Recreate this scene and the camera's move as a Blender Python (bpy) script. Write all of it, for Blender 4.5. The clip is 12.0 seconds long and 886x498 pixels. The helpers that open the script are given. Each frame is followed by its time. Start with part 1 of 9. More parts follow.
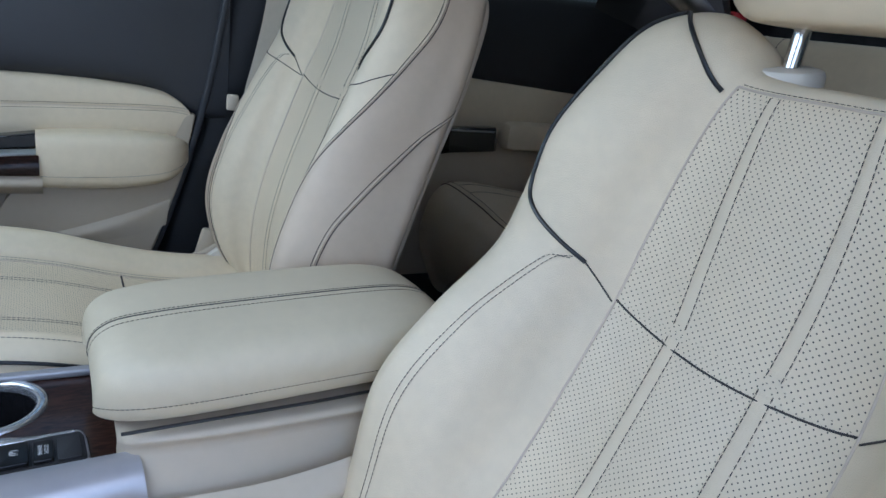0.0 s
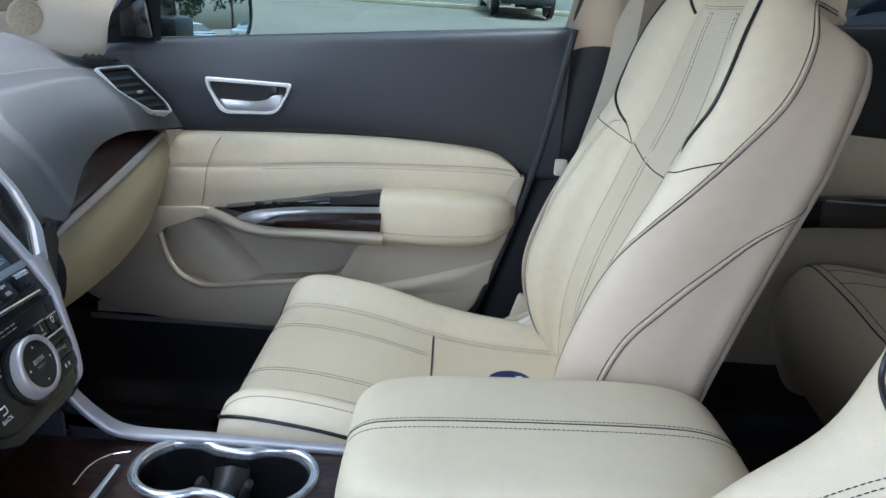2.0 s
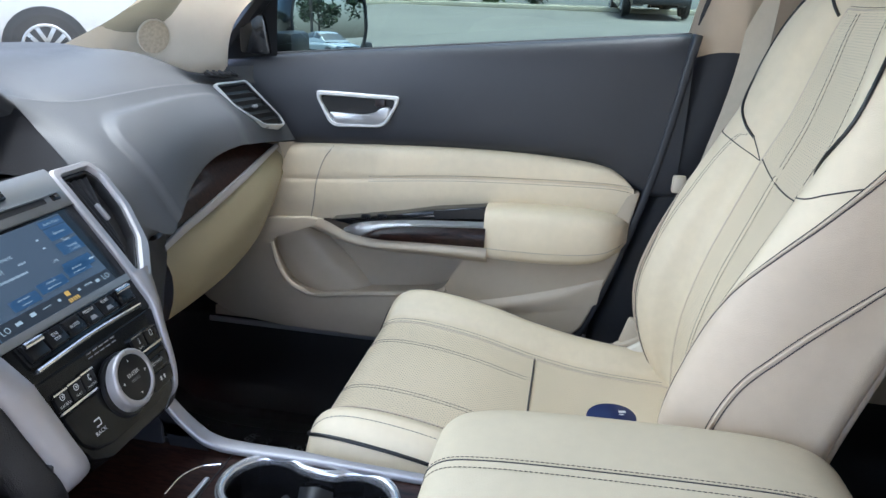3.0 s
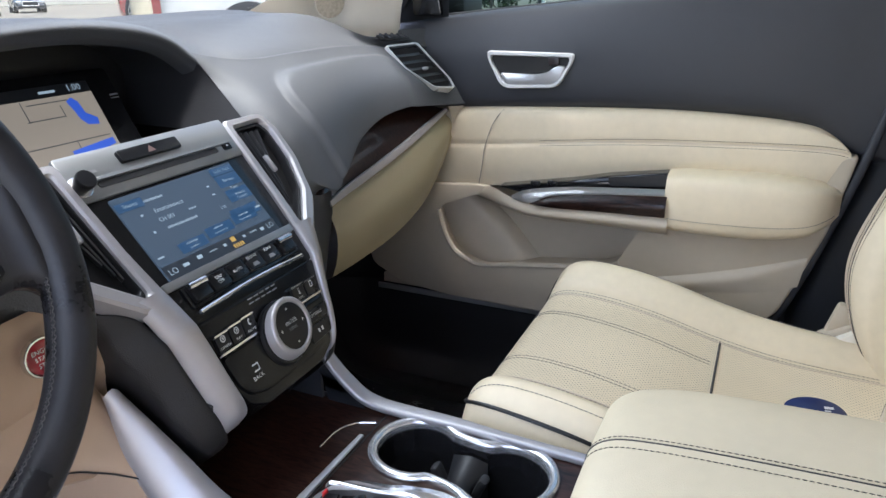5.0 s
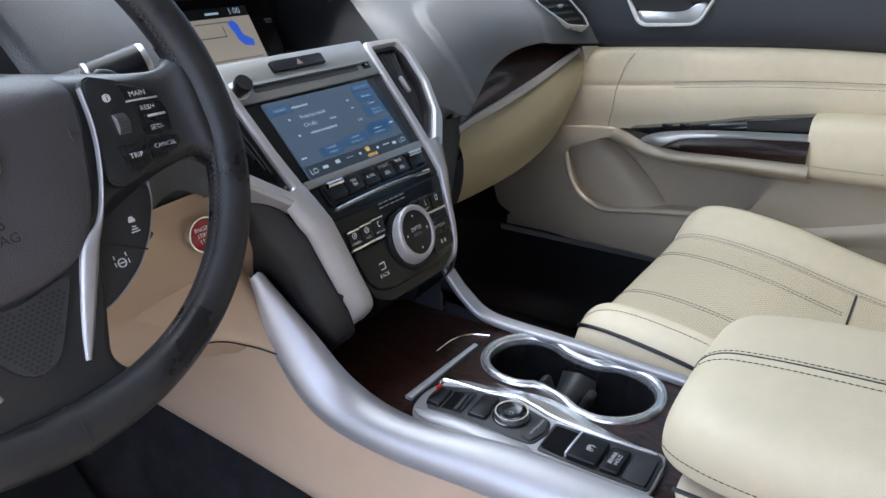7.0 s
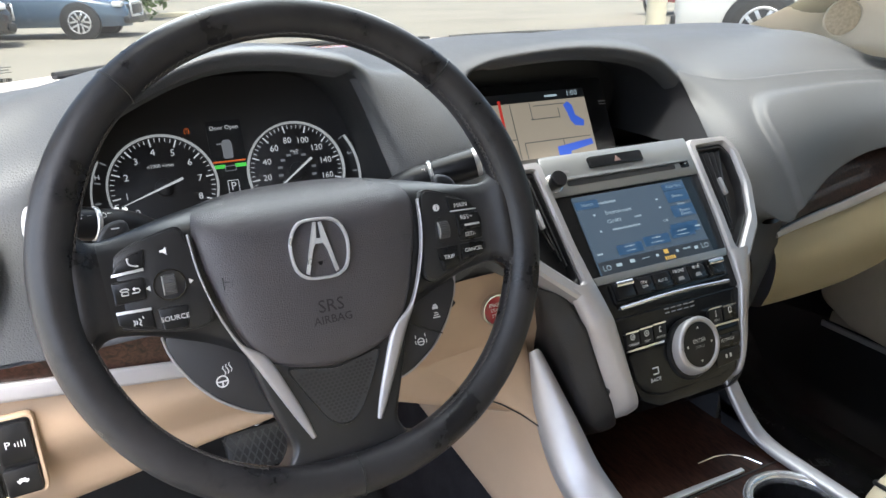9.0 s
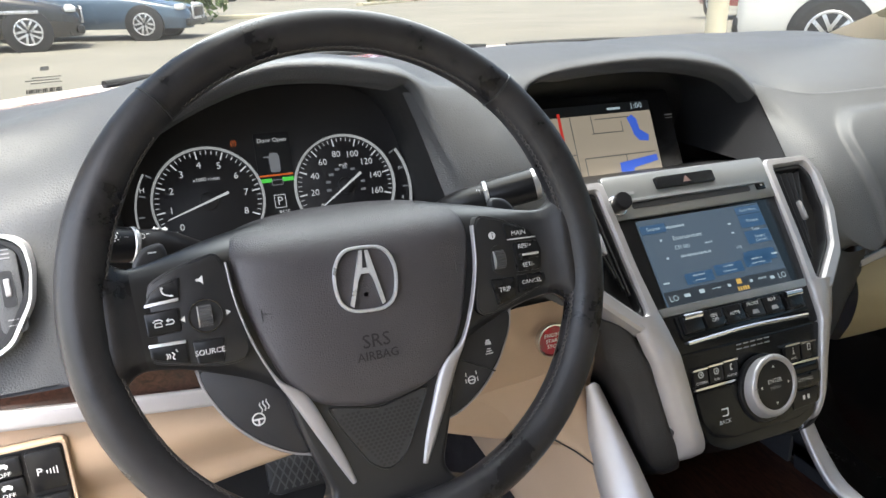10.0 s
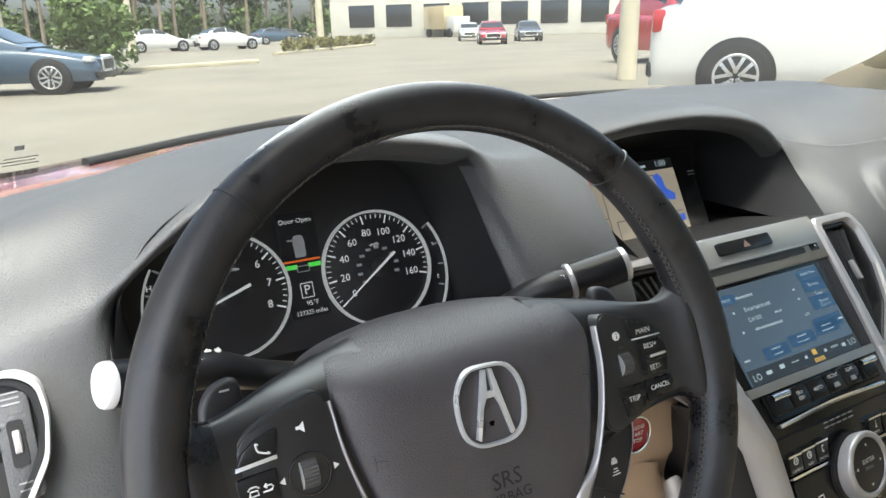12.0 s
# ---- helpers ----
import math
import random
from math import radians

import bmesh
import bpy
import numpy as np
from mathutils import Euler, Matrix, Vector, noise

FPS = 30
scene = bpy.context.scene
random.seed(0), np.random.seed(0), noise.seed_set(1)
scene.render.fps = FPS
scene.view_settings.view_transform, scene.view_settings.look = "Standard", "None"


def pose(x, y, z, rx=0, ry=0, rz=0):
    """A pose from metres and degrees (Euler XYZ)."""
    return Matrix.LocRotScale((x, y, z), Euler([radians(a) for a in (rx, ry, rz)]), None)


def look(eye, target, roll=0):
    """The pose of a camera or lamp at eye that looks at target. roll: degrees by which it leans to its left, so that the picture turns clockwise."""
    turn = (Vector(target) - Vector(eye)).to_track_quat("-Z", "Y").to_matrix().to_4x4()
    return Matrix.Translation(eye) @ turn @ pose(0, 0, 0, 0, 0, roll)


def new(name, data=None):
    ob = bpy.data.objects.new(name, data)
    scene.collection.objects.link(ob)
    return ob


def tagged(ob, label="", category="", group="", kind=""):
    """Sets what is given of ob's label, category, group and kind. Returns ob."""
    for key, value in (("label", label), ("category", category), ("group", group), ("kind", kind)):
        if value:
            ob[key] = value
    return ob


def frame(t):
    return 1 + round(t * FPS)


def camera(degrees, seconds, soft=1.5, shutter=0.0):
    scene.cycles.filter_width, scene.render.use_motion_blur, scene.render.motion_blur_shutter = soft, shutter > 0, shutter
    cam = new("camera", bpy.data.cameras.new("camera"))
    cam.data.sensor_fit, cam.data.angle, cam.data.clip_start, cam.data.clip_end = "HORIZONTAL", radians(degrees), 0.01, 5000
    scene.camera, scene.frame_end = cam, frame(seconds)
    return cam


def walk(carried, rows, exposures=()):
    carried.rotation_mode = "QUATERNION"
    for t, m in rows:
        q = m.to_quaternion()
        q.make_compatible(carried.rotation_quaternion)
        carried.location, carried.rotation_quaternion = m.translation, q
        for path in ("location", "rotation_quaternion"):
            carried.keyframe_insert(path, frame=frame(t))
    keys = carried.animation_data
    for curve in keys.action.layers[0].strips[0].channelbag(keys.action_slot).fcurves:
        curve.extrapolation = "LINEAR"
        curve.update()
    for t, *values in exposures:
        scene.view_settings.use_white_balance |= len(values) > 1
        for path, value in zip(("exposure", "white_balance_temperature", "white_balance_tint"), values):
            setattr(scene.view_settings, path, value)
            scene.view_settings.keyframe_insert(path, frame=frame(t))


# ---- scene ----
cam = camera(65.1, 12.0)
PATH = [
    (0, (-0.696, -0.265, 1.057), (0.924, -1.264, 0.444), 8.1),
    (0.5, (-0.651, -0.323, 1.076), (1.1, -1.069, 0.461), 7.6),
    (1, (-0.611, -0.361, 1.1), (1.229, -0.799, 0.451), 6.7),
    (1.5, (-0.594, -0.37, 1.119), (1.285, -0.56, 0.461), 5.2),
    (2, (-0.584, -0.378, 1.12), (1.306, -0.391, 0.465), 4.1),
    (2.5, (-0.566, -0.388, 1.128), (1.319, -0.234, 0.476), 3.2),
    (3, (-0.536, -0.406, 1.13), (1.321, -0.071, 0.468), 2.3),
    (3.5, (-0.511, -0.406, 1.113), (1.31, 0.087, 0.449), 1.4),
    (3.7, (-0.509, -0.4, 1.097), (1.302, 0.146, 0.448), 1.1),
    (5.3, (-0.484, -0.401, 1.077), (1.185, 0.429, 0.352), -1.6),
    (5.5, (-0.486, -0.403, 1.074), (1.173, 0.441, 0.342), -1.8),
    (6, (-0.498, -0.411, 1.072), (1.129, 0.471, 0.314), -2.1),
    (6.5, (-0.501, -0.418, 1.056), (1.074, 0.54, 0.282), -2.3),
    (7, (-0.525, -0.427, 1.043), (0.952, 0.664, 0.251), -2.0),
    (7.5, (-0.538, -0.453, 1.057), (0.766, 0.845, 0.274), -1.8),
    (7.7, (-0.536, -0.457, 1.066), (0.697, 0.911, 0.285), -1.5),
    (9.3, (-0.507, -0.451, 1.133), (0.26, 1.25, 0.411), -0.7),
    (9.5, (-0.503, -0.44, 1.133), (0.239, 1.273, 0.413), -0.7),
    (10, (-0.498, -0.411, 1.133), (0.2, 1.319, 0.411), -0.8),
    (10.5, (-0.499, -0.377, 1.135), (0.179, 1.358, 0.408), -0.9),
    (11, (-0.498, -0.338, 1.144), (0.206, 1.39, 0.425), -1.0),
    (11.5, (-0.508, -0.295, 1.142), (0.268, 1.418, 0.462), -1.2),
    (12, (-0.568, -0.283, 1.145), (0.345, 1.389, 0.536), -1.4),
]
walk(cam, [(t, look(eye, target, roll)) for t, eye, target, roll in PATH], [(0, 2.30, 5130, 6), (1, 2.57, 5190, 3), (2.5, 2.92, 5470, 7), (3.5, 3.06, 5590, 7), (5.5, 2.97, 5870, 10), (6.5, 2.90, 5870, 10), (7.5, 2.94, 5710, 6), (9.5, 3.18, 6410, 5), (10.5, 3.10, 6460, 5), (12, 3.06, 6510, 2)])

# ---- world and sun ----
SUN_ELEV, SUN_TURN = radians(72), radians(200)
world = bpy.data.worlds.new("sky")
scene.world = world
world.use_nodes = True
wn = world.node_tree.nodes
sky = wn.new("ShaderNodeTexSky")
sky.sky_type = "NISHITA"
sky.sun_disc = False
sky.sun_elevation, sky.sun_rotation = SUN_ELEV, SUN_TURN
sky.dust_density = 5.0
sky.air_density = 0.6
sky.ozone_density = 0.5
wn["Background"].inputs[1].default_value = 0.15
world.node_tree.links.new(sky.outputs[0], wn["Background"].inputs[0])
sun_data = bpy.data.lights.new("sun", "SUN")
sun_data.energy, sun_data.angle, sun_data.color = 1.1, radians(10.0), (1.0, 0.96, 0.9)
sun = new("sun", sun_data)
sun_dir = Vector((math.sin(SUN_TURN) * math.cos(SUN_ELEV), math.cos(SUN_TURN) * math.cos(SUN_ELEV), math.sin(SUN_ELEV)))
sun.matrix_world = look(sun_dir * 60, (0, 0, 0))


# sky light through the open driver's door
door_sky = bpy.data.lights.new("door_skylight", "AREA")
door_sky.shape, door_sky.size, door_sky.size_y, door_sky.energy, door_sky.color = "RECTANGLE", 0.62, 0.70, 0.31, (0.97, 1.0, 1.0)
door_light = new("door_skylight", door_sky)
door_light.matrix_world = look((-0.92, -0.10, 1.08), (0.2, -0.02, 0.80))
# sky light through the upper windscreen
screen_sky = bpy.data.lights.new("windscreen_skylight", "AREA")
screen_sky.shape, screen_sky.size, screen_sky.size_y, screen_sky.energy, screen_sky.color = "RECTANGLE", 1.05, 0.42, 0.58, (0.97, 1.0, 1.0)
screen_light = new("windscreen_skylight", screen_sky)
screen_sky.spread = radians(110)
screen_light.matrix_world = look((0.05, 0.16, 1.26), (0.2, -0.6, 0.72))

# ---- tools ----
def V(*a):
    return Vector(a)


def mat(name, color, rough=0.5, metal=0.0, var=0.06, scale=6.0, bump=0.0, grain=600.0, kind="noise", coat=0.0, spec=0.5, rvar=0.08, wrinkle=0.0):
    """Principled surface with colour variation at two scales and a fine relief."""
    m = bpy.data.materials.new(name)
    m.use_nodes = True
    n, l = m.node_tree.nodes, m.node_tree.links
    b = n["Principled BSDF"]
    b.inputs["Roughness"].default_value, b.inputs["Metallic"].default_value = rough, metal
    b.inputs["Coat Weight"].default_value, b.inputs["Specular IOR Level"].default_value = coat, spec
    b.inputs["Coat Roughness"].default_value = 0.06
    co = n.new("ShaderNodeTexCoord")
    big, small = n.new("ShaderNodeTexNoise"), n.new("ShaderNodeTexNoise")
    big.inputs["Scale"].default_value, big.inputs["Detail"].default_value = scale, 4
    small.inputs["Scale"].default_value, small.inputs["Detail"].default_value = scale * 14, 3
    l.new(co.outputs["Object"], big.inputs["Vector"])
    l.new(co.outputs["Object"], small.inputs["Vector"])
    add = n.new("ShaderNodeMath")
    add.operation = "MULTIPLY_ADD"
    l.new(small.outputs[0], add.inputs[0])
    add.inputs[1].default_value = 0.4
    l.new(big.outputs[0], add.inputs[2])
    ramp = n.new("ShaderNodeValToRGB")
    lo, hi = [max(0, c * (1 - 2 * var)) for c in color], [min(1, c * (1 + 2 * var)) for c in color]
    ramp.color_ramp.elements[0].position, ramp.color_ramp.elements[1].position = 0.45, 0.95
    ramp.color_ramp.elements[0].color, ramp.color_ramp.elements[1].color = (*lo, 1), (*hi, 1)
    l.new(add.outputs[0], ramp.inputs[0])
    l.new(ramp.outputs[0], b.inputs["Base Color"])
    if rvar:
        mr = n.new("ShaderNodeMapRange")
        mr.inputs["From Min"].default_value, mr.inputs["From Max"].default_value = 0.4, 1.0
        mr.inputs["To Min"].default_value, mr.inputs["To Max"].default_value = max(0, rough - rvar), min(1, rough + rvar)
        l.new(add.outputs[0], mr.inputs["Value"])
        l.new(mr.outputs[0], b.inputs["Roughness"])
    if bump:
        if kind == "leather":
            t = n.new("ShaderNodeTexVoronoi")
            t.feature = "DISTANCE_TO_EDGE"
            out = t.outputs["Distance"]
        else:
            t = n.new("ShaderNodeTexNoise")
            t.inputs["Detail"].default_value = 2
            out = t.outputs[0]
        t.inputs["Scale"].default_value = grain
        l.new(co.outputs["Object"], t.inputs["Vector"])
        bp = n.new("ShaderNodeBump")
        bp.inputs["Strength"].default_value, bp.inputs["Distance"].default_value = bump, 0.001
        l.new(out, bp.inputs["Height"])
        l.new(bp.outputs[0], b.inputs["Normal"])
        if wrinkle:
            wr, wb = n.new("ShaderNodeTexNoise"), n.new("ShaderNodeBump")
            wr.inputs["Scale"].default_value, wr.inputs["Detail"].default_value, wr.inputs["Distortion"].default_value = 42, 5, 0.8
            wb.inputs["Strength"].default_value, wb.inputs["Distance"].default_value = wrinkle, 0.003
            l.new(co.outputs["Object"], wr.inputs["Vector"])
            l.new(wr.outputs[0], wb.inputs["Height"])
            l.new(wb.outputs[0], bp.inputs["Normal"])
    return m


def glow(name, color, strength):
    m = bpy.data.materials.new(name)
    m.use_nodes = True
    b = m.node_tree.nodes["Principled BSDF"]
    b.inputs["Base Color"].default_value = (*[c * 0.3 for c in color], 1)
    b.inputs["Emission Color"].default_value, b.inputs["Emission Strength"].default_value = (*color, 1), strength
    b.inputs["Roughness"].default_value = 0.4
    return m


def glass(name, tint=(1, 1, 1), rough=0.0, haze=0.0):
    """Thin pane: lets light straight through, with a mirror sheen by angle."""
    m = bpy.data.materials.new(name)
    m.use_nodes = True
    n, l = m.node_tree.nodes, m.node_tree.links
    n.remove(n["Principled BSDF"])
    tr, gl, mix, fr = n.new("ShaderNodeBsdfTransparent"), n.new("ShaderNodeBsdfGlossy"), n.new("ShaderNodeMixShader"), n.new("ShaderNodeFresnel")
    tr.inputs[0].default_value = (*tint, 1)
    gl.inputs["Roughness"].default_value = rough
    fr.inputs[0].default_value = 1.35
    l.new(fr.outputs[0], mix.inputs[0])
    l.new(tr.outputs[0], mix.inputs[1])
    l.new(gl.outputs[0], mix.inputs[2])
    l.new(mix.outputs[0], n["Material Output"].inputs[0])
    # an added translucent veil in place of glare
    if haze:
        film, veil = n.new("ShaderNodeBsdfTranslucent"), n.new("ShaderNodeMixShader")
        film.inputs[0].default_value = (0.85, 0.82, 0.74, 1)
        veil.inputs[0].default_value = haze
        l.new(mix.outputs[0], veil.inputs[1])
        l.new(film.outputs[0], veil.inputs[2])
        l.new(veil.outputs[0], n["Material Output"].inputs[0])
    return m


def thing(name, at, label, category, group="", kind=""):
    ob = new(name)
    ob.empty_display_size = 0.05
    ob.location = at
    return tagged(ob, label, category, group, kind)


def part(name, bm, material, parent=None, label="", smooth=True, angle=40):
    me = bpy.data.meshes.new(name)
    if isinstance(bm, bmesh.types.BMesh):
        if smooth:
            for f in bm.faces:
                f.smooth = True
            for e in bm.edges:
                if len(e.link_faces) == 2 and e.calc_face_angle(0) > radians(angle):
                    e.smooth = False
        bm.to_mesh(me)
        bm.free()
    else:
        me = bm
    if material:
        me.materials.append(material)
    ob = new(name, me)
    if parent:
        ob.parent = parent
        up = parent.matrix_basis if not parent.parent else parent.parent.matrix_basis @ parent.matrix_parent_inverse @ parent.matrix_basis
        ob.matrix_parent_inverse = up.inverted()
    if label:
        ob["label"] = label
    if "stitching" in name:
        ob["kind"] = "stuff"
    return ob


def curve(pts, n, closed=False):
    """n points on a smooth curve through pts."""
    p = np.array([list(q) for q in pts], float)
    k = len(p)
    if k == 2 and not closed:
        return [Vector(p[0] + (p[1] - p[0]) * i / (n - 1)) for i in range(n)]
    if closed:
        ext = np.vstack([p[-1], p, p[0], p[1]])
        seg = k
    else:
        ext = np.vstack([2 * p[0] - p[1], p, 2 * p[-1] - p[-2]])
        seg = k - 1
    out = []
    for i in range(n):
        s = i * seg / (n if closed else n - 1)
        j = min(int(s), seg - 1)
        t = s - j
        a, b, c, d = ext[j], ext[j + 1], ext[j + 2], ext[j + 3]
        out.append(Vector(0.5 * ((2 * b) + (c - a) * t + (2 * a - 5 * b + 4 * c - d) * t * t + (3 * b - a - 3 * c + d) * t ** 3)))
    return out


def loft(rows, nu, nv, closed=False):
    """A grid of nv rows of nu points on a smooth surface through the rows of points."""
    fine = [curve(r, nu, closed) for r in rows]
    cols = [curve([r[i] for r in fine], nv) for i in range(nu)]
    return [[cols[i][j] for i in range(nu)] for j in range(nv)]


def sheet(grid, thick=0.0, closed=False, caps=False, flip=False):
    """A mesh from a grid of points, with uv in metres."""
    bm = bmesh.new()
    uv = bm.loops.layers.uv.new("uv")
    vs = [[bm.verts.new(p) for p in row] for row in grid]
    nv, nu = len(grid), len(grid[0])
    us = [0.0]
    mid = grid[nv // 2]
    for i in range(1, nu + 1):
        us.append(us[-1] + (mid[i % nu] - mid[i - 1]).length)
    wv = [0.0]
    for j in range(1, nv):
        wv.append(wv[-1] + (grid[j][nu // 2] - grid[j - 1][nu // 2]).length)
    for j in range(nv - 1):
        for i in range(nu if closed else nu - 1):
            q = [(j, i), (j, i + 1), (j + 1, i + 1), (j + 1, i)]
            if flip:
                q = q[::-1]
            try:
                f = bm.faces.new([vs[a][b % nu] for a, b in q])
            except ValueError:
                continue
            for lp, (a, b) in zip(f.loops, q):
                lp[uv].uv = (us[b], wv[a])
    if caps and closed:
        for row, turn in ((vs[0], True), (vs[-1], False)):
            try:
                bm.faces.new(row[::-1] if turn != flip else row)
            except ValueError:
                pass
    if thick:
        bmesh.ops.solidify(bm, geom=bm.faces[:], thickness=thick)
    return bm


def sweep(path, prof, up=(0, 0, 1), closed=False, caps=True, scale=None, flip=False):
    """Sweeps a closed outline of (side, up) pairs along a path. up: one vector, or one for each point."""
    n = len(path)
    grid = []
    for i, p in enumerate(path):
        a = path[(i - 1) % n] if closed or i else path[0]
        b = path[(i + 1) % n] if closed or i < n - 1 else path[-1]
        t = (Vector(b) - Vector(a)).normalized()
        u = Vector(up[i]) if isinstance(up, list) else Vector(up)
        side = t.cross(u).normalized()
        u = side.cross(t)
        k = scale(i / max(1, n - 1)) if scale else 1.0
        ka, kb = k if isinstance(k, tuple) else (k, k)
        grid.append([Vector(p) + side * (x * ka) + u * (y * kb) for x, y in prof])
    if closed:
        grid.append(grid[0])
        bm = sheet([[q.copy() for q in r] for r in grid], closed=True, flip=flip)
        bmesh.ops.remove_doubles(bm, verts=bm.verts[:], dist=1e-6)
    else:
        bm = sheet(grid, closed=True, caps=caps, flip=flip)
    bmesh.ops.recalc_face_normals(bm, faces=bm.faces[:])
    return bm


def ring(n, rx, ry=None):
    return [(rx * math.cos(2 * math.pi * i / n), (ry or rx) * math.sin(2 * math.pi * i / n)) for i in range(n)]


def tube(path, r, n=8, closed=False, up=(0, 0, 1)):
    return sweep(path, ring(n, r), up, closed)


def slab(w, h, r=0.0, n=3):
    """Outline of a rounded rectangle."""
    r = min(r, w / 2 - 1e-5, h / 2 - 1e-5)
    if r <= 0:
        return [(-w / 2, -h / 2), (w / 2, -h / 2), (w / 2, h / 2), (-w / 2, h / 2)]
    out = []
    for cx, cy, a0 in ((w / 2 - r, -h / 2 + r, -90), (w / 2 - r, h / 2 - r, 0), (-w / 2 + r, h / 2 - r, 90), (-w / 2 + r, -h / 2 + r, 180)):
        for i in range(n + 1):
            a = radians(a0 + 90 * i / n)
            out.append((cx + r * math.cos(a), cy + r * math.sin(a)))
    return out


def rounded(pts, r, n=4):
    """A polygon with rounded corners."""
    out, k = [], len(pts)
    for i in range(k):
        p, a, b = Vector(pts[i]), Vector(pts[i - 1]), Vector(pts[(i + 1) % k])
        d1, d2 = a - p, b - p
        rr = min(r, d1.length * 0.45, d2.length * 0.45)
        s, e = p + d1.normalized() * rr, p + d2.normalized() * rr
        for j in range(n + 1):
            t = j / n
            q = s * (1 - t) ** 2 + p * 2 * t * (1 - t) + e * t * t
            out.append((q.x, q.y))
    return out


def face_frame(o, x, y):
    x = Vector(x).normalized()
    z = x.cross(Vector(y)).normalized()
    y = z.cross(x)
    m = Matrix((x, y, z)).transposed().to_4x4()
    m.translation = o
    return m


def plate(outline, depth, m, bevel=0.0, seg=2, base=0.0, dome=0.0):
    """A slab with the outline in m's plane, its face depth above m's plane, its edges rounded."""
    bm = bmesh.new()
    lower = [bm.verts.new(m @ Vector((x, y, base))) for x, y in outline]
    cx, cy = sum(p[0] for p in outline) / len(outline), sum(p[1] for p in outline) / len(outline)
    rings = [lower]
    steps = [(0.0, depth - bevel)]
    if bevel:
        steps = [(bevel * (1 - math.cos(math.pi / 2 * i / seg)), depth - bevel + bevel * math.sin(math.pi / 2 * i / seg)) for i in range(seg + 1)]
    if dome:
        steps += [(0.25, depth + dome * 0.44), (0.55, depth + dome * 0.8), (0.8, depth + dome * 0.96)]
    for inset, z in steps:
        row = []
        for x, y in outline:
            d = math.hypot(x - cx, y - cy) or 1e-6
            k = (1 - inset) if inset >= 0.2 else (d - min(inset, d * 0.5)) / d
            row.append(bm.verts.new(m @ Vector((cx + (x - cx) * k, cy + (y - cy) * k, z))))
        rings.append(row)
    k = len(outline)
    for a, b in zip(rings, rings[1:]):
        for i in range(k):
            bm.faces.new((a[i], a[(i + 1) % k], b[(i + 1) % k], b[i]))
    bm.faces.new(rings[-1])
    bm.faces.new(lower[::-1])
    bmesh.ops.recalc_face_normals(bm, faces=bm.faces[:])
    return bm


def frame_plate(outer, inner, depth, m, bevel=0.001, base=0.0):
    """A flat ring between two outlines with the same number of points."""
    bm = bmesh.new()
    k = len(outer)

    def row(o, z, other, t):
        return [bm.verts.new(m @ Vector((x + (p - x) * t, y + (q - y) * t, z))) for (x, y), (p, q) in zip(o, other)]
    rows = [row(outer, base, inner, 0), row(outer, depth - bevel, inner, 0), row(outer, depth, inner, 0.2), row(inner, depth, outer, 0.2), row(inner, depth - bevel, outer, 0), row(inner, base, outer, 0)]
    for a, b in zip(rows, rows[1:]):
        for i in range(k):
            bm.faces.new((a[i], a[(i + 1) % k], b[(i + 1) % k], b[i]))
    bmesh.ops.recalc_face_normals(bm, faces=bm.faces[:])
    return bm


def box(cx, cy, cz, sx, sy, sz, bevel=0.0, seg=2, turn=None):
    bm = bmesh.new()
    bmesh.ops.create_cube(bm, size=1)
    bmesh.ops.scale(bm, vec=(sx, sy, sz), verts=bm.verts)
    if bevel:
        bmesh.ops.bevel(bm, geom=bm.edges[:], offset=bevel, segments=seg, affect="EDGES", profile=0.5)
    if turn:
        bmesh.ops.transform(bm, matrix=turn, verts=bm.verts)
    bmesh.ops.translate(bm, vec=(cx, cy, cz), verts=bm.verts)
    return bm


def disc(m, r, depth, n=28, bevel=0.001, base=0.0, dome=0.0):
    return plate(ring(n, r), depth, m, bevel, base=base, dome=dome)


def stitches(lines, pitch=0.006, dash=0.0042, r=0.0005, lift=None):
    """Dashes of thread along lines of points; lift: an offset for each line."""
    verts, faces = [], []
    for line in lines:
        p = [Vector(q) for q in line]
        acc, out = 0.0, []
        lens = [0.0]
        for a, b in zip(p, p[1:]):
            lens.append(lens[-1] + (b - a).length)

        def at(s):
            j = max(1, min(len(lens) - 1, int(np.searchsorted(lens, s))))
            f = (s - lens[j - 1]) / max(1e-9, lens[j] - lens[j - 1])
            return p[j - 1].lerp(p[j], f)
        s = 0.0
        while s + dash < lens[-1]:
            a, b = at(s), at(s + dash)
            t = (b - a).normalized()
            q = t.orthogonal().normalized()
            w = t.cross(q)
            base = len(verts)
            for c in (a, (a + b) / 2, b):
                rr = r if c is not a and c is not b else r * 0.55
                for i in range(4):
                    ang = math.pi / 2 * i
                    verts.append(c + q * (rr * math.cos(ang)) + w * (rr * math.sin(ang)))
            for k in (0, 4):
                for i in range(4):
                    faces.append((base + k + i, base + k + (i + 1) % 4, base + k + 4 + (i + 1) % 4, base + k + 4 + i))
            s += pitch
    me = bpy.data.meshes.new("stitching")
    me.from_pydata([tuple(v) for v in verts], [], faces)
    for f in me.polygons:
        f.use_smooth = True
    return me


WRITING = []


def write(words, size, m, material, parent, name="lettering", align="CENTER"):
    WRITING.append((words, size, m, material, parent, name, align))


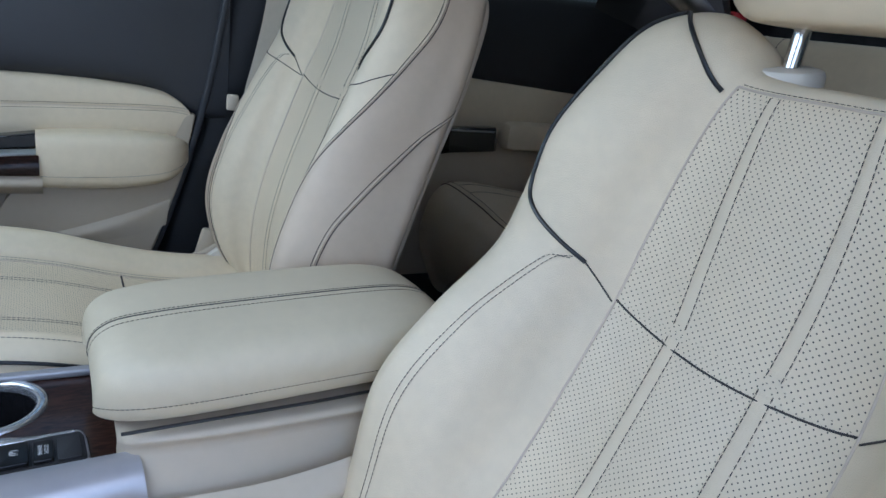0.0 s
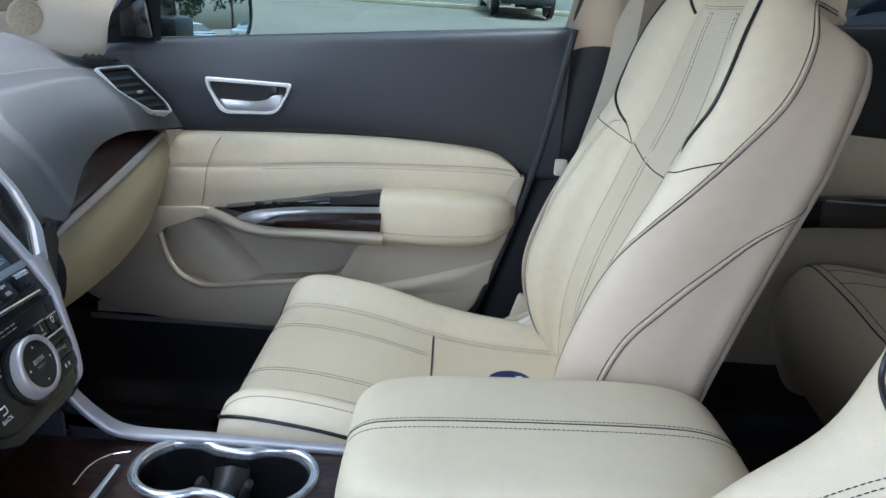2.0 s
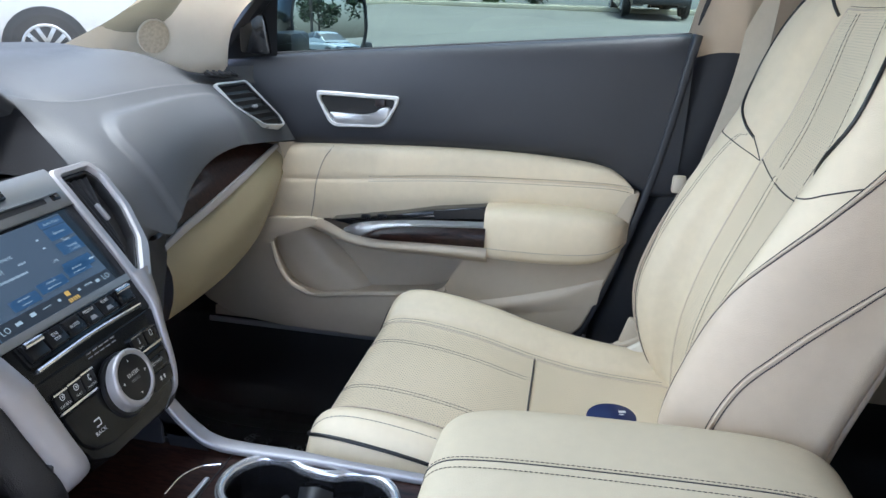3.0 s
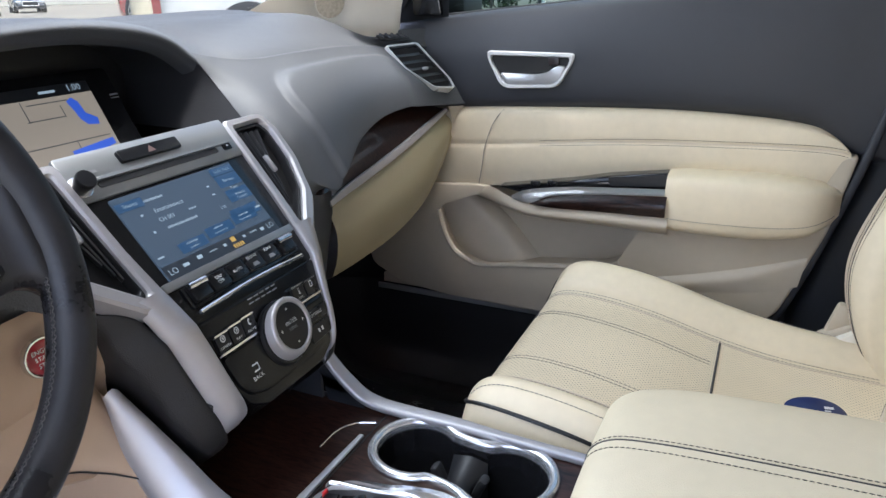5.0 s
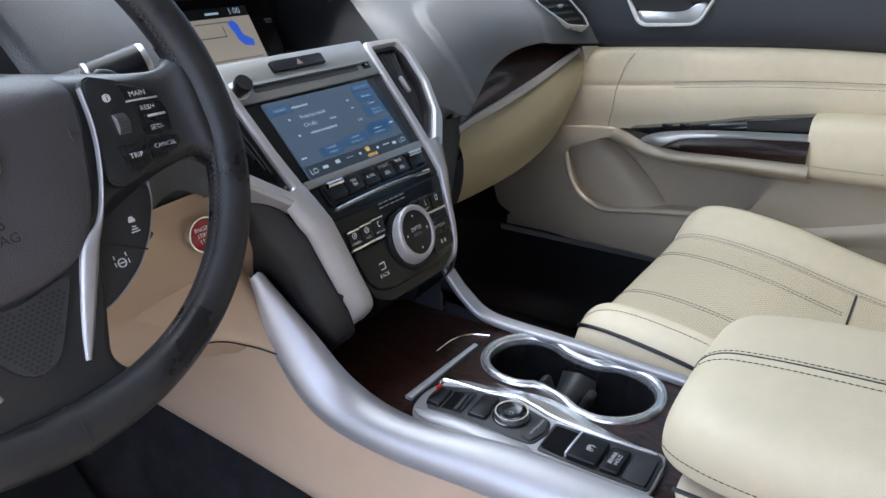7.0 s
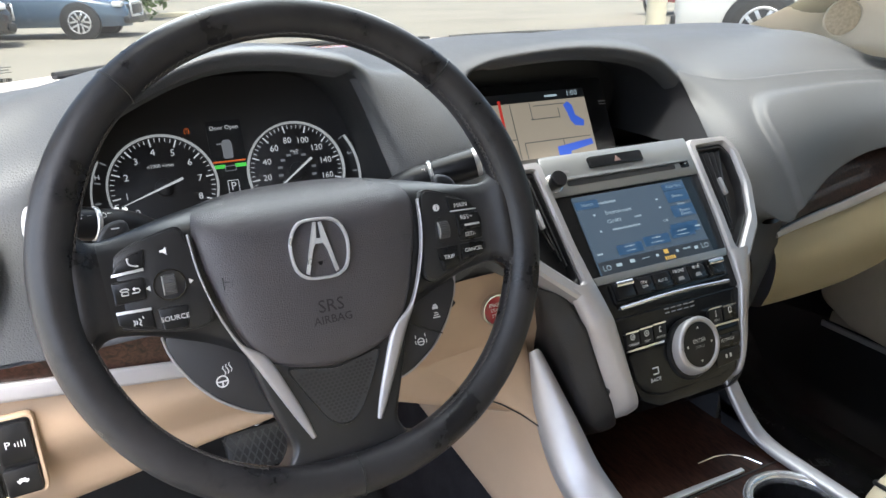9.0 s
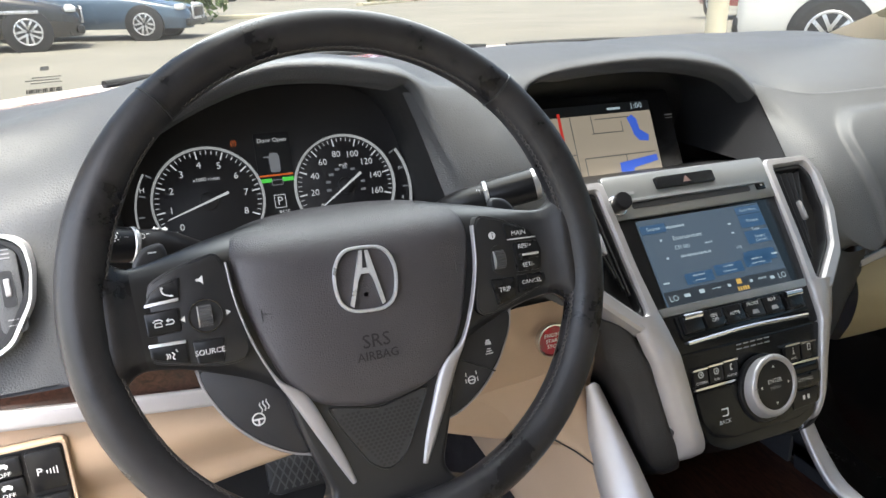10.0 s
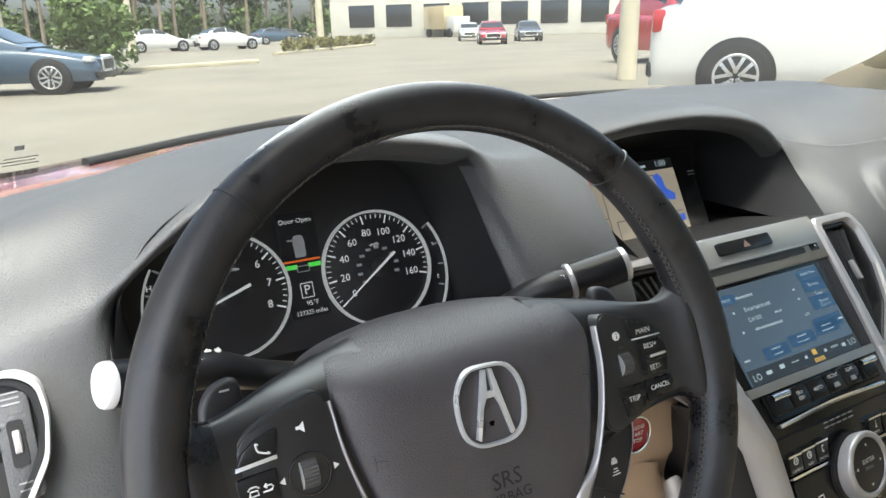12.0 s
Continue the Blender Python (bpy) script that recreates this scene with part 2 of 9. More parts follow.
def flush_writing():
    made = []
    for words, size, m, material, parent, name, align in WRITING:
        c = bpy.data.curves.new(name, "FONT")
        c.body, c.size, c.align_x, c.align_y, c.extrude = words, size, align, "CENTER", 0.0
        c.resolution_u = 2
        made.append((new(name, c), m, material, parent, name))
    dg = bpy.context.evaluated_depsgraph_get()
    for ob, m, material, parent, name in made:
        me = bpy.data.meshes.new_from_object(ob.evaluated_get(dg))
        me.transform(m)
        me.materials.clear()
        bpy.data.objects.remove(ob)
        part(name, me, material, parent)


def letters(x, y, w, h):
    """A run of small letter-like bars in place of unreadable words."""
    n = max(1, int(w / (h * 0.85)))
    p = w / n
    return [(x - w / 2 + p * (i + 0.5), y + (0.1 * h if i % 3 == 1 else 0), p * 0.60, h * (1 if i % 3 else 0.78)) for i in range(n)]


def bars(spec, m, material, parent, name="marking", lift=0.0004):
    """Small flat bars (x, y, w, h) in one mesh, in m's plane."""
    bm = bmesh.new()
    for x, y, w, h in spec:
        vs = [bm.verts.new(m @ Vector((x + a * w / 2, y + b * h / 2, lift))) for a, b in ((-1, -1), (1, -1), (1, 1), (-1, 1))]
        bm.faces.new(vs)
    ob = part(name, bm, material, parent, smooth=False)
    if len(spec) > 1:
        ob["kind"] = "stuff"
    return ob

# ---- materials ----
BEIGE = (0.655, 0.558, 0.398)
LEATHER = mat("beige_leather", BEIGE, 0.47, var=0.04, scale=5, bump=0.42, grain=620, kind="leather", wrinkle=0.12)
LIDHIDE = mat("olive_beige_leather", (0.56, 0.485, 0.345), 0.50, var=0.04, scale=5, bump=0.42, grain=620, kind="leather", wrinkle=0.10)
# darker than the seat leather; part of its shade is in the colour
SHADEHIDE = mat("taupe_leather", (0.505, 0.410, 0.305), 0.50, var=0.04, scale=5, bump=0.40, grain=620, kind="leather", wrinkle=0.10)
PERF = mat("perforated_leather", BEIGE, 0.45, var=0.035, scale=5)
PIPE = mat("black_piping", (0.012, 0.012, 0.013), 0.4, var=0.1)
THREAD = mat("dark_thread", (0.05, 0.045, 0.045), 0.8, var=0.1, scale=80)
THREAD_PALE = mat("grey_thread", (0.22, 0.2, 0.18), 0.8, var=0.1, scale=80)
SEATBACK = mat("beige_seat_trim", (0.55, 0.46, 0.36), 0.5, var=0.04, bump=0.1, grain=900, kind="leather")
TRIM_BEIGE = mat("beige_moulded_plastic", (0.48, 0.41, 0.31), 0.52, var=0.03, scale=4, bump=0.1, grain=1100)
TRIM_TAN = mat("tan_dash_plastic", (0.40, 0.287, 0.200), 0.55, var=0.03, scale=4, bump=0.14, grain=800, kind="leather")
DASH = mat("charcoal_soft_plastic", (0.062, 0.064, 0.069), 0.52, var=0.06, scale=4, bump=0.45, grain=420, kind="leather", spec=0.4)
DARK = mat("black_plastic", (0.012, 0.012, 0.0135), 0.42, spec=0.4, var=0.08, bump=0.06, grain=900)
DOORTOP = mat("charcoal_door_plastic", (0.028, 0.030, 0.036), 0.46, var=0.05, scale=4, bump=0.12, grain=900)
GLOSS = mat("gloss_black", (0.01, 0.01, 0.011), 0.12, var=0.05, coat=0.5)
PANEL = mat("satin_black_panel", (0.006, 0.0065, 0.0075), 0.22, var=0.05, spec=0.28)
BUTTON = mat("black_button", (0.008, 0.008, 0.009), 0.30, var=0.08, spec=0.3)
SILVER = mat("satin_silver_paint", (0.375, 0.362, 0.370), 0.38, 0.48, var=0.03, bump=0.02, grain=2500)
CHROME = mat("chrome", (0.72, 0.72, 0.73), 0.14, 1.0, var=0.02, rvar=0.04)
SPOKE = mat("satin_black_spoke", (0.015, 0.015, 0.0165), 0.36, var=0.06, bump=0.06, grain=900, spec=0.45)
RIMHIDE = mat("worn_black_leather", (0.023, 0.022, 0.0235), 0.40, spec=0.28, var=0.14, scale=9, bump=0.14, grain=1100, kind="leather", rvar=0.16)
PADHIDE = mat("grained_airbag_cover", (0.056, 0.051, 0.055), 0.42, spec=0.45, var=0.05, bump=0.40, grain=640, kind="leather")
RIM_METAL = mat("bright_satin_rim", (0.66, 0.67, 0.69), 0.24, 0.85, var=0.03, rvar=0.05)
# trim beige paled for one pillar: the light it lacks is in the colour
PILLAR = mat("pale_beige_plastic", (0.62, 0.57, 0.47), 0.55, var=0.03, scale=4, bump=0.1, grain=1100)
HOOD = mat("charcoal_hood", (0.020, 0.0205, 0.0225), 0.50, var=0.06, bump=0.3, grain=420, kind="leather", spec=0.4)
# near-black that paints the shade inside the finger well
WELL_SHADE = mat("deep_black", (0.004, 0.004, 0.0045), 0.8, var=0.05, spec=0.1)
# side pads far below the dash tone; some of it is painted shade
KNEE = mat("black_grained_pad", (0.013, 0.0125, 0.0135), 0.48, var=0.06, scale=4, bump=0.5, grain=520, kind="leather", spec=0.4)
CARPET = mat("dark_carpet", (0.030, 0.027, 0.030), 0.95, var=0.25, scale=30, bump=0.8, grain=500)
RUBBER = mat("black_rubber", (0.012, 0.012, 0.013), 0.6, var=0.15, bump=0.2, grain=300)
FILM = mat("floor_film", (0.010, 0.0105, 0.013), 0.25, var=0.2, scale=12, bump=0.5, grain=25)
# metallic grey lifted to stand in for the sky it would mirror
METAL_DARK = mat("dark_metallic_fascia", (0.22, 0.226, 0.232), 0.34, 0.4, var=0.01, rvar=0.0)
CHROME_SOFT = mat("soft_chrome", (0.66, 0.67, 0.69), 0.30, 0.6, var=0.02, rvar=0.04)
RIM_THREAD = mat("rim_thread", (0.10, 0.092, 0.088), 0.7, var=0.1, scale=80)
EMBOSS = mat("embossed_black", (0.022, 0.020, 0.022), 0.7, spec=0.3)
MESH_GREY = mat("grey_mesh", (0.030, 0.030, 0.032), 0.42)
ROLLER = mat("grey_rubber", (0.050, 0.050, 0.052), 0.40)
POD = mat("dark_grey_plastic", (0.022, 0.0215, 0.024), 0.50, bump=0.06, grain=900)
WHITE = mat("white_print", (0.62, 0.62, 0.62), 0.5, var=0.02)
GREYPRINT = mat("grey_print", (0.22, 0.22, 0.23), 0.5, var=0.02)
REDBTN = mat("red_button", (0.28, 0.012, 0.02), 0.25, var=0.06, coat=0.6)
REDMARK = mat("red_mark", (0.6, 0.02, 0.02), 0.3, var=0.05)
ORANGE = mat("orange_plastic", (0.6, 0.2, 0.08), 0.4, var=0.05)
CARD = mat("navy_card", (0.012, 0.02, 0.08), 0.3, var=0.05)
# cloth darkened to cut the light it bounces into the rear
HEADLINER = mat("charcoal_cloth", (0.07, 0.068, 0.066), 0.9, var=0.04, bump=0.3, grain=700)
REDPAINT = mat("dark_red_paint", (0.22, 0.012, 0.02), 0.2, 0.3, var=0.03, coat=1.0)
STRAP = mat("beige_webbing", (0.46, 0.4, 0.31), 0.75, var=0.05, bump=0.4, grain=900)
# glare haze added as a thin film; the tint dims the view outside
HAZED = glass("dusty_windscreen_glass", (0.36, 0.375, 0.35), haze=0.010)
TINTED = glass("green_tinted_glass", (0.185, 0.25, 0.235))
PRIVACY = glass("dark_privacy_glass", (0.025, 0.03, 0.03))
MIRROR = mat("mirror_glass", (0.85, 0.87, 0.88), 0.01, 1.0, var=0.0, rvar=0)


def wood(name):
    m = mat(name, (0.06, 0.022, 0.014), 0.36, var=0.0, coat=0.45, rvar=0.03, spec=0.2)
    n, l = m.node_tree.nodes, m.node_tree.links
    co, mp, t, r = n.new("ShaderNodeTexCoord"), n.new("ShaderNodeMapping"), n.new("ShaderNodeTexNoise"), n.new("ShaderNodeValToRGB")
    mp.inputs["Scale"].default_value = (70, 16, 90)
    t.inputs["Scale"].default_value, t.inputs["Detail"].default_value, t.inputs["Distortion"].default_value = 2.2, 8, 1.6
    r.color_ramp.elements[0].position, r.color_ramp.elements[1].position = 0.3, 0.72
    r.color_ramp.elements[0].color, r.color_ramp.elements[1].color = (0.006, 0.0026, 0.0021, 1), (0.050, 0.0215, 0.0145, 1)
    l.new(co.outputs["Object"], mp.inputs[0])
    l.new(mp.outputs[0], t.inputs["Vector"])
    l.new(t.outputs[0], r.inputs[0])
    l.new(r.outputs[0], n["Principled BSDF"].inputs["Base Color"])
    return m


PALE = mat("pale_silver_paint", (0.70, 0.70, 0.70), 0.3, 0.35, var=0.02)
BRUSHED = mat("bright_satin_metal", (0.52, 0.52, 0.53), 0.32, 0.75, var=0.03, rvar=0.05)
WOOD = wood("dark_figured_wood")


def perforate(m, pitch, radius):
    """Rows of punched holes, laid out on the surface's own metres."""
    n, l = m.node_tree.nodes, m.node_tree.links
    b = n["Principled BSDF"]
    uv, mp, v, c = n.new("ShaderNodeUVMap"), n.new("ShaderNodeMapping"), n.new("ShaderNodeTexVoronoi"), n.new("ShaderNodeMapRange")
    mp.inputs["Rotation"].default_value = (0, 0, radians(45))
    v.voronoi_dimensions = "2D"
    v.inputs["Scale"].default_value, v.inputs["Randomness"].default_value = 1 / pitch, 0.0
    c.inputs["From Min"].default_value, c.inputs["From Max"].default_value = radius * 0.75 / pitch, radius * 1.25 / pitch
    l.new(uv.outputs[0], mp.inputs[0])
    l.new(mp.outputs[0], v.inputs["Vector"])
    l.new(v.outputs["Distance"], c.inputs["Value"])
    mix = n.new("ShaderNodeMix")
    mix.data_type = "RGBA"
    old = b.inputs["Base Color"].links[0].from_socket
    l.new(c.outputs[0], mix.inputs[0])
    mix.inputs[6].default_value = (0.07, 0.06, 0.055, 1)
    l.new(old, mix.inputs[7])
    l.new(mix.outputs[2], b.inputs["Base Color"])
    bp = n.new("ShaderNodeBump")
    bp.inputs["Strength"].default_value, bp.inputs["Distance"].default_value = 0.2, 0.0006
    l.new(c.outputs[0], bp.inputs["Height"])
    l.new(bp.outputs[0], b.inputs["Normal"])


perforate(PERF, 0.0046, 0.00066)


def worn(m, scale, lo, hi, color, rough):
    """Rubbed, paler patches with ragged edges."""
    n, l = m.node_tree.nodes, m.node_tree.links
    b = n["Principled BSDF"]
    co, t, c, mix = n.new("ShaderNodeTexCoord"), n.new("ShaderNodeTexNoise"), n.new("ShaderNodeMapRange"), n.new("ShaderNodeMix")
    t.inputs["Scale"].default_value, t.inputs["Detail"].default_value, t.inputs["Roughness"].default_value = scale, 7, 0.62
    c.inputs["From Min"].default_value, c.inputs["From Max"].default_value = lo, hi
    mix.data_type = "RGBA"
    l.new(co.outputs["Object"], t.inputs["Vector"])
    l.new(t.outputs[0], c.inputs["Value"])
    old = b.inputs["Base Color"].links[0].from_socket
    l.new(c.outputs[0], mix.inputs[0])
    l.new(old, mix.inputs[6])
    mix.inputs[7].default_value = (*color, 1)
    l.new(mix.outputs[2], b.inputs["Base Color"])
    mr = n.new("ShaderNodeMix")
    l.new(c.outputs[0], mr.inputs[0])
    l.new(b.inputs["Roughness"].links[0].from_socket, mr.inputs[2])
    mr.inputs[3].default_value = rough
    l.new(mr.outputs[0], b.inputs["Roughness"])


worn(RIMHIDE, 24, 0.52, 0.62, (0.009, 0.0085, 0.0095), 0.26)
# ---- body shell: floor, roof, pillars, glass ----
def wind_y(x):
    return 0.60 - 0.72 * x * x


def shell():
    # carpeted floor with the centre tunnel and toe boards
    rows = []
    for y, z in ((-2.02, 0.30), (-0.9, 0.27), (-0.2, 0.27), (0.3, 0.27), (0.48, 0.34), (0.62, 0.52), (0.68, 0.80)):
        rows.append([V(x, y, z + h) for x, h in ((-0.80, 0.06), (-0.72, 0.0), (-0.4, 0.0), (-0.16, 0.01), (-0.11, 0.16), (0.0, 0.2), (0.11, 0.16), (0.16, 0.01), (0.4, 0.0), (0.72, 0.0), (0.80, 0.06))])
    f = part("floor", sheet(loft(rows, 61, 30), 0.02, flip=True), CARPET)
    tagged(f, "dark grey carpeted car floor with a raised centre tunnel", "floor", kind="structure")
    # unseen roof lining; its grey is picked for the light it bounces
    rows = [[V(x, y, z - 0.10 * (x / 0.62) ** 4) for x in (-0.66, -0.5, -0.25, 0, 0.25, 0.5, 0.66)] for y, z in ((0.02, 1.375), (-0.25, 1.415), (-0.7, 1.43), (-1.2, 1.41), (-1.65, 1.33))]
    c = part("ceiling", sheet(loft(rows, 25, 20), 0.03), mat("grey_cloth", (0.20, 0.195, 0.185), 0.9, var=0.03, bump=0.3, grain=700))
    tagged(c, "unseen cloth headliner, grey to limit bounced light", "ceiling", kind="structure")
    # windscreen
    rows = [[V(x, wind_y(x) + 0.03, 1.035) for x in (-0.80, -0.55, -0.25, 0, 0.2, 0.4, 0.62)], [V(x, 0.33 - 0.42 * x * x, 1.22) for x in (-0.78, -0.54, -0.25, 0, 0.2, 0.4, 0.61)],
            [V(x, 0.02 - 0.12 * x * x, 1.375) for x in (-0.72, -0.5, -0.24, 0, 0.2, 0.39, 0.58)]]
    w = thing("window_1", (0, 0.5, 1.04), "curved windscreen over the dashboard with an added glare haze", "windscreen", kind="structure")
    g = part("pane", sheet(loft(rows, 25, 13)), HAZED, w)
    g.visible_shadow = False


shell()


def pillars():
    # front pillar on the passenger side, beige, with a speaker at its foot
    p = thing("pillar", (0.62, 0.33, 1.03), "beige windscreen pillar with a round speaker grille at its foot", "pillar", kind="structure")
    left = [V(0.50, 0.425, 1.045), V(0.545, 0.34, 1.10), V(0.555, 0.20, 1.20), V(0.545, 0.0, 1.345)]
    mid = [V(0.585, 0.36, 1.015), V(0.60, 0.315, 1.10), V(0.60, 0.18, 1.20), V(0.585, 0.0, 1.34)]
    mid2 = [V(0.64, 0.29, 0.985), V(0.638, 0.27, 1.09), V(0.635, 0.155, 1.19), V(0.62, -0.01, 1.33)]
    right = [V(0.70, 0.250, 0.955), V(0.69, 0.225, 1.08), V(0.68, 0.125, 1.18), V(0.655, -0.02, 1.32)]
    back = [V(0.74, 0.27, 0.955), V(0.73, 0.24, 1.08), V(0.72, 0.13, 1.18), V(0.69, -0.02, 1.32)]
    part("cover", sheet(loft([left, mid, mid2, right, back], 18, 22), 0.012, flip=True), PILLAR, p)
    m = face_frame(V(0.600, 0.322, 1.060), V(0.6, -0.42, -0.12), V(-0.05, -0.22, 0.93))
    part("speaker_rim", frame_plate(ring(32, 0.029, 0.031), ring(32, 0.0265, 0.0285), 0.004, m), PILLAR, p)
    part("speaker_grille", plate(ring(32, 0.0265, 0.0285), 0.0035, m, 0.001), mat("tan_mesh", (0.50, 0.43, 0.32), 0.8, var=0.1, scale=200, bump=0.8, grain=700), p)
    # front pillar on the driver's side
    q = thing("pillar", (-0.62, 0.33, 1.03), "beige windscreen pillar by the open driver's door", "pillar", kind="structure")
    part("cover", sheet(loft([[V(-v.x - 0.17, v.y, v.z) for v in r] for r in (left, mid2, right, back)], 14, 16), 0.012), TRIM_BEIGE, q)
    # centre pillars
    for s, lab in ((1, "charcoal and beige centre pillar beside the passenger seat"), (-1, "charcoal and beige centre pillar behind the driver's door")):
        b = thing("pillar", (0.76 * s, -0.62, 0.3), lab, "pillar", kind="structure")
        low = [[V(0.79 * s, -0.46, 0.30), V(0.765 * s, -0.475, 0.54), V(0.765 * s, -0.555, 0.83), V(0.77 * s, -0.605, 1.075)],
               [V(0.745 * s, -0.485, 0.30), V(0.742 * s, -0.50, 0.54), V(0.745 * s, -0.575, 0.83), V(0.752 * s, -0.622, 1.075)],
               [V(0.735 * s, -0.58, 0.30), V(0.735 * s, -0.585, 0.54), V(0.738 * s, -0.64, 0.83), V(0.745 * s, -0.69, 1.075)],
               [V(0.76 * s, -0.68, 0.30), V(0.76 * s, -0.68, 0.54), V(0.76 * s, -0.72, 0.83), V(0.765 * s, -0.76, 1.075)]]
        part("lower_cover", sheet(loft(low, 16, 14), 0.012, flip=s > 0), DOORTOP, b)
        up = [[V(0.775 * s, -0.575, 1.05), V(0.745 * s, -0.60, 1.2), V(0.68 * s, -0.63, 1.36)], [V(0.741 * s, -0.63, 1.072), V(0.71 * s, -0.65, 1.2), V(0.645 * s, -0.67, 1.36)],
              [V(0.737 * s, -0.70, 1.072), V(0.705 * s, -0.71, 1.2), V(0.64 * s, -0.72, 1.36)], [V(0.755 * s, -0.77, 1.072), V(0.725 * s, -0.78, 1.2), V(0.66 * s, -0.78, 1.36)]]
        part("upper_cover", sheet(loft(up, 12, 12), 0.01, flip=s > 0), TRIM_BEIGE, b)
        part("seal", tube(curve([V(0.772 * s, -0.445, 0.40), V(0.765 * s, -0.462, 0.55), V(0.763 * s, -0.542, 0.83), V(0.77 * s, -0.594, 1.08)], 20), 0.008), RUBBER, b)
    jb = part("trim", sheet(loft([[V(0.815, -0.36, 0.30), V(0.815, -0.44, 0.60), V(0.815, -0.52, 0.85), V(0.815, -0.58, 1.08)], [V(0.80, -0.66, 0.30), V(0.80, -0.68, 0.60), V(0.80, -0.70, 0.85), V(0.80, -0.72, 1.08)]], 12, 6), 0.006), RUBBER)
    tagged(jb, "black rubber-lined door jamb behind the passenger door", "door jamb", kind="structure")
    # seat belt of the passenger
    s = thing("seat_belt", (0.66, -0.57, 0.58), "beige webbing seat belt hanging at the centre pillar", "seat belt")
    path = curve([V(0.715, -0.69, 1.25), V(0.712, -0.68, 1.05), V(0.695, -0.64, 0.87), V(0.675, -0.60, 0.72), V(0.66, -0.57, 0.585)], 24)
    part("webbing", sweep(path, slab(0.046, 0.0016), up=(-0.75, 0.6, 0.1)), STRAP, s)
    part("tongue", box(0.655, -0.588, 0.862, 0.012, 0.022, 0.030, 0.004), mat("beige_hard_plastic", (0.55, 0.48, 0.38), 0.4), s)
    part("anchor", box(0.628, -0.545, 0.592, 0.02, 0.035, 0.055, 0.006, turn=Matrix.Rotation(radians(15), 4, "X")), TRIM_BEIGE, s)
    # rear bulkhead with the back window
    r = thing("window_2", (0, -1.7, 1.0), "dark sloping rear window", "window", kind="structure")
    rows = [[V(x, -1.95, 1.0) for x in (-0.6, 0, 0.6)], [V(x, -1.62, 1.33) for x in (-0.55, 0, 0.55)]]
    part("pane", sheet(loft(rows, 7, 5)), PRIVACY, r)
    q_ = thing("window_3", (-0.75, -1.2, 1.08), "dark rear side window behind the driver's seat", "window", kind="structure")
    part("pane", sheet(loft([[V(-0.77, -0.74, 1.07), V(-0.77, -1.2, 1.07), V(-0.77, -1.95, 1.05)], [V(-0.66, -0.74, 1.38), V(-0.66, -1.2, 1.37), V(-0.62, -1.75, 1.2)]], 12, 10)), PRIVACY, q_)
    part("shelf", box(0, -1.85, 0.985, 1.3, 0.32, 0.03, 0.01), CARPET, r)
    # driver's side sill and rear quarter
    t = part("wall_west", sheet(loft([[V(-0.78, -0.78, 0.28), V(-0.77, -0.8, 0.7), V(-0.77, -0.82, 1.08)], [V(-0.78, -1.9, 0.28), V(-0.77, -1.9, 0.7), V(-0.76, -1.9, 1.08)]], 8, 6), 0.03), DOORTOP)
    tagged(t, "dark inner panel of the closed rear door", "door", kind="structure")
    u = part("wall_south", sheet(loft([[V(-0.78, -1.98, 0.28), V(0, -2.0, 0.28), V(0.78, -1.98, 0.28)], [V(-0.78, -1.98, 1.0), V(0, -2.0, 1.0), V(0.78, -1.98, 1.0)]], 8, 4), 0.03), CARPET)
    tagged(u, "dark bulkhead behind the rear seat", "wall", kind="structure")
    for s_ in (1, -1):
        qp = part("wall_quarter", sheet(loft([[V(0.80 * s_, -1.52, 0.95), V(0.80 * s_, -1.75, 0.95), V(0.74 * s_, -1.99, 0.95)], [V(0.735 * s_, -1.50, 1.19), V(0.70 * s_, -1.72, 1.16), V(0.60 * s_, -1.97, 1.02)], [V(0.66 * s_, -1.50, 1.36), V(0.60 * s_, -1.68, 1.30), V(0.52 * s_, -1.80, 1.20)]], 10, 10), 0.02), HEADLINER)
        tagged(qp, "dark lined rear quarter beside the back window", "wall", kind="structure")
        rail = part("trim", sweep(curve([V(0.60 * s_, 0.0, 1.345), V(0.665 * s_, -0.3, 1.36), V(0.68 * s_, -0.8, 1.365), V(0.66 * s_, -1.3, 1.33), V(0.62 * s_, -1.75, 1.16), V(0.66 * s_, -1.95, 1.0)], 30), ring(12, 0.03, 0.035)), HEADLINER)
        tagged(rail, "charcoal cloth roof rail over the doors", "trim", kind="structure")
    for s_, lab in ((1, "black plastic door sill under the passenger door"), (-1, "black plastic door sill under the open driver's door")):
        rows = [[V(0.70 * s_, y, 0.275), V(0.735 * s_, y, 0.33), V(0.752 * s_, y, 0.42), V(0.775 * s_, y, 0.475), V(0.81 * s_, y, 0.48), V(0.83 * s_, y, 0.25)] for y in (-1.95, -1.2, -0.6, 0.0, 0.5, 0.75)]
        sl = part("trim", sheet(loft(rows, 24, 20), flip=s_ < 0), DARK)
        tagged(sl, lab, "door sill", kind="structure")
        sc = part("trim", sweep([V(0.758 * s_, -0.45, 0.452), V(0.758 * s_, 0.35, 0.452)], slab(0.006, 0.012, 0.002), up=(0, 0, 1)), SILVER if s_ > 0 else DARK)
        tagged(sc, "thin metal scuff strip on the sill", "trim", kind="structure")
        kp = part("wall_%s" % ("east" if s_ > 0 else "north"), sheet(loft([[V(0.76 * s_, 0.30, 0.27), V(0.77 * s_, 0.30, 0.5), V(0.77 * s_, 0.30, 0.90)], [V(0.74 * s_, 0.75, 0.27), V(0.75 * s_, 0.75, 0.5), V(0.75 * s_, 0.75, 0.90)]], 6, 5), 0.02), DARK)
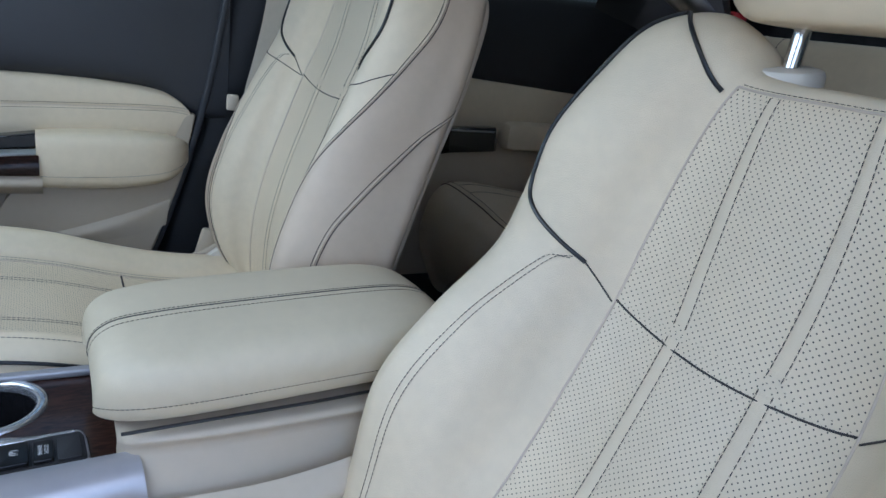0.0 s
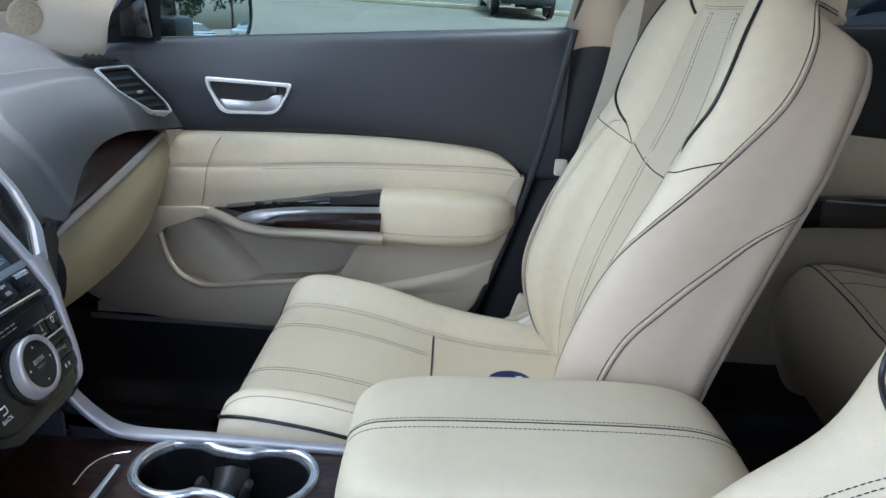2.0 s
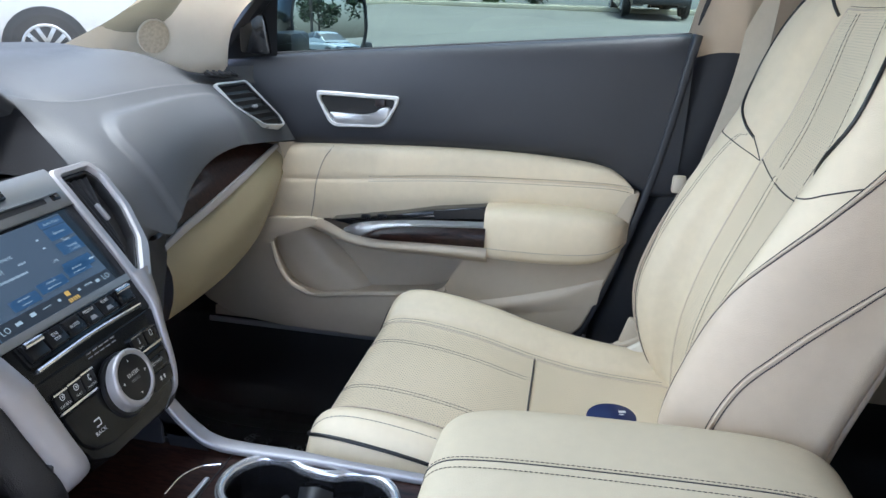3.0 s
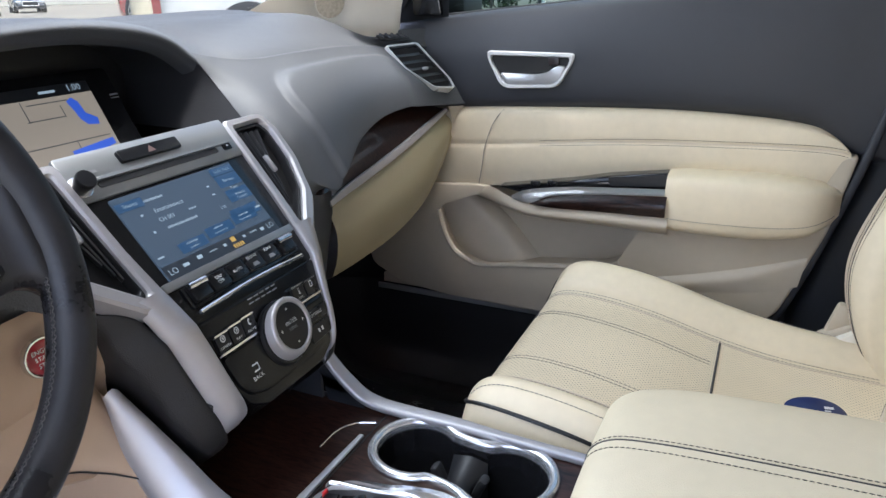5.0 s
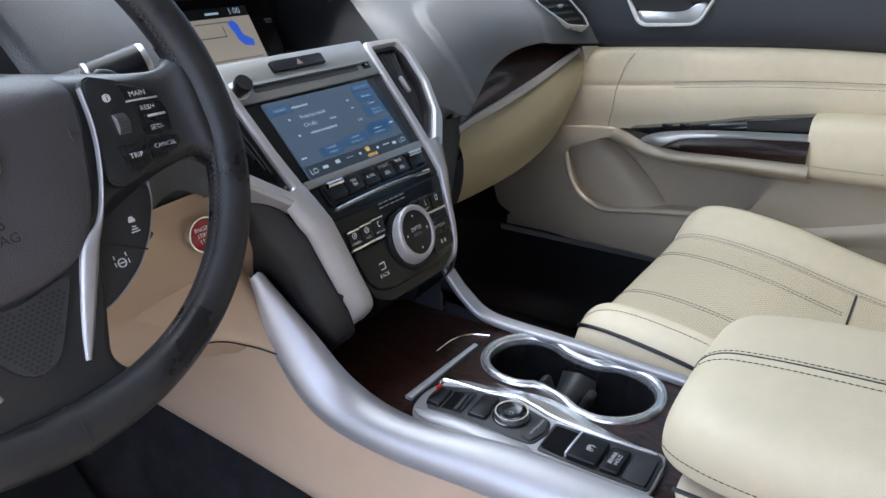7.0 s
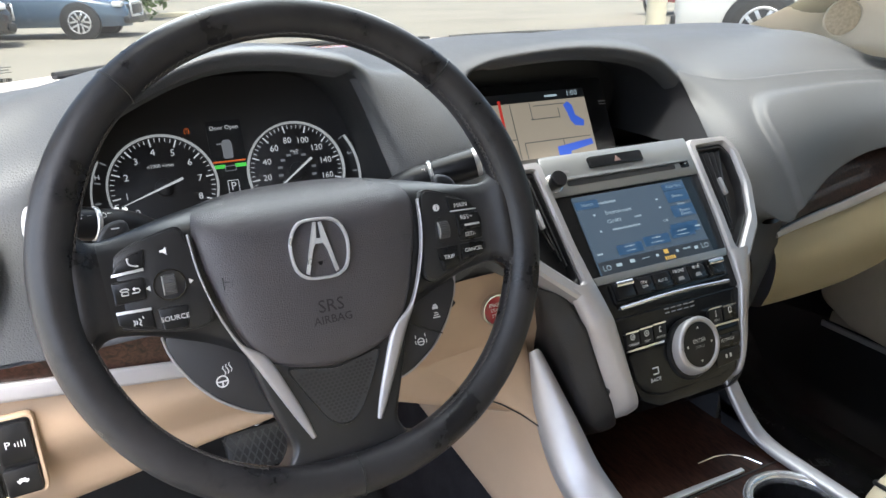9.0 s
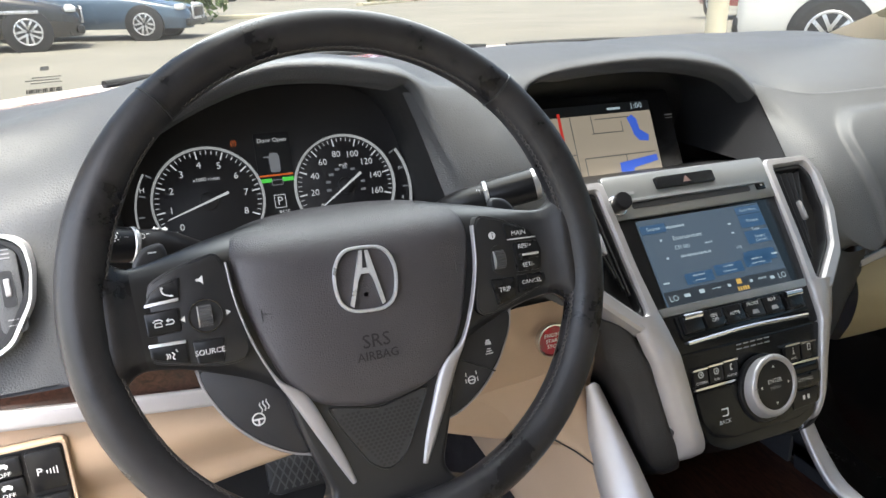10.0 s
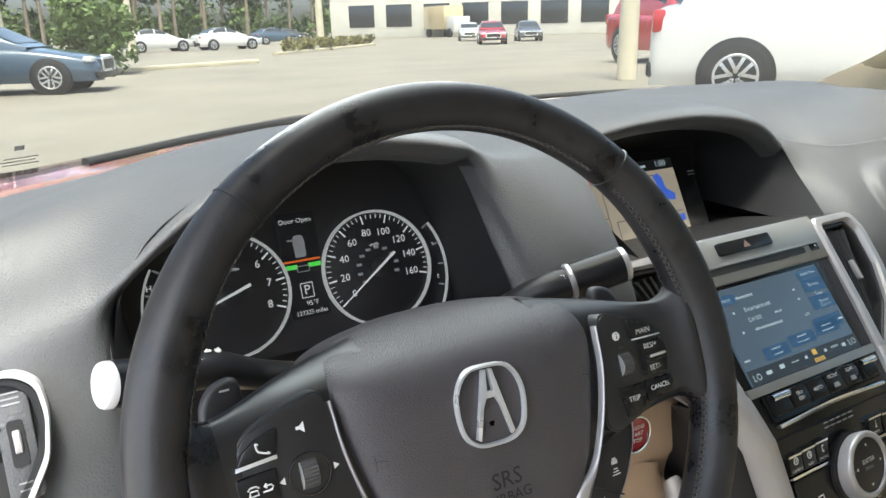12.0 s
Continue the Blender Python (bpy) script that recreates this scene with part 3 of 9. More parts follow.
        tagged(kp, "black kick panel beside the footwell", "panel", kind="structure")
    for s_, side in ((1, "wall_outer"), (-1, "wall_outer")):
        ys = (0.75, 0.3, -0.5, -1.2, -1.95) if s_ > 0 else (-0.72, -1.0, -1.3, -1.6, -1.95)
        sk = part(side, sheet(loft([[V(0.865 * s_, y, 0.26) for y in ys], [V(0.885 * s_, y, 0.6) for y in ys], [V(0.875 * s_, y, 0.85) for y in ys], [V(0.845 * s_, y, 0.985 + 0.04 * (y < 0)) for y in ys]], 12, 8), 0.004), REDPAINT)
        tagged(sk, "dark red outer skin of the car doors", "body panel", kind="structure")
    # bonnet beyond the windscreen, and cowl
    rows = [[V(x, 0.70 - 0.5 * x * x, 1.005) for x in (-0.8, -0.4, 0, 0.4, 0.8)], [V(x, 1.0 - 0.3 * x * x, 1.0 - 0.06 * abs(x)) for x in (-0.85, -0.4, 0, 0.4, 0.85)], [V(x, 1.6 - 0.25 * x * x, 0.90 - 0.1 * abs(x)) for x in (-0.85, -0.4, 0, 0.4, 0.85)], [V(x, 1.95 - 0.35 * x * x, 0.70 - 0.1 * abs(x)) for x in (-0.85, -0.4, 0, 0.4, 0.85)]]
    h = part("bonnet", sheet(loft(rows, 25, 21), 0.02), REDPAINT)
    tagged(h, "dark red painted car bonnet beyond the windscreen", "bonnet")
    rows = [[V(x, wind_y(x) - 0.0, 1.02) for x in (-0.7, -0.4, 0, 0.4, 0.7)], [V(x, wind_y(x) + 0.13, 1.0) for x in (-0.78, -0.4, 0, 0.4, 0.78)]]
    k = part("trim", sheet(loft(rows, 21, 5), 0.01), DARK)
    tagged(k, "black plastic cowl at the foot of the windscreen", "cowl", kind="structure")
    for x0, x1 in ((-0.55, 0.02), (0.06, 0.5)):
        wp = thing("wiper", (x0, wind_y(x0) + 0.04, 1.03), "black wiper blade lying at the foot of the windscreen", "wiper", "wipers")
        pts = curve([V(x0 + (x1 - x0) * i / 4, wind_y(x0 + (x1 - x0) * i / 4) + 0.075, 1.030 + 0.004 * math.sin(math.pi * i / 4)) for i in range(5)], 16)
        part("blade", sweep(pts, slab(0.010, 0.008, 0.003)), RUBBER, wp)
    stk = thing("sticker", (-0.606, 0.425, 1.03), "white dealer sticker with a bar code low on the windscreen", "sticker")
    m = face_frame(V(-0.606, 0.425, 1.03), V(1, 0.42, 0), V(0.1, -0.5, 0.75))
    bars([(-0.0165 + 0.0022 * i, 0.003, 0.0011 + 0.0005 * (i % 3), 0.0055) for i in range(16)], m, PIPE, stk, "bar_code", 0.001)
    bars([(0.002, 0.013, 0.03, 0.0012), (-0.002, 0.0165, 0.032, 0.0012), (0.002, 0.020, 0.028, 0.0012), (0, 0.031, 0.008, 0.005)], m, GREYPRINT, stk, "print", 0.001)


pillars()

# ---- dashboard ----
dash = thing("dashboard", (0, 0.3, 0.6), "charcoal grained dashboard with tan lower panels and dark wood inlay", "dashboard")


def T(x, y, z=0.0):
    return Matrix.Translation((x, y, z))


def dashboard():
    def top(x, sy, sz, mid, drop=()):
        wy = wind_y(x)
        far = 1.03 + 0.018 * max(0.0, min(1.0, (x - 0.02) / 0.3)) - 0.04 * max(0.0, min(1.0, (x - 0.5) / 0.12))
        fold = [V(*p) for p in drop] or [V(x, sy + 0.006, sz - 0.012), V(x, sy + 0.016, sz - 0.017), V(x, sy + 0.026, sz - 0.020)]
        return [V(x, wy, far), V(x, wy * 0.75 + sy * 0.25, 0.4 * far + 0.6 * mid), V(x, wy * 0.4 + sy * 0.6, mid), V(x, sy + 0.035, sz * 0.6 + mid * 0.4 + 0.004), V(x, sy, sz)] + fold
    # between the hoods the top runs down over the middle pad
    rows = [top(-0.75, 0.15, 0.975, 1.0, ((-0.75, 0.139, 0.94), (-0.75, 0.124, 0.90), (-0.75, 0.110, 0.857))), top(-0.66, 0.16, 0.972, 1.018, ((-0.66, 0.145, 0.942), (-0.66, 0.126, 0.902), (-0.66, 0.110, 0.857))), top(-0.60, 0.164, 0.982, 1.030, ((-0.60, 0.148, 0.95), (-0.60, 0.128, 0.91), (-0.60, 0.110, 0.857))),
            top(-0.575, 0.165, 0.988, 1.036, ((-0.572, 0.154, 0.955), (-0.570, 0.136, 0.91), (-0.565, 0.114, 0.858))), top(-0.553, 0.166, 1.000, 1.042), top(-0.50, 0.165, 1.040, 1.055), top(-0.43, 0.165, 1.069, 1.065), top(-0.37, 0.165, 1.072, 1.068), top(-0.31, 0.165, 1.062, 1.062), top(-0.290, 0.165, 1.053, 1.058),
            top(-0.268, 0.166, 1.038, 1.054, ((-0.258, 0.148, 0.985), (-0.246, 0.136, 0.93), (-0.240, 0.116, 0.86))), top(-0.216, 0.180, 1.031, 1.051, ((-0.207, 0.140, 0.98), (-0.202, 0.119, 0.93), (-0.20, 0.100, 0.86))), top(-0.172, 0.202, 1.032, 1.051, ((-0.164, 0.163, 0.985), (-0.160, 0.129, 0.935), (-0.163, 0.096, 0.86))),
            top(-0.150, 0.216, 1.038, 1.052), top(-0.09, 0.232, 1.048, 1.054), top(0.03, 0.24, 1.051, 1.056), top(0.13, 0.24, 1.034, 1.05), top(0.20, 0.24, 0.992, 1.043), top(0.26, 0.215, 0.986, 1.04),
            top(0.36, 0.205, 0.988, 1.04), top(0.5, 0.215, 0.985, 1.04), top(0.62, 0.22, 0.972, 1.000), top(0.745, 0.19, 0.94, 0.970)]
    part("top_pad", sheet(loft(rows, 56, 150), flip=True), DASH, dash)

    def front(x, sy, sz, ly, lz, push=0.012):
        a, b = V(x, sy + 0.001, sz - 0.002), V(x, ly, lz)
        n = V(0, -(sz - lz), sy - ly).normalized()
        n = n if n.y < 0 else -n
        return [V(x, sy + 0.013, sz + 0.0085), V(x, sy + 0.005, sz + 0.0105), V(x, sy - 0.003, sz + 0.003), a.lerp(b, 0.3) + n * push, a.lerp(b, 0.65) + n * push * 1.2, b + n * 0.004, b, b + V(0, 0.02, 0.002)]
    rows = [[V(0.170, 0.262, 1.014), V(0.174, 0.254, 1.013), V(0.178, 0.243, 1.004), V(0.186, 0.225, 0.975), V(0.179, 0.191, 0.946), V(0.169, 0.157, 0.918), V(0.166, 0.118, 0.865), V(0.166, 0.085, 0.80)], front(0.222, 0.228, 0.990, 0.092, 0.845), front(0.27, 0.215, 0.986, 0.103, 0.858), front(0.34, 0.206, 0.988, 0.124, 0.880), front(0.45, 0.21, 0.987, 0.146, 0.892), front(0.58, 0.218, 0.977, 0.152, 0.889), front(0.68, 0.207, 0.957, 0.142, 0.878), front(0.745, 0.19, 0.94, 0.125, 0.872)]
    grid = loft(rows, 60, 120)
    for row in grid:
        for k, p in enumerate(row):
            dx, ds = (p.x - 0.250) / 0.045, (k / (len(row) - 1) - 0.335) / 0.13
            inside = 1 - math.hypot(1 - dx, 1 - ds) if dx < 1 and ds < 1 else min(dx, ds)
            a = max(0.0, min(1.0, inside / 0.22)) * max(0.0, min(1.0, (0.60 - p.x) / 0.06))
            row[k] = p + V(0, -0.0075, 0.0052) * (a * a * (3 - 2 * a))
    part("front_pad", sheet(grid, flip=True), DASH, dash)
    rows = [[V(0.160, 0.10, 0.86), V(0.195, 0.092, 0.842), V(0.234, 0.097, 0.838)], [V(0.150, 0.06, 0.79), V(0.188, 0.078, 0.785), V(0.238, 0.104, 0.785)], [V(0.126, 0.060, 0.745), V(0.165, 0.075, 0.73), V(0.225, 0.125, 0.705)], [V(0.118, 0.075, 0.70), V(0.15, 0.10, 0.69), V(0.2, 0.16, 0.68)]]
    part("side_pad", sheet(loft(rows, 14, 20), 0.004), DASH, dash)
    # pad between the dials and the centre, and the driver's outer pad
    rows = [[V(-0.278, 0.195, 1.020), V(-0.266, 0.180, 0.975), V(-0.254, 0.165, 0.93), V(-0.25, 0.150, 0.88), V(-0.25, 0.140, 0.845)], [V(-0.262, 0.170, 1.026), V(-0.25, 0.15, 0.98), V(-0.238, 0.135, 0.93), V(-0.235, 0.12, 0.88), V(-0.235, 0.11, 0.845)], [V(-0.215, 0.180, 1.029), V(-0.205, 0.142, 0.98), V(-0.20, 0.122, 0.93), V(-0.20, 0.105, 0.88), V(-0.20, 0.10, 0.845)],
            [V(-0.165, 0.205, 1.030), V(-0.16, 0.165, 0.985), V(-0.16, 0.13, 0.935), V(-0.165, 0.10, 0.88), V(-0.17, 0.09, 0.845)], [V(-0.14, 0.235, 1.02), V(-0.135, 0.21, 0.97), V(-0.13, 0.17, 0.935), V(-0.14, 0.12, 0.88), V(-0.145, 0.10, 0.84)]]
    part("middle_pad", sheet([[p + V(0, 0.007, 0) for p in r] for r in loft(rows, 20, 16)]), DASH, dash)
    rows = [[V(-0.56, 0.168, 0.992), V(-0.562, 0.158, 0.955), V(-0.56, 0.14, 0.91), V(-0.555, 0.118, 0.862), V(-0.55, 0.11, 0.85)], [V(-0.60, 0.165, 0.982), V(-0.60, 0.150, 0.95), V(-0.60, 0.13, 0.91), V(-0.60, 0.112, 0.862), V(-0.60, 0.105, 0.85)],
            [V(-0.68, 0.16, 0.970), V(-0.68, 0.145, 0.94), V(-0.68, 0.125, 0.90), V(-0.68, 0.112, 0.86), V(-0.68, 0.105, 0.85)], [V(-0.75, 0.15, 0.975), V(-0.75, 0.14, 0.94), V(-0.75, 0.125, 0.90), V(-0.75, 0.112, 0.86), V(-0.75, 0.105, 0.85)]]
    part("outer_pad", sheet([[p + V(0, 0.006, 0) for p in r] for r in loft(rows, 16, 14)], flip=True), DASH, dash)
    # lower edge of the pad under the column
    rows = [[V(x, 0.118, 0.862), V(x, 0.112, 0.85), V(x, 0.13, 0.845)] for x in (-0.56, -0.39, -0.2)]
    part("lower_lip", sheet(loft(rows, 6, 10), flip=True), DASH, dash)
    # hollow over the dials
    arch = [V(-0.553, 0.15, 0.875), V(-0.562, 0.158, 0.95), V(-0.535, 0.168, 1.018), V(-0.47, 0.172, 1.055), V(-0.39, 0.172, 1.066), V(-0.32, 0.172, 1.056), V(-0.268, 0.168, 1.02), V(-0.242, 0.15, 0.95), V(-0.238, 0.13, 0.875)]
    c = V(-0.392, 0, 0.95)
    rows = [arch]
    for k, y in ((0.97, 0.20), (0.93, 0.26), (0.89, 0.325), (0.80, 0.346), (0.68, 0.350)):
        rows.append([V(c.x + (p.x - c.x) * k, y, c.z + (p.z - c.z) * k) for p in arch])
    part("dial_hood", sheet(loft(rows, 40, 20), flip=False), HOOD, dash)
    # hollow over the upper display
    arch = [V(-0.135, 0.145, 0.945), V(-0.165, 0.20, 1.0), V(-0.15, 0.215, 1.03), V(-0.09, 0.238, 1.042), V(0.03, 0.246, 1.045), V(0.13, 0.246, 1.028), V(0.174, 0.244, 1.003), V(0.185, 0.225, 0.975), V(0.178, 0.190, 0.945), V(0.168, 0.155, 0.918)]
    c = V(0.02, 0, 0.97)
    rows = [arch]
    for k, y in ((0.97, 0.27), (0.94, 0.31), (0.9, 0.36)):
        rows.append([V(c.x + (p.x - c.x) * k, max(y, p.y + 0.02), c.z + (p.z - c.z) * k) for p in arch])
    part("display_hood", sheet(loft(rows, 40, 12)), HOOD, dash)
    part("display_floor", sheet(loft([[V(-0.17, 0.142, 0.94), V(0.18, 0.142, 0.94)], [V(-0.17, 0.36, 0.89), V(0.2, 0.36, 0.89)]], 4, 4)), DARK, dash)
    part("display_back", box(0.02, 0.362, 0.95, 0.50, 0.008, 0.18), DARK, dash)
    part("dial_back", box(-0.395, 0.352, 0.945, 0.29, 0.008, 0.18), DARK, dash)
    part("core", box(0, 0.46, 0.83, 1.46, 0.16, 0.26, 0.01), DARK, dash)
    part("core", box(0, 0.44, 0.965, 0.9, 0.14, 0.08, 0.01), DARK, dash)
    # passenger inlay: wood, bright strip, tan glovebox
    base = [V(0.228, 0.098, 0.820), V(0.30, 0.115, 0.820), V(0.42, 0.133, 0.824), V(0.55, 0.146, 0.836), V(0.66, 0.155, 0.851), V(0.715, 0.155, 0.862)]
    lip = [V(0.222, 0.105, 0.838), V(0.30, 0.134, 0.880), V(0.42, 0.157, 0.897), V(0.55, 0.166, 0.894), V(0.66, 0.165, 0.878), V(0.715, 0.160, 0.870)]
    part("wood_inlay", sheet(loft([[p + V(0, 0.004, 0.002) for p in base], [(p + q) / 2 + V(0, 0.008, -0.002) for p, q in zip(base, lip)], [p + V(0, 0.022, -0.002) for p in lip]], 40, 8), flip=True), WOOD, dash, "glossy dark brown wood inlay")
    part("bright_strip", sweep(curve(base, 40), slab(0.006, 0.0085, 0.002), up=(0, 0.3, 1), scale=lambda s: (1, 1.0 + 0.6 * math.sin(math.pi * min(1, s * 1.05)))), SILVER, dash, "satin silver strip")
    b1 = [p + V(0, 0.004, -0.006) for p in base]
    b2 = [V(0.232, 0.092, 0.775), V(0.31, 0.10, 0.772), V(0.43, 0.112, 0.772), V(0.56, 0.125, 0.788), V(0.67, 0.138, 0.818), V(0.722, 0.148, 0.84)]
    b3 = [V(0.24, 0.105, 0.725), V(0.32, 0.108, 0.722), V(0.44, 0.118, 0.722), V(0.57, 0.130, 0.740), V(0.675, 0.142, 0.785), V(0.726, 0.150, 0.82)]
    b4 = [V(0.248, 0.135, 0.700), V(0.33, 0.135, 0.699), V(0.45, 0.14, 0.700), V(0.575, 0.15, 0.718), V(0.68, 0.16, 0.765), V(0.728, 0.16, 0.805)]
    b5 = [p + V(0.0, 0.12, -0.004) for p in b4]
    # lid tan lowered partly for its weaker light, painted into the colour
    part("glovebox_lid", sheet(loft([b1, b2, b3, b4, b5], 36, 26), flip=True), mat("olive_tan_plastic", (0.30, 0.25, 0.155), 0.55, var=0.03, scale=4, bump=0.14, grain=800, kind="leather"), dash, "tan grained glovebox lid")
    part("end_cap", sheet(loft([[V(0.718, 0.152, 0.868), V(0.724, 0.145, 0.84), V(0.728, 0.15, 0.80), V(0.72, 0.17, 0.76)], [V(0.738, 0.128, 0.868), V(0.742, 0.122, 0.835), V(0.742, 0.13, 0.79), V(0.735, 0.17, 0.75)], [V(0.752, 0.145, 0.866), V(0.755, 0.14, 0.83), V(0.755, 0.15, 0.79), V(0.75, 0.19, 0.75)]], 14, 8), flip=True), TRIM_BEIGE, dash)
    # driver's side: bright strip, wood, tan knee panel
    lb = [V(-0.75, 0.10, 0.856), V(-0.62, 0.102, 0.8385), V(-0.5, 0.106, 0.8225), V(-0.46, 0.108, 0.817)]
    part("bright_strip", sweep(curve(lb, 20), slab(0.009, 0.0150, 0.003), up=(0, 0.35, 1)), SILVER, dash, "satin silver strip")
    part("wood_inlay", sheet(loft([[p + V(0, 0.004, 0.003) for p in lb], [p + V(0, 0.004, 0.012 + max(0.0, p.x + 0.66) * 0.13) for p in lb]], 20, 4), flip=True), WOOD, dash, "glossy dark brown wood inlay")
    k = [[V(x, y, z) for x, y in ((-0.75, 0.10), (-0.6, 0.10), (-0.45, 0.108), (-0.30, 0.105), (-0.20, 0.092), (-0.13, 0.09))] for y_, z in ((0, 0.85), (0, 0.80), (0, 0.755))]
    for i, (dy, dz) in enumerate(((0.008, 0), (0.0, 0), (0.012, 0))):
        k[i] = [p + V(0, dy, 0) for p in k[i]]
    for p, z in zip(k[0], (0.848, 0.829, 0.810, 0.835)):
        p.z = z
    k[1] = [p + V(0, 0, -0.012) for p in k[1]]
    bot = [V(-0.75, 0.13, 0.70), V(-0.6, 0.132, 0.705), V(-0.45, 0.135, 0.728), V(-0.36, 0.135, 0.735), V(-0.22, 0.12, 0.69), V(-0.13, 0.11, 0.66)]
    part("knee_panel", sheet(loft([k[0], k[1], k[2], bot, [p + V(0, 0.14, 0.0) for p in bot]], 40, 26), flip=True), TRIM_TAN, dash, "tan grained knee panel")
    fill = [[V(-0.262, 0.110, 0.785), V(-0.190, 0.094, 0.782), V(-0.160, 0.091, 0.776), V(-0.143, 0.098, 0.765)], [V(-0.262, 0.116, 0.745), V(-0.190, 0.094, 0.738), V(-0.163, 0.084, 0.722), V(-0.147, 0.072, 0.704)],
            [V(-0.262, 0.126, 0.709), V(-0.195, 0.099, 0.704), V(-0.167, 0.079, 0.693), V(-0.149, 0.058, 0.681)], [V(-0.262, 0.150, 0.700), V(-0.190, 0.125, 0.697), V(-0.160, 0.110, 0.688), V(-0.140, 0.085, 0.676)]]
    fill = loft(fill, 20, 18)
    part("panel_gap", tube([p + V(-0.0006, -0.0006, 0) for p in fill[11][5:]], 0.0009, 5), PIPE, dash, "fine dark seam")
    part("corner", sheet(fill), TRIM_TAN, dash, "tan rounded corner towards the console")
    tab = face_frame(V(-0.2375, 0.094, 0.832), V(1, -0.05, 0), V(0, 0.1, 1))
    part("release_tab", plate(rounded([(-0.007, -0.006), (0.0005, -0.005), (0.0065, 0.0), (0.001, 0.0055), (-0.007, 0.006)], 0.002, 3), 0.004, tab, 0.0012), POD, dash, "small grey tab")
    # start button
    m = face_frame(V(-0.189, 0.088, 0.817), V(1, 0, 0), V(0, 0.12, 1))
    bt = part("start_button", disc(m, 0.0142, 0.005, bevel=0.0015), REDBTN, dash, "dark red round engine start button")
    part("button_ring", frame_plate(ring(32, 0.0166), ring(32, 0.0145), 0.006, m), CHROME, bt)
    for i, w in enumerate(("ENGINE", "START", "STOP")):
        write(w, 0.0053, m @ Matrix.Translation((0, 0.0056 - 0.0056 * i, 0.0053)), WHITE, bt)
    # switch block on the knee panel
    m = face_frame(V(-0.6265, 0.0965, 0.797), V(1, 0.02, 0), V(0, 0.1, 1))
    part("switch_frame", frame_plate(slab(0.060, 0.070, 0.006, 4), slab(0.054, 0.064, 0.004, 4), 0.0035, m @ T(-0.002, -0.0125), 0.0015, base=-0.004), TRIM_TAN, dash)
    part("switch_bed", plate(slab(0.055, 0.065, 0.004), 0.0012, m @ T(-0.002, -0.0125), 0, base=-0.004), PIPE, dash)
    for x, y, w, h, words in ((-0.0150, 0.0085, 0.023, 0.0160, "OFF"), (-0.0150, -0.0088, 0.023, 0.0160, "OFF"), (0.0115, 0.0, 0.0245, 0.0335, "P"), (-0.0150, -0.0330, 0.023, 0.0240, ""), (0.0115, -0.0330, 0.0245, 0.0240, "")):
        b = part("switch", plate(slab(w, h, 0.002), 0.0052, m @ T(x, y), 0.0014), BUTTON, dash, "black push switch")
        z = m @ T(x, y, 0.0054)
        if words == "OFF":
            write("OFF", 0.0050, z @ T(0.0, -0.0042, 0.0001), WHITE, b)
            bars([(0, 0.0026, 0.0070, 0.0020), (0, 0.0042, 0.0042, 0.0012), (-0.0022, 0.0010, 0.0014, 0.0012), (0.0022, 0.0010, 0.0014, 0.0012)], z, WHITE, b)
        elif words == "P":
            write("P", 0.0085, z @ T(-0.0045, 0.0, 0.0001), WHITE, b)
            bars([(0.0005 + 0.0022 * k, -0.0004, 0.0007, 0.0030 + 0.0012 * k) for k in range(4)], z, WHITE, b)
        elif x > 0:
            bars([(0, 0.0010, 0.0080, 0.0018), (0, 0.0026, 0.0046, 0.0014), (-0.0024, -0.0005, 0.0014, 0.0012), (0.0024, -0.0005, 0.0014, 0.0012)], z, WHITE, b)
    # side vents
    m = face_frame(V(-0.66, 0.122, 0.925), V(1, 0.04, 0), V(0, 0.35, 1))
    vent(dash, m, [(-0.075, 0.050), (0.050, 0.046), (0.060, 0.038), (0.062, 0.020), (0.058, -0.006), (0.042, -0.034), (0.020, -0.046), (-0.075, -0.046)], 7, 0.017)
    m = face_frame(V(0.655, 0.175, 0.942), V(0.72, -0.2, 0), V(-0.1, 0.6, 0.75))
    quad = [m.inverted() @ p for p in (V(0.650, 0.153, 0.906), V(0.699, 0.135, 0.900), V(0.703, 0.146, 0.915), V(0.682, 0.206, 0.978), V(0.604, 0.227, 0.978), V(0.613, 0.193, 0.942))]
    vent(dash, m, [(p.x, p.y) for p in quad], 6)
    # small demister outlet by the pillar
    m = face_frame(V(0.665, 0.235, 0.995), V(1, -0.45, -0.05), V(0.3, 0.8, 0.3))
    part("demister", plate(slab(0.07, 0.018, 0.006), 0.003, m, 0.001), DARK, dash)
    for i in range(5):
        part("slat", box(0, 0, 0, 0.003, 0.016, 0.004, turn=m @ Matrix.Translation((-0.026 + 0.013 * i, 0, 0.004))), DASH, dash)


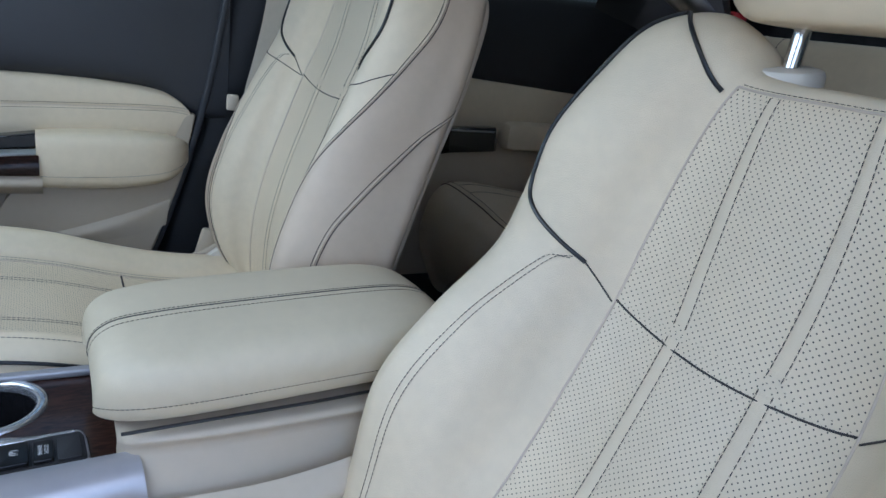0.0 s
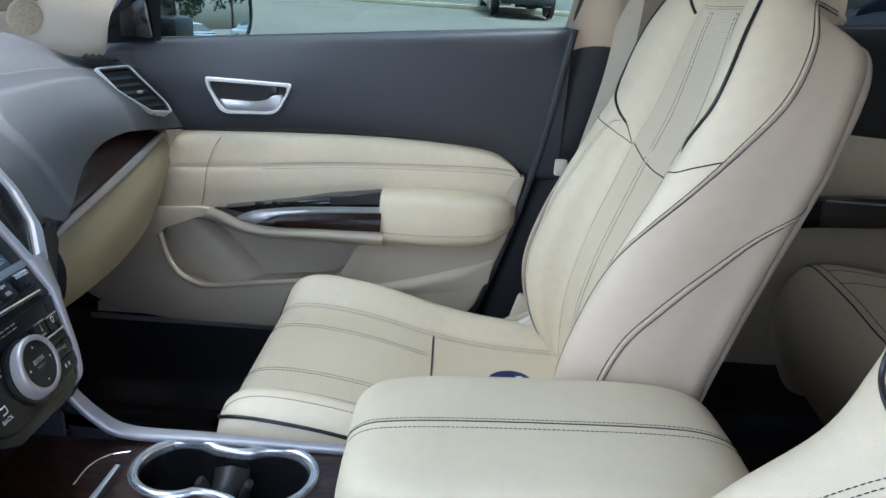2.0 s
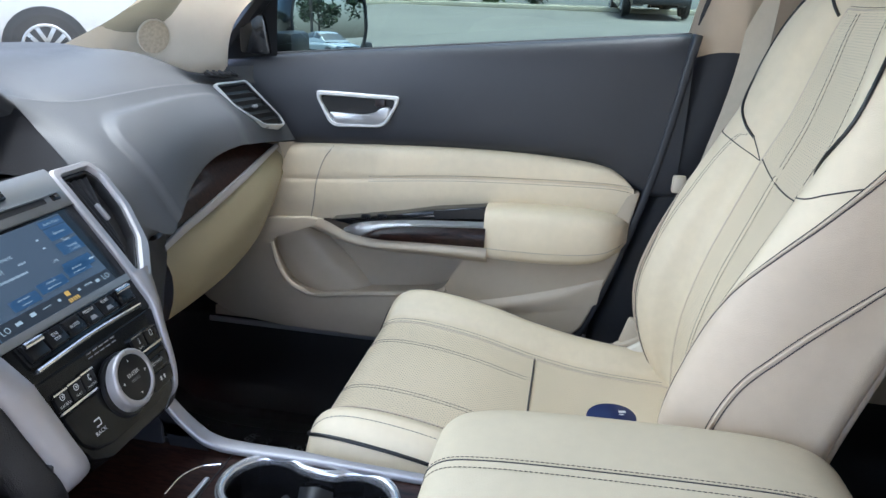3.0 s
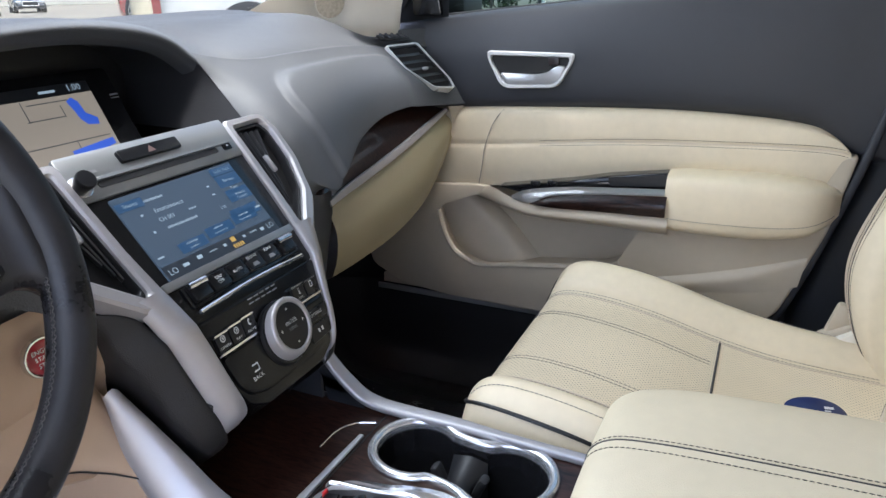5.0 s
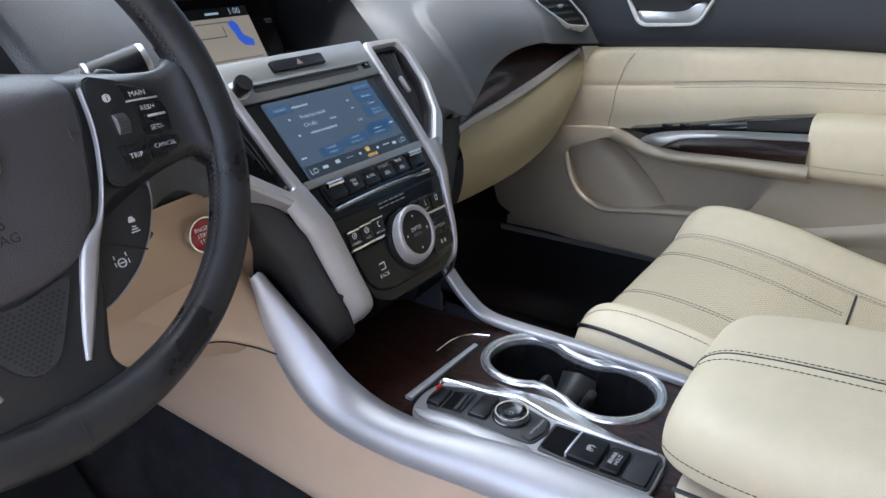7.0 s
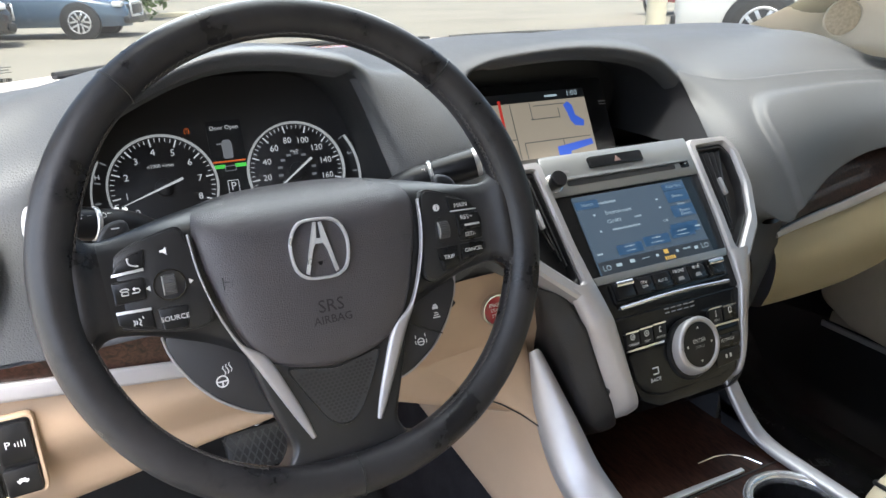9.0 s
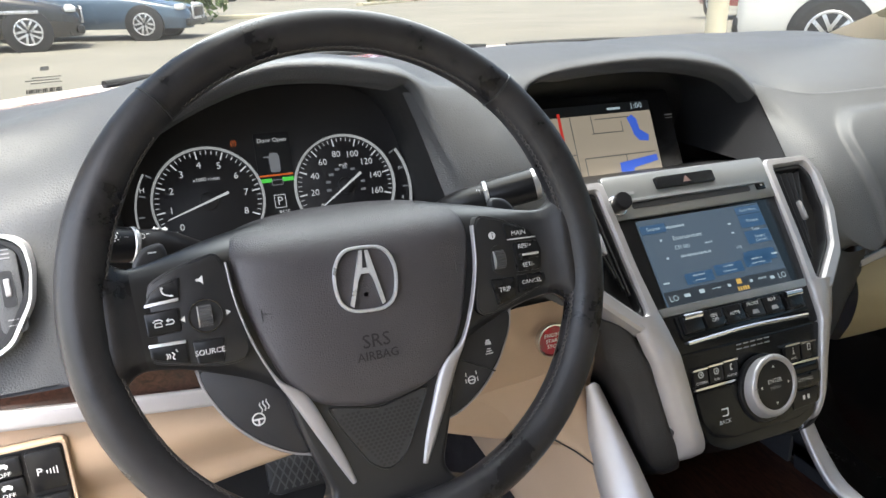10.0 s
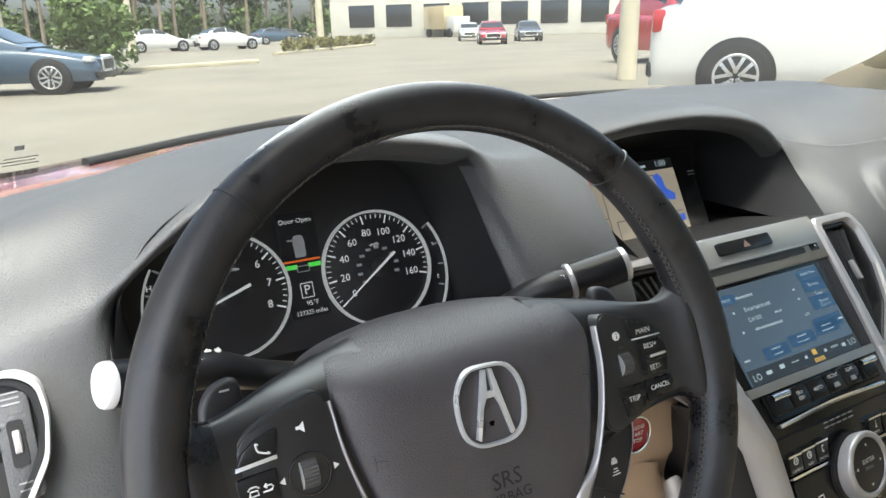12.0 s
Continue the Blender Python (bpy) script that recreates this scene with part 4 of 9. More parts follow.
def vent(parent, m, outline, slats, panel=0.0):
    """Slatted vent; panel: the width of a plain strip with a roller beside the slats."""
    o = rounded(outline, 0.006, 4)
    cx, cy = sum(p[0] for p in o) / len(o), sum(p[1] for p in o) / len(o)

    def inset(d):
        return [(cx + (x - cx) * (1 - d / max(0.02, abs(x - cx) + 0.01)), cy + (y - cy) * (1 - d / max(0.02, abs(y - cy) + 0.01))) for x, y in o]
    inner = inset(0.0035)
    v = part("air_vent", plate(inner, 0.001, m, 0, base=-0.02), PIPE, parent, "black slatted air vent")
    part("vent_frame", frame_plate(o, inner, 0.008, m, 0.002, base=-0.02), PALE, v, "bright vent frame")
    deep = inset(0.008)
    part("vent_liner", frame_plate(inner, deep, 0.006, m, 0.001), DARK, v)

    def span(y):
        xs = []
        for (x0, y0), (x1, y1) in zip(deep, deep[1:] + deep[:1]):
            if (y0 - y) * (y1 - y) < 0:
                xs.append(x0 + (x1 - x0) * (y - y0) / (y1 - y0))
        return (min(xs), max(xs)) if len(xs) > 1 else (cx, cx + 0.01)
    ys = [p[1] for p in deep]
    for i in range(slats):
        y = min(ys) + (max(ys) - min(ys)) * (i + 0.5) / slats
        a, b = span(y)
        b -= panel
        if b - a > 0.012:
            part("slat", box(0, 0, 0, b - a, 0.0085, 0.0018, turn=m @ Matrix.Translation(((a + b) / 2, y, 0.003)) @ Matrix.Rotation(radians(38), 4, "X")), DARK, v)
    if panel:
        a, b = span(cy)
        x = b - panel / 2
        part("side_panel", plate(slab(panel, (max(ys) - min(ys)) * 0.72, 0.004), 0.0055, m @ Matrix.Translation((x, cy + 0.002, 0)), 0.001), DASH, v)
        part("roller_slot", plate(slab(0.008, 0.026, 0.002), 0.0062, m @ Matrix.Translation((x, cy + 0.004, 0)), 0), PIPE, v)
        part("roller", plate(slab(0.0040, 0.013, 0.001), 0.0085, m @ Matrix.Translation((x, cy + 0.005, 0)), 0.002), SILVER, v)
        bars([(x, cy + 0.026 + 0.003 * k, 0.009, 0.001) for k in range(3)] + [(x, cy - 0.018, 0.007, 0.001), (x, cy - 0.022, 0.007, 0.001)], m @ Matrix.Translation((0, 0, 0.0056)), GREYPRINT, v)
    else:
        part("vane_tab", box(0, 0, 0, 0.012, 0.006, 0.006, 0.002, turn=m @ Matrix.Translation((cx, cy, 0.007))), SILVER, v)


dashboard()

# ---- instruments ----
SCREEN_BG = glow("screen_dark_blue", (0.068, 0.096, 0.134), 1.12)
SCREEN_BG.node_tree.nodes["Principled BSDF"].inputs["Roughness"].default_value = 0.12
SCREEN_BG.node_tree.nodes["Principled BSDF"].inputs["Roughness"].default_value = 0.14
SCREEN_BAR = glow("screen_blue", (0.030, 0.085, 0.18), 0.85)
SCREEN_TXT = glow("screen_text", (0.45, 0.55, 0.62), 0.85)
SCREEN_AMB = glow("screen_amber", (0.8, 0.5, 0.12), 0.7)
MAP_BG = glow("map_tan", (0.45, 0.38, 0.30), 0.75)
MAP_ROAD = glow("map_road", (0.12, 0.12, 0.12), 0.5)
MAP_BLUE = glow("map_water", (0.06, 0.15, 0.75), 0.8)
MAP_RED = glow("map_red", (0.65, 0.04, 0.03), 0.8)
SCREEN_BLACK = glow("screen_black", (0.012, 0.013, 0.016), 0.3)
DIAL_TXT = glow("dial_white", (0.75, 0.76, 0.8), 0.75)
DIAL_DIM = glow("dial_dim", (0.3, 0.31, 0.34), 0.5)
# black raised a little: the glare over the dials is in this colour
DIAL_FACE = mat("dial_face", (0.026, 0.025, 0.027), 0.5, var=0.05)
# chrome rings are no lamps: their sheen is put in as a weak glow
DIAL_RING_GLOW = glow("dial_ring", (0.75, 0.76, 0.78), 0.45)
GREEN = glow("screen_green", (0.12, 0.75, 0.10), 0.8)
ORNG = glow("screen_orange", (0.75, 0.16, 0.03), 0.7)


for dimmed in bpy.data.materials:
    e = dimmed.use_nodes and dimmed.node_tree.nodes.get("Principled BSDF")
    if e and e.inputs["Emission Strength"].default_value > 0 and dimmed.name.split("_")[0] in ("screen", "map", "dial"):
        e.inputs["Emission Strength"].default_value *= 0.095


def patch(outline, m, material, parent, name, z):
    bm = bmesh.new()
    bm.faces.new([bm.verts.new(m @ Vector((x, y, z))) for x, y in outline])
    return part(name, bm, material, parent, smooth=False)


def cluster():
    ob = thing("instrument_cluster", (-0.392, 0.30, 0.88), "black instrument cluster with two lit round dials", "instrument cluster")
    m = face_frame(V(-0.394, 0.292, 0.93), V(1, 0, 0), V(0, 0.35, 1))
    part("backing", plate(rounded([(-0.17, -0.06), (0.17, -0.06), (0.165, 0.06), (0.08, 0.11), (-0.08, 0.11), (-0.165, 0.06)], 0.03), 0.002, m @ T(0, 0, -0.004), 0), DIAL_FACE, ob)
    for cx, hi, step, first, label in ((-0.071, 9, 30.0, 218.0, "tachometer"), (0.068, 9, 29.0, 216.0, "speedometer")):
        c = m @ T(cx, 0.0)
        d = part(label, disc(c, 0.052, 0.004, 40), DIAL_FACE, ob, "round black dial with white figures")
        part("dial_ring", frame_plate(ring(56, 0.0542), ring(56, 0.0522), 0.008, c, 0.0015), DIAL_RING_GLOW, d, "chrome dial ring with its sheen as a glow")
        spec = []
        bm = bmesh.new()
        for i in range((hi - 1) * 5 + 1):
            a = radians(first - step * i / 5)
            r0, r1, w = (0.0425, 0.0505, 0.0007) if i % 5 == 0 else (0.0465, 0.0505, 0.00035)
            t, q = Vector((math.cos(a), math.sin(a), 0)), Vector((-math.sin(a), math.cos(a), 0))
            bm.faces.new([bm.verts.new(c @ (t * r + q * s * w + Vector((0, 0, 0.0046)))) for r, s in ((r0, -1), (r1, -1), (r1, 1), (r0, 1))])
        part("scale", bm, DIAL_TXT, d, smooth=False)
        for i in range(hi):
            a = radians(first - step * i)
            words = str(i) if label == "tachometer" else str(i * 20)
            r = 0.0365 if label == "tachometer" else 0.034
            write(words, 0.0095, c @ T(r * math.cos(a), r * math.sin(a), 0.0046), DIAL_TXT, d)
        write("x1000 r/min" if label == "tachometer" else "mph", 0.0052, c @ T(0, 0.022, 0.0046), DIAL_TXT, d)
        a = radians(199 if label == "tachometer" else 215)
        t, q = Vector((math.cos(a), math.sin(a), 0)), Vector((-math.sin(a), math.cos(a), 0))
        nd = bmesh.new()
        lo = [nd.verts.new(c @ (t * r + q * w + Vector((0, 0, z)))) for r, w, z in ((-0.02, -0.0014, 0.0105), (0.043, -0.0005, 0.0085), (0.043, 0.0005, 0.0085), (-0.02, 0.0014, 0.0105))]
        hi_ = [nd.verts.new(c @ (t * r + q * w + Vector((0, 0, z)))) for r, w, z in ((-0.02, -0.0008, 0.0115), (0.043, -0.0002, 0.0092), (0.043, 0.0002, 0.0092), (-0.02, 0.0008, 0.0115))]
        nd.faces.new(hi_)
        for i in range(4):
            nd.faces.new((lo[i], lo[(i + 1) % 4], hi_[(i + 1) % 4], hi_[i]))
        part("needle", nd, DIAL_TXT, d, "white needle")
        part("hub", disc(c @ T(0, 0, 0.004), 0.009, 0.0045, 24), DIAL_FACE, d)
        if label == "speedometer":
            bars([(0.019 * math.cos(radians(216 - 26 * i)), 0.019 * math.sin(radians(216 - 26 * i)), 0.005, 0.0026) for i in range(10)], c @ T(0, 0, 0.0042), DIAL_DIM, d)
    # side gauges
    for s in (-1, 1):
        c = m @ T(0.1315 * s, -0.008)
        bm = bmesh.new()
        for i in range(5):
            a = radians(-32 + 16 * i) if s > 0 else radians(212 - 16 * i)
            t, q = Vector((math.cos(a), math.sin(a), 0)), Vector((-math.sin(a), math.cos(a), 0))
            o = Vector((-0.07 * s, 0, 0.002))
            bm.faces.new([bm.verts.new(c @ (o + t * r + q * w)) for r, w in ((0.07, -0.0008), (0.076, -0.0008), (0.076, 0.0008), (0.07, 0.0008))])
        part("side_gauge", bm, DIAL_DIM, ob, smooth=False)
        path = [c @ Vector((-0.07 * s + 0.078 * math.cos(a) * s, 0.078 * math.sin(a), 0.003)) for a in [radians(-32 + 4 * i) for i in range(17)]]
        part("gauge_arc", tube(path, 0.0016 if s > 0 else 0.001, 6, up=(0, -1, 0.35)), DIAL_RING_GLOW, ob, "bright arc")
    write("H", 0.007, m @ T(-0.131, 0.018, 0.001), DIAL_TXT, ob)
    write("C", 0.007, m @ T(-0.125, -0.03, 0.001), DIAL_TXT, ob)
    write("F", 0.005, m @ T(0.130, 0.012, 0.001), DIAL_TXT, ob)
    write("E", 0.005, m @ T(0.130, -0.02, 0.001), DIAL_TXT, ob)
    # middle display
    c = m @ T(-0.002, 0.02)
    md = part("display", plate(slab(0.036, 0.095, 0.002), 0.001, c @ T(0, -0.005), 0), SCREEN_BLACK, ob, "small lit driver display")
    write("Door Open", 0.0062, c @ T(0, 0.035, 0.0015), DIAL_TXT, md)
    car = [(-0.005, -0.011), (0.005, -0.011), (0.0055, 0.004), (0.004, 0.009), (-0.004, 0.009), (-0.0055, 0.004)]
    patch([(x, y + 0.013) for x, y in rounded(car, 0.002, 2)], c, DIAL_DIM, md, "car_symbol", 0.0014)
    bars([(-0.0075, 0.018, 0.006, 0.0016)], c @ T(0, 0, 0.0012), DIAL_DIM, md)
    bars([(0, -0.001, 0.034, 0.0018)], c @ T(0, 0, 0.0012), ORNG, md, "orange_bar")
    bars([(-0.011, -0.006, 0.012, 0.004), (0.011, -0.006, 0.012, 0.004)], c @ T(0, 0, 0.0012), GREEN, md, "green_bar")
    bars([(0, -0.011, 0.011, 0.0008), (0, -0.006, 0.011, 0.0008), (-0.0055, -0.0085, 0.0008, 0.005), (0.0055, -0.0085, 0.0008, 0.005)], c @ T(0, 0, 0.0013), DIAL_DIM, md)
    write("P", 0.012, c @ T(0, -0.028, 0.0015), DIAL_TXT, md)
    bars([(0, -0.0215, 0.011, 0.0007), (0, -0.0345, 0.011, 0.0007), (-0.0055, -0.028, 0.0007, 0.0135), (0.0055, -0.028, 0.0007, 0.0135)], c @ T(0, 0, 0.0012), DIAL_TXT, md)
    write("95°F", 0.0062, c @ T(0.003, -0.040, 0.0015), DIAL_TXT, md)
    write("127325 miles", 0.0055, c @ T(0.001, -0.048, 0.0015), DIAL_TXT, md)
    write("(!)", 0.007, m @ T(-0.04, 0.055, 0.003), ORNG, ob, "warning_mark")


cluster()


def upper_display():
    ob = thing("navigation_display", (-0.005, 0.30, 0.89), "lit map display deep under the dash hood", "display")
    m = face_frame(V(-0.005, 0.302, 0.9425), V(1, 0, 0), V(0, 0.046, 0.086))
    part("bezel", plate(slab(0.225, 0.125, 0.006), 0.003, m @ T(0.012, 0, -0.004), 0.001), GLOSS, ob)
    part("screen", plate(slab(0.18, 0.098), 0.0006, m, 0), MAP_BG, ob, "tan street map on the screen")
    bars([(0, 0.0425, 0.18, 0.013), (0, -0.046, 0.18, 0.006)], m @ T(0, 0, 0.0004), SCREEN_BLACK, ob, "status_bar")
    roads = [(-0.03, -0.005, 0.0012, 0.08), (0.02, 0.012, 0.045, 0.0012), (0.0, 0.023, 0.0012, 0.024), (0.043, 0.018, 0.0012, 0.014), (0.01, -0.018, 0.06, 0.0012), (-0.02, -0.03, 0.0012, 0.024), (0.04, -0.03, 0.0012, 0.026), (0.062, -0.018, 0.045, 0.0012), (-0.062, 0.01, 0.0012, 0.06), (-0.05, -0.012, 0.04, 0.0012), (0.03, 0.03, 0.05, 0.0012)]
    bars(roads, m @ T(0, 0, 0.0006), MAP_ROAD, ob, "street")
    bars([(-0.045, -0.004, 0.004, 0.09), (-0.07, 0.004, 0.006, 0.05)], m @ T(0, 0, 0.0008), MAP_RED, ob, "red_road")
    patch([(0.052, 0.028), (0.060, 0.032), (0.066, 0.026), (0.068, 0.012), (0.080, 0.004), (0.078, -0.004), (0.064, -0.002), (0.058, 0.006), (0.056, 0.016)], m, MAP_BLUE, ob, "lake", 0.0012)
    patch([(0.028, -0.028), (0.085, -0.022), (0.086, -0.030), (0.048, -0.036), (0.046, -0.043), (0.028, -0.043)], m, MAP_BLUE, ob, "lake", 0.0012)
    write("1:00", 0.011, m @ T(0.07, 0.043, 0.001), SCREEN_TXT, ob)
    bars([(0.036, 0.042, 0.02, 0.003)], m @ T(0, 0, 0.0006), SCREEN_TXT, ob)
    bars([(0.118, 0.028, 0.012, 0.002), (0.118, 0.024, 0.012, 0.001)], m @ T(0, 0, -0.001), GREYPRINT, ob)


upper_display()

STACK = face_frame(V(0, -0.002, 0.77), V(1, 0, 0), V(0, 0.877, 1))


def centre_stack():
    ob = thing("centre_stack", (0, 0.06, 0.62), "black centre stack with a blue touch screen and satin silver edging", "centre stack")
    m = STACK
    out = rounded([(0.104, 0.231), (0.102, 0.188), (0.096, 0.112), (0.092, 0.079), (0.0875, 0.048), (-0.0875, 0.048), (-0.092, 0.079), (-0.096, 0.112), (-0.102, 0.188), (-0.104, 0.231)], 0.004, 2)
    low = rounded([(0.0875, 0.048), (0.081, 0.015), (0.075, -0.015), (0.066, -0.036), (0.045, -0.046), (-0.045, -0.046), (-0.066, -0.036), (-0.075, -0.015), (-0.081, 0.015), (-0.0875, 0.048)], 0.004, 2)
    part("fascia", plate(out, 0.002, m, 0.001, base=-0.05), PANEL, ob, "satin black fascia")
    part("lower_fascia", plate(low, 0.002, m, 0.001, base=-0.05), PANEL, ob, "satin black fascia")
    part("upper_fascia", plate(rounded([(-0.103, 0.186), (0.103, 0.186), (0.104, 0.233), (-0.104, 0.233)], 0.003, 2), 0.0045, m, 0.0015), METAL_DARK, ob, "dark metallic upper fascia")
    part("hazard_switch", plate(slab(0.074, 0.0125, 0.002), 0.0085, m @ T(-0.007, 0.2185), 0.0015), PANEL, ob, "hazard switch")
    tri = [(-0.012, 0.2150), (-0.002, 0.2150), (-0.007, 0.2225)]
    patch(tri, m, mat("hazard_orange", (0.13, 0.08, 0.07), 0.4), ob, "hazard_mark", 0.0089)
    part("disc_slot", plate(slab(0.150, 0.0062, 0.002), 0.0052, m @ T(-0.004, 0.1985), 0), PIPE, ob, "black disc slot")
    part("slot_lip", plate(slab(0.188, 0.0030, 0.001), 0.0078, m @ T(-0.002, 0.2038), 0.0012), METAL_DARK, ob, "overhanging slot lip")
    # lower screen bezel; its reflection is put in as metallic grey
    part("screen_shelf", plate(rounded([(-0.091, 0.0845), (0.089, 0.0845), (0.0905, 0.0925), (-0.0925, 0.0925)], 0.001, 2), 0.0056, m, 0.0015), METAL_DARK, ob, "sloped bezel under the screen with its reflection as grey colour")
    part("small_key", plate(slab(0.012, 0.009, 0.001), 0.006, m @ T(0.086, 0.2, 0), 0.001), PANEL, ob)
    bars([(0.058, 0.2035, 0.004, 0.0025), (0.066, 0.2035, 0.004, 0.0025), (0.086, 0.2, 0.003, 0.002), (-0.078, 0.212, 0.01, 0.003)], m @ T(0, 0, 0.0062), GREYPRINT, ob)
    k = part("volume_knob", disc(m @ T(-0.0965, 0.201), 0.0110, 0.0066, 32, 0.0015), CHROME, ob, "bright ringed volume knob")
    part("knob_cap", sweep([m @ V(-0.0965, 0.201, z) for z in (0.004, 0.008, 0.015, 0.019, 0.020)], ring(30, 0.0090), up=(1, 0, 0), scale=lambda s: 0.80 if s < 0.1 else 0.84 if s < 0.3 else 1.0 if s < 0.8 else 0.92), BUTTON, k)
    # touch screen
    s = part("touch_screen", plate(slab(0.154, 0.089, 0.001), 0.0042, m @ T(-0.004, 0.1375), 0), SCREEN_BG, ob, "blue lit touch screen")
    c = m @ T(-0.004, 0.1375, 0.0044)
    bars([(-0.062, 0.034, 0.03, 0.009), (0.060, 0.038, 0.032, 0.008), (0.060, 0.026, 0.032, 0.014), (0.060, 0.008, 0.032, 0.014), (0.052, -0.012, 0.04, 0.012), (-0.03, -0.022, 0.034, 0.011), (0.008, -0.019, 0.036, 0.011), (0.046, -0.0165, 0.034, 0.011)], c, SCREEN_BAR, s, "screen_tile", 0.0004)
    bars([(0, -0.0375, 0.154, 0.014)], c, glow("screen_strip", (0.035, 0.045, 0.06), 0.06), s, "screen_tile", 0.0004)
    words = (("Source", 0.0056, -0.062, 0.034), ("Entertainment", 0.0062, -0.026, 0.021), ("CH 001", 0.0060, -0.036, 0.011), ("Browse", 0.0050, 0.060, 0.026), ("Tune", 0.0050, 0.060, 0.016), ("Audio Menu", 0.0045, 0.060, 0.038), ("LIVE", 0.0040, 0.030, 0.000), ("LO", 0.0085, -0.068, -0.038), ("LO", 0.0085, 0.068, -0.037), ("Parental\nControls", 0.0042, 0.062, 0.006))
    for w, h, x, y in words:
        write(w, h, c @ T(x, y, 0.0007), SCREEN_TXT, s)
    runs = [(-0.036, 0.033, 0.0234, 0.00275), (-0.004, 0.011, 0.0099, 0.0022), (-0.024, 0.0015, 0.0378, 0.00275), (-0.058, 0.021, 0.0027, 0.0022), (-0.058, 0.002, 0.0027, 0.0022), (0.03, 0.016, 0.0036, 0.00165), (0.03, 0.026, 0.0036, 0.00165), (-0.070, -0.022, 0.0072, 0.00165), (-0.03, -0.0195, 0.0144, 0.00165), (-0.03, -0.0245, 0.0126, 0.00121), (0.008, -0.0165, 0.0126, 0.00165), (0.008, -0.0215, 0.018, 0.00121), (0.046, -0.0145, 0.0144, 0.00165), (0.046, -0.019, 0.018, 0.00121), (0.070, -0.013, 0.0072, 0.00165), (-0.052, -0.037, 0.0072, 0.0033), (-0.034, -0.036, 0.0063, 0.00385), (-0.016, -0.036, 0.0108, 0.001375), (0.0, -0.036, 0.0036, 0.00275), (0.028, -0.036, 0.0036, 0.00275), (0.042, -0.0355, 0.0108, 0.0022), (0.055, -0.037, 0.0054, 0.0033)]
    bars([q for r in runs for q in (letters(*r[:3], r[3] * 0.9) if r[2] > 0.008 else [r])], c, SCREEN_TXT, s, "screen_mark", 0.0006)
    bars([(0.0095 + 0.003 * i, -0.0415, 0.002, 0.004) for i in range(5)] + [(0.013, -0.034, 0.006, 0.005)], c, SCREEN_AMB, s, "screen_amber_mark", 0.0006)
    # climate keys
    part("key_rail", plate(slab(0.158, 0.022, 0.002), 0.005, m @ T(0, 0.0715), 0.001), PANEL, ob)
    for i, w in enumerate(("ON/\nOFF", "AUTO", "FRONT", "REAR")):
        x = -0.0385 + 0.0245 * i
        kb = part("climate_key", plate(slab(0.0235, 0.0175, 0.001), 0.0085, m @ T(x, 0.0735), 0.0012), BUTTON, ob, "black climate key")
        write(w, 0.0046, m @ T(x, 0.0735 + (0.005 if i > 1 else 0), 0.0088), WHITE, kb)
        if i > 1:
            patch([(x - 0.0045, 0.0685), (x + 0.0045, 0.0685), (x + 0.0032, 0.0725), (x - 0.0032, 0.0725)], m, GREYPRINT, kb, "demist_mark", 0.0088)
    for sx in (-1, 1):
        kb = part("temperature_switch", plate(slab(0.022, 0.018, 0.001), 0.0095, m @ T(0.063 * sx - 0.001, 0.0735), 0.002), BUTTON, ob, "chrome tipped temperature switch")
        part("chrome_bar", sweep([m @ V(0.063 * sx - 0.0115, 0.0795, 0.0105), m @ V(0.063 * sx + 0.0095, 0.0795, 0.0105)], ring(12, 0.0032), up=(0, 0, 1)), CHROME, kb, "bright switch tip")
        bars([(0.063 * sx - 0.004, 0.0818, 0.004, 0.0008)], m @ T(0, 0, 0.0095), REDMARK, kb)
    part("chrome_line", tube(curve([m @ Vector((-0.075, 0.056, 0.004)), m @ Vector((0, 0.0585, 0.004)), m @ Vector((0.075, 0.056, 0.004))], 16), 0.0022), CHROME, ob, "bright line")
    # maker's name as plain bars
    bars([(-0.0175 + 0.0087 * i, 0.0445, 0.0066, 0.0012) for i in range(5)] + [(-0.0175 + 0.0087 * i, 0.0405, 0.0066, 0.0012) for i in range(5)], m @ T(0, 0, 0.002), GREYPRINT, ob, "maker_mark")
    # round controller
    for sx, xs, ws in ((-1, (-0.069, -0.051, -0.033), ("CAMERA", "NAV", "PHONE")), (1, (0.045, 0.066), ("INFO", ""))):
        for x, w in zip(xs, ws):
            wd = 0.0168 if sx < 0 else 0.019
            kb = part("menu_key", plate(rounded([(x - wd / 2, 0.0162), (x + wd / 2, 0.0162), (x + wd / 2, 0.0305 + 0.003 * (1 - abs(x) / 0.07)), (x - wd / 2, 0.0300 + 0.003 * (1 - abs(x) / 0.07))], 0.002, 2), 0.006, m, 0.0012), BUTTON, ob, "black menu key")
            if w:
                write(w, 0.0035, m @ T(x, 0.0190, 0.0063), WHITE, kb)
            part("key_edge", plate(slab(wd, 0.0016), 0.0068, m @ T(x, 0.0305 + 0.003 * (1 - abs(x) / 0.07)), 0), CHROME, kb)
            if w in ("CAMERA", "NAV"):
                part("sign_ring", frame_plate(ring(16, 0.0030), ring(16, 0.0022), 0.0004, m @ T(x, 0.0262, 0.0060), 0.0001), WHITE, kb)
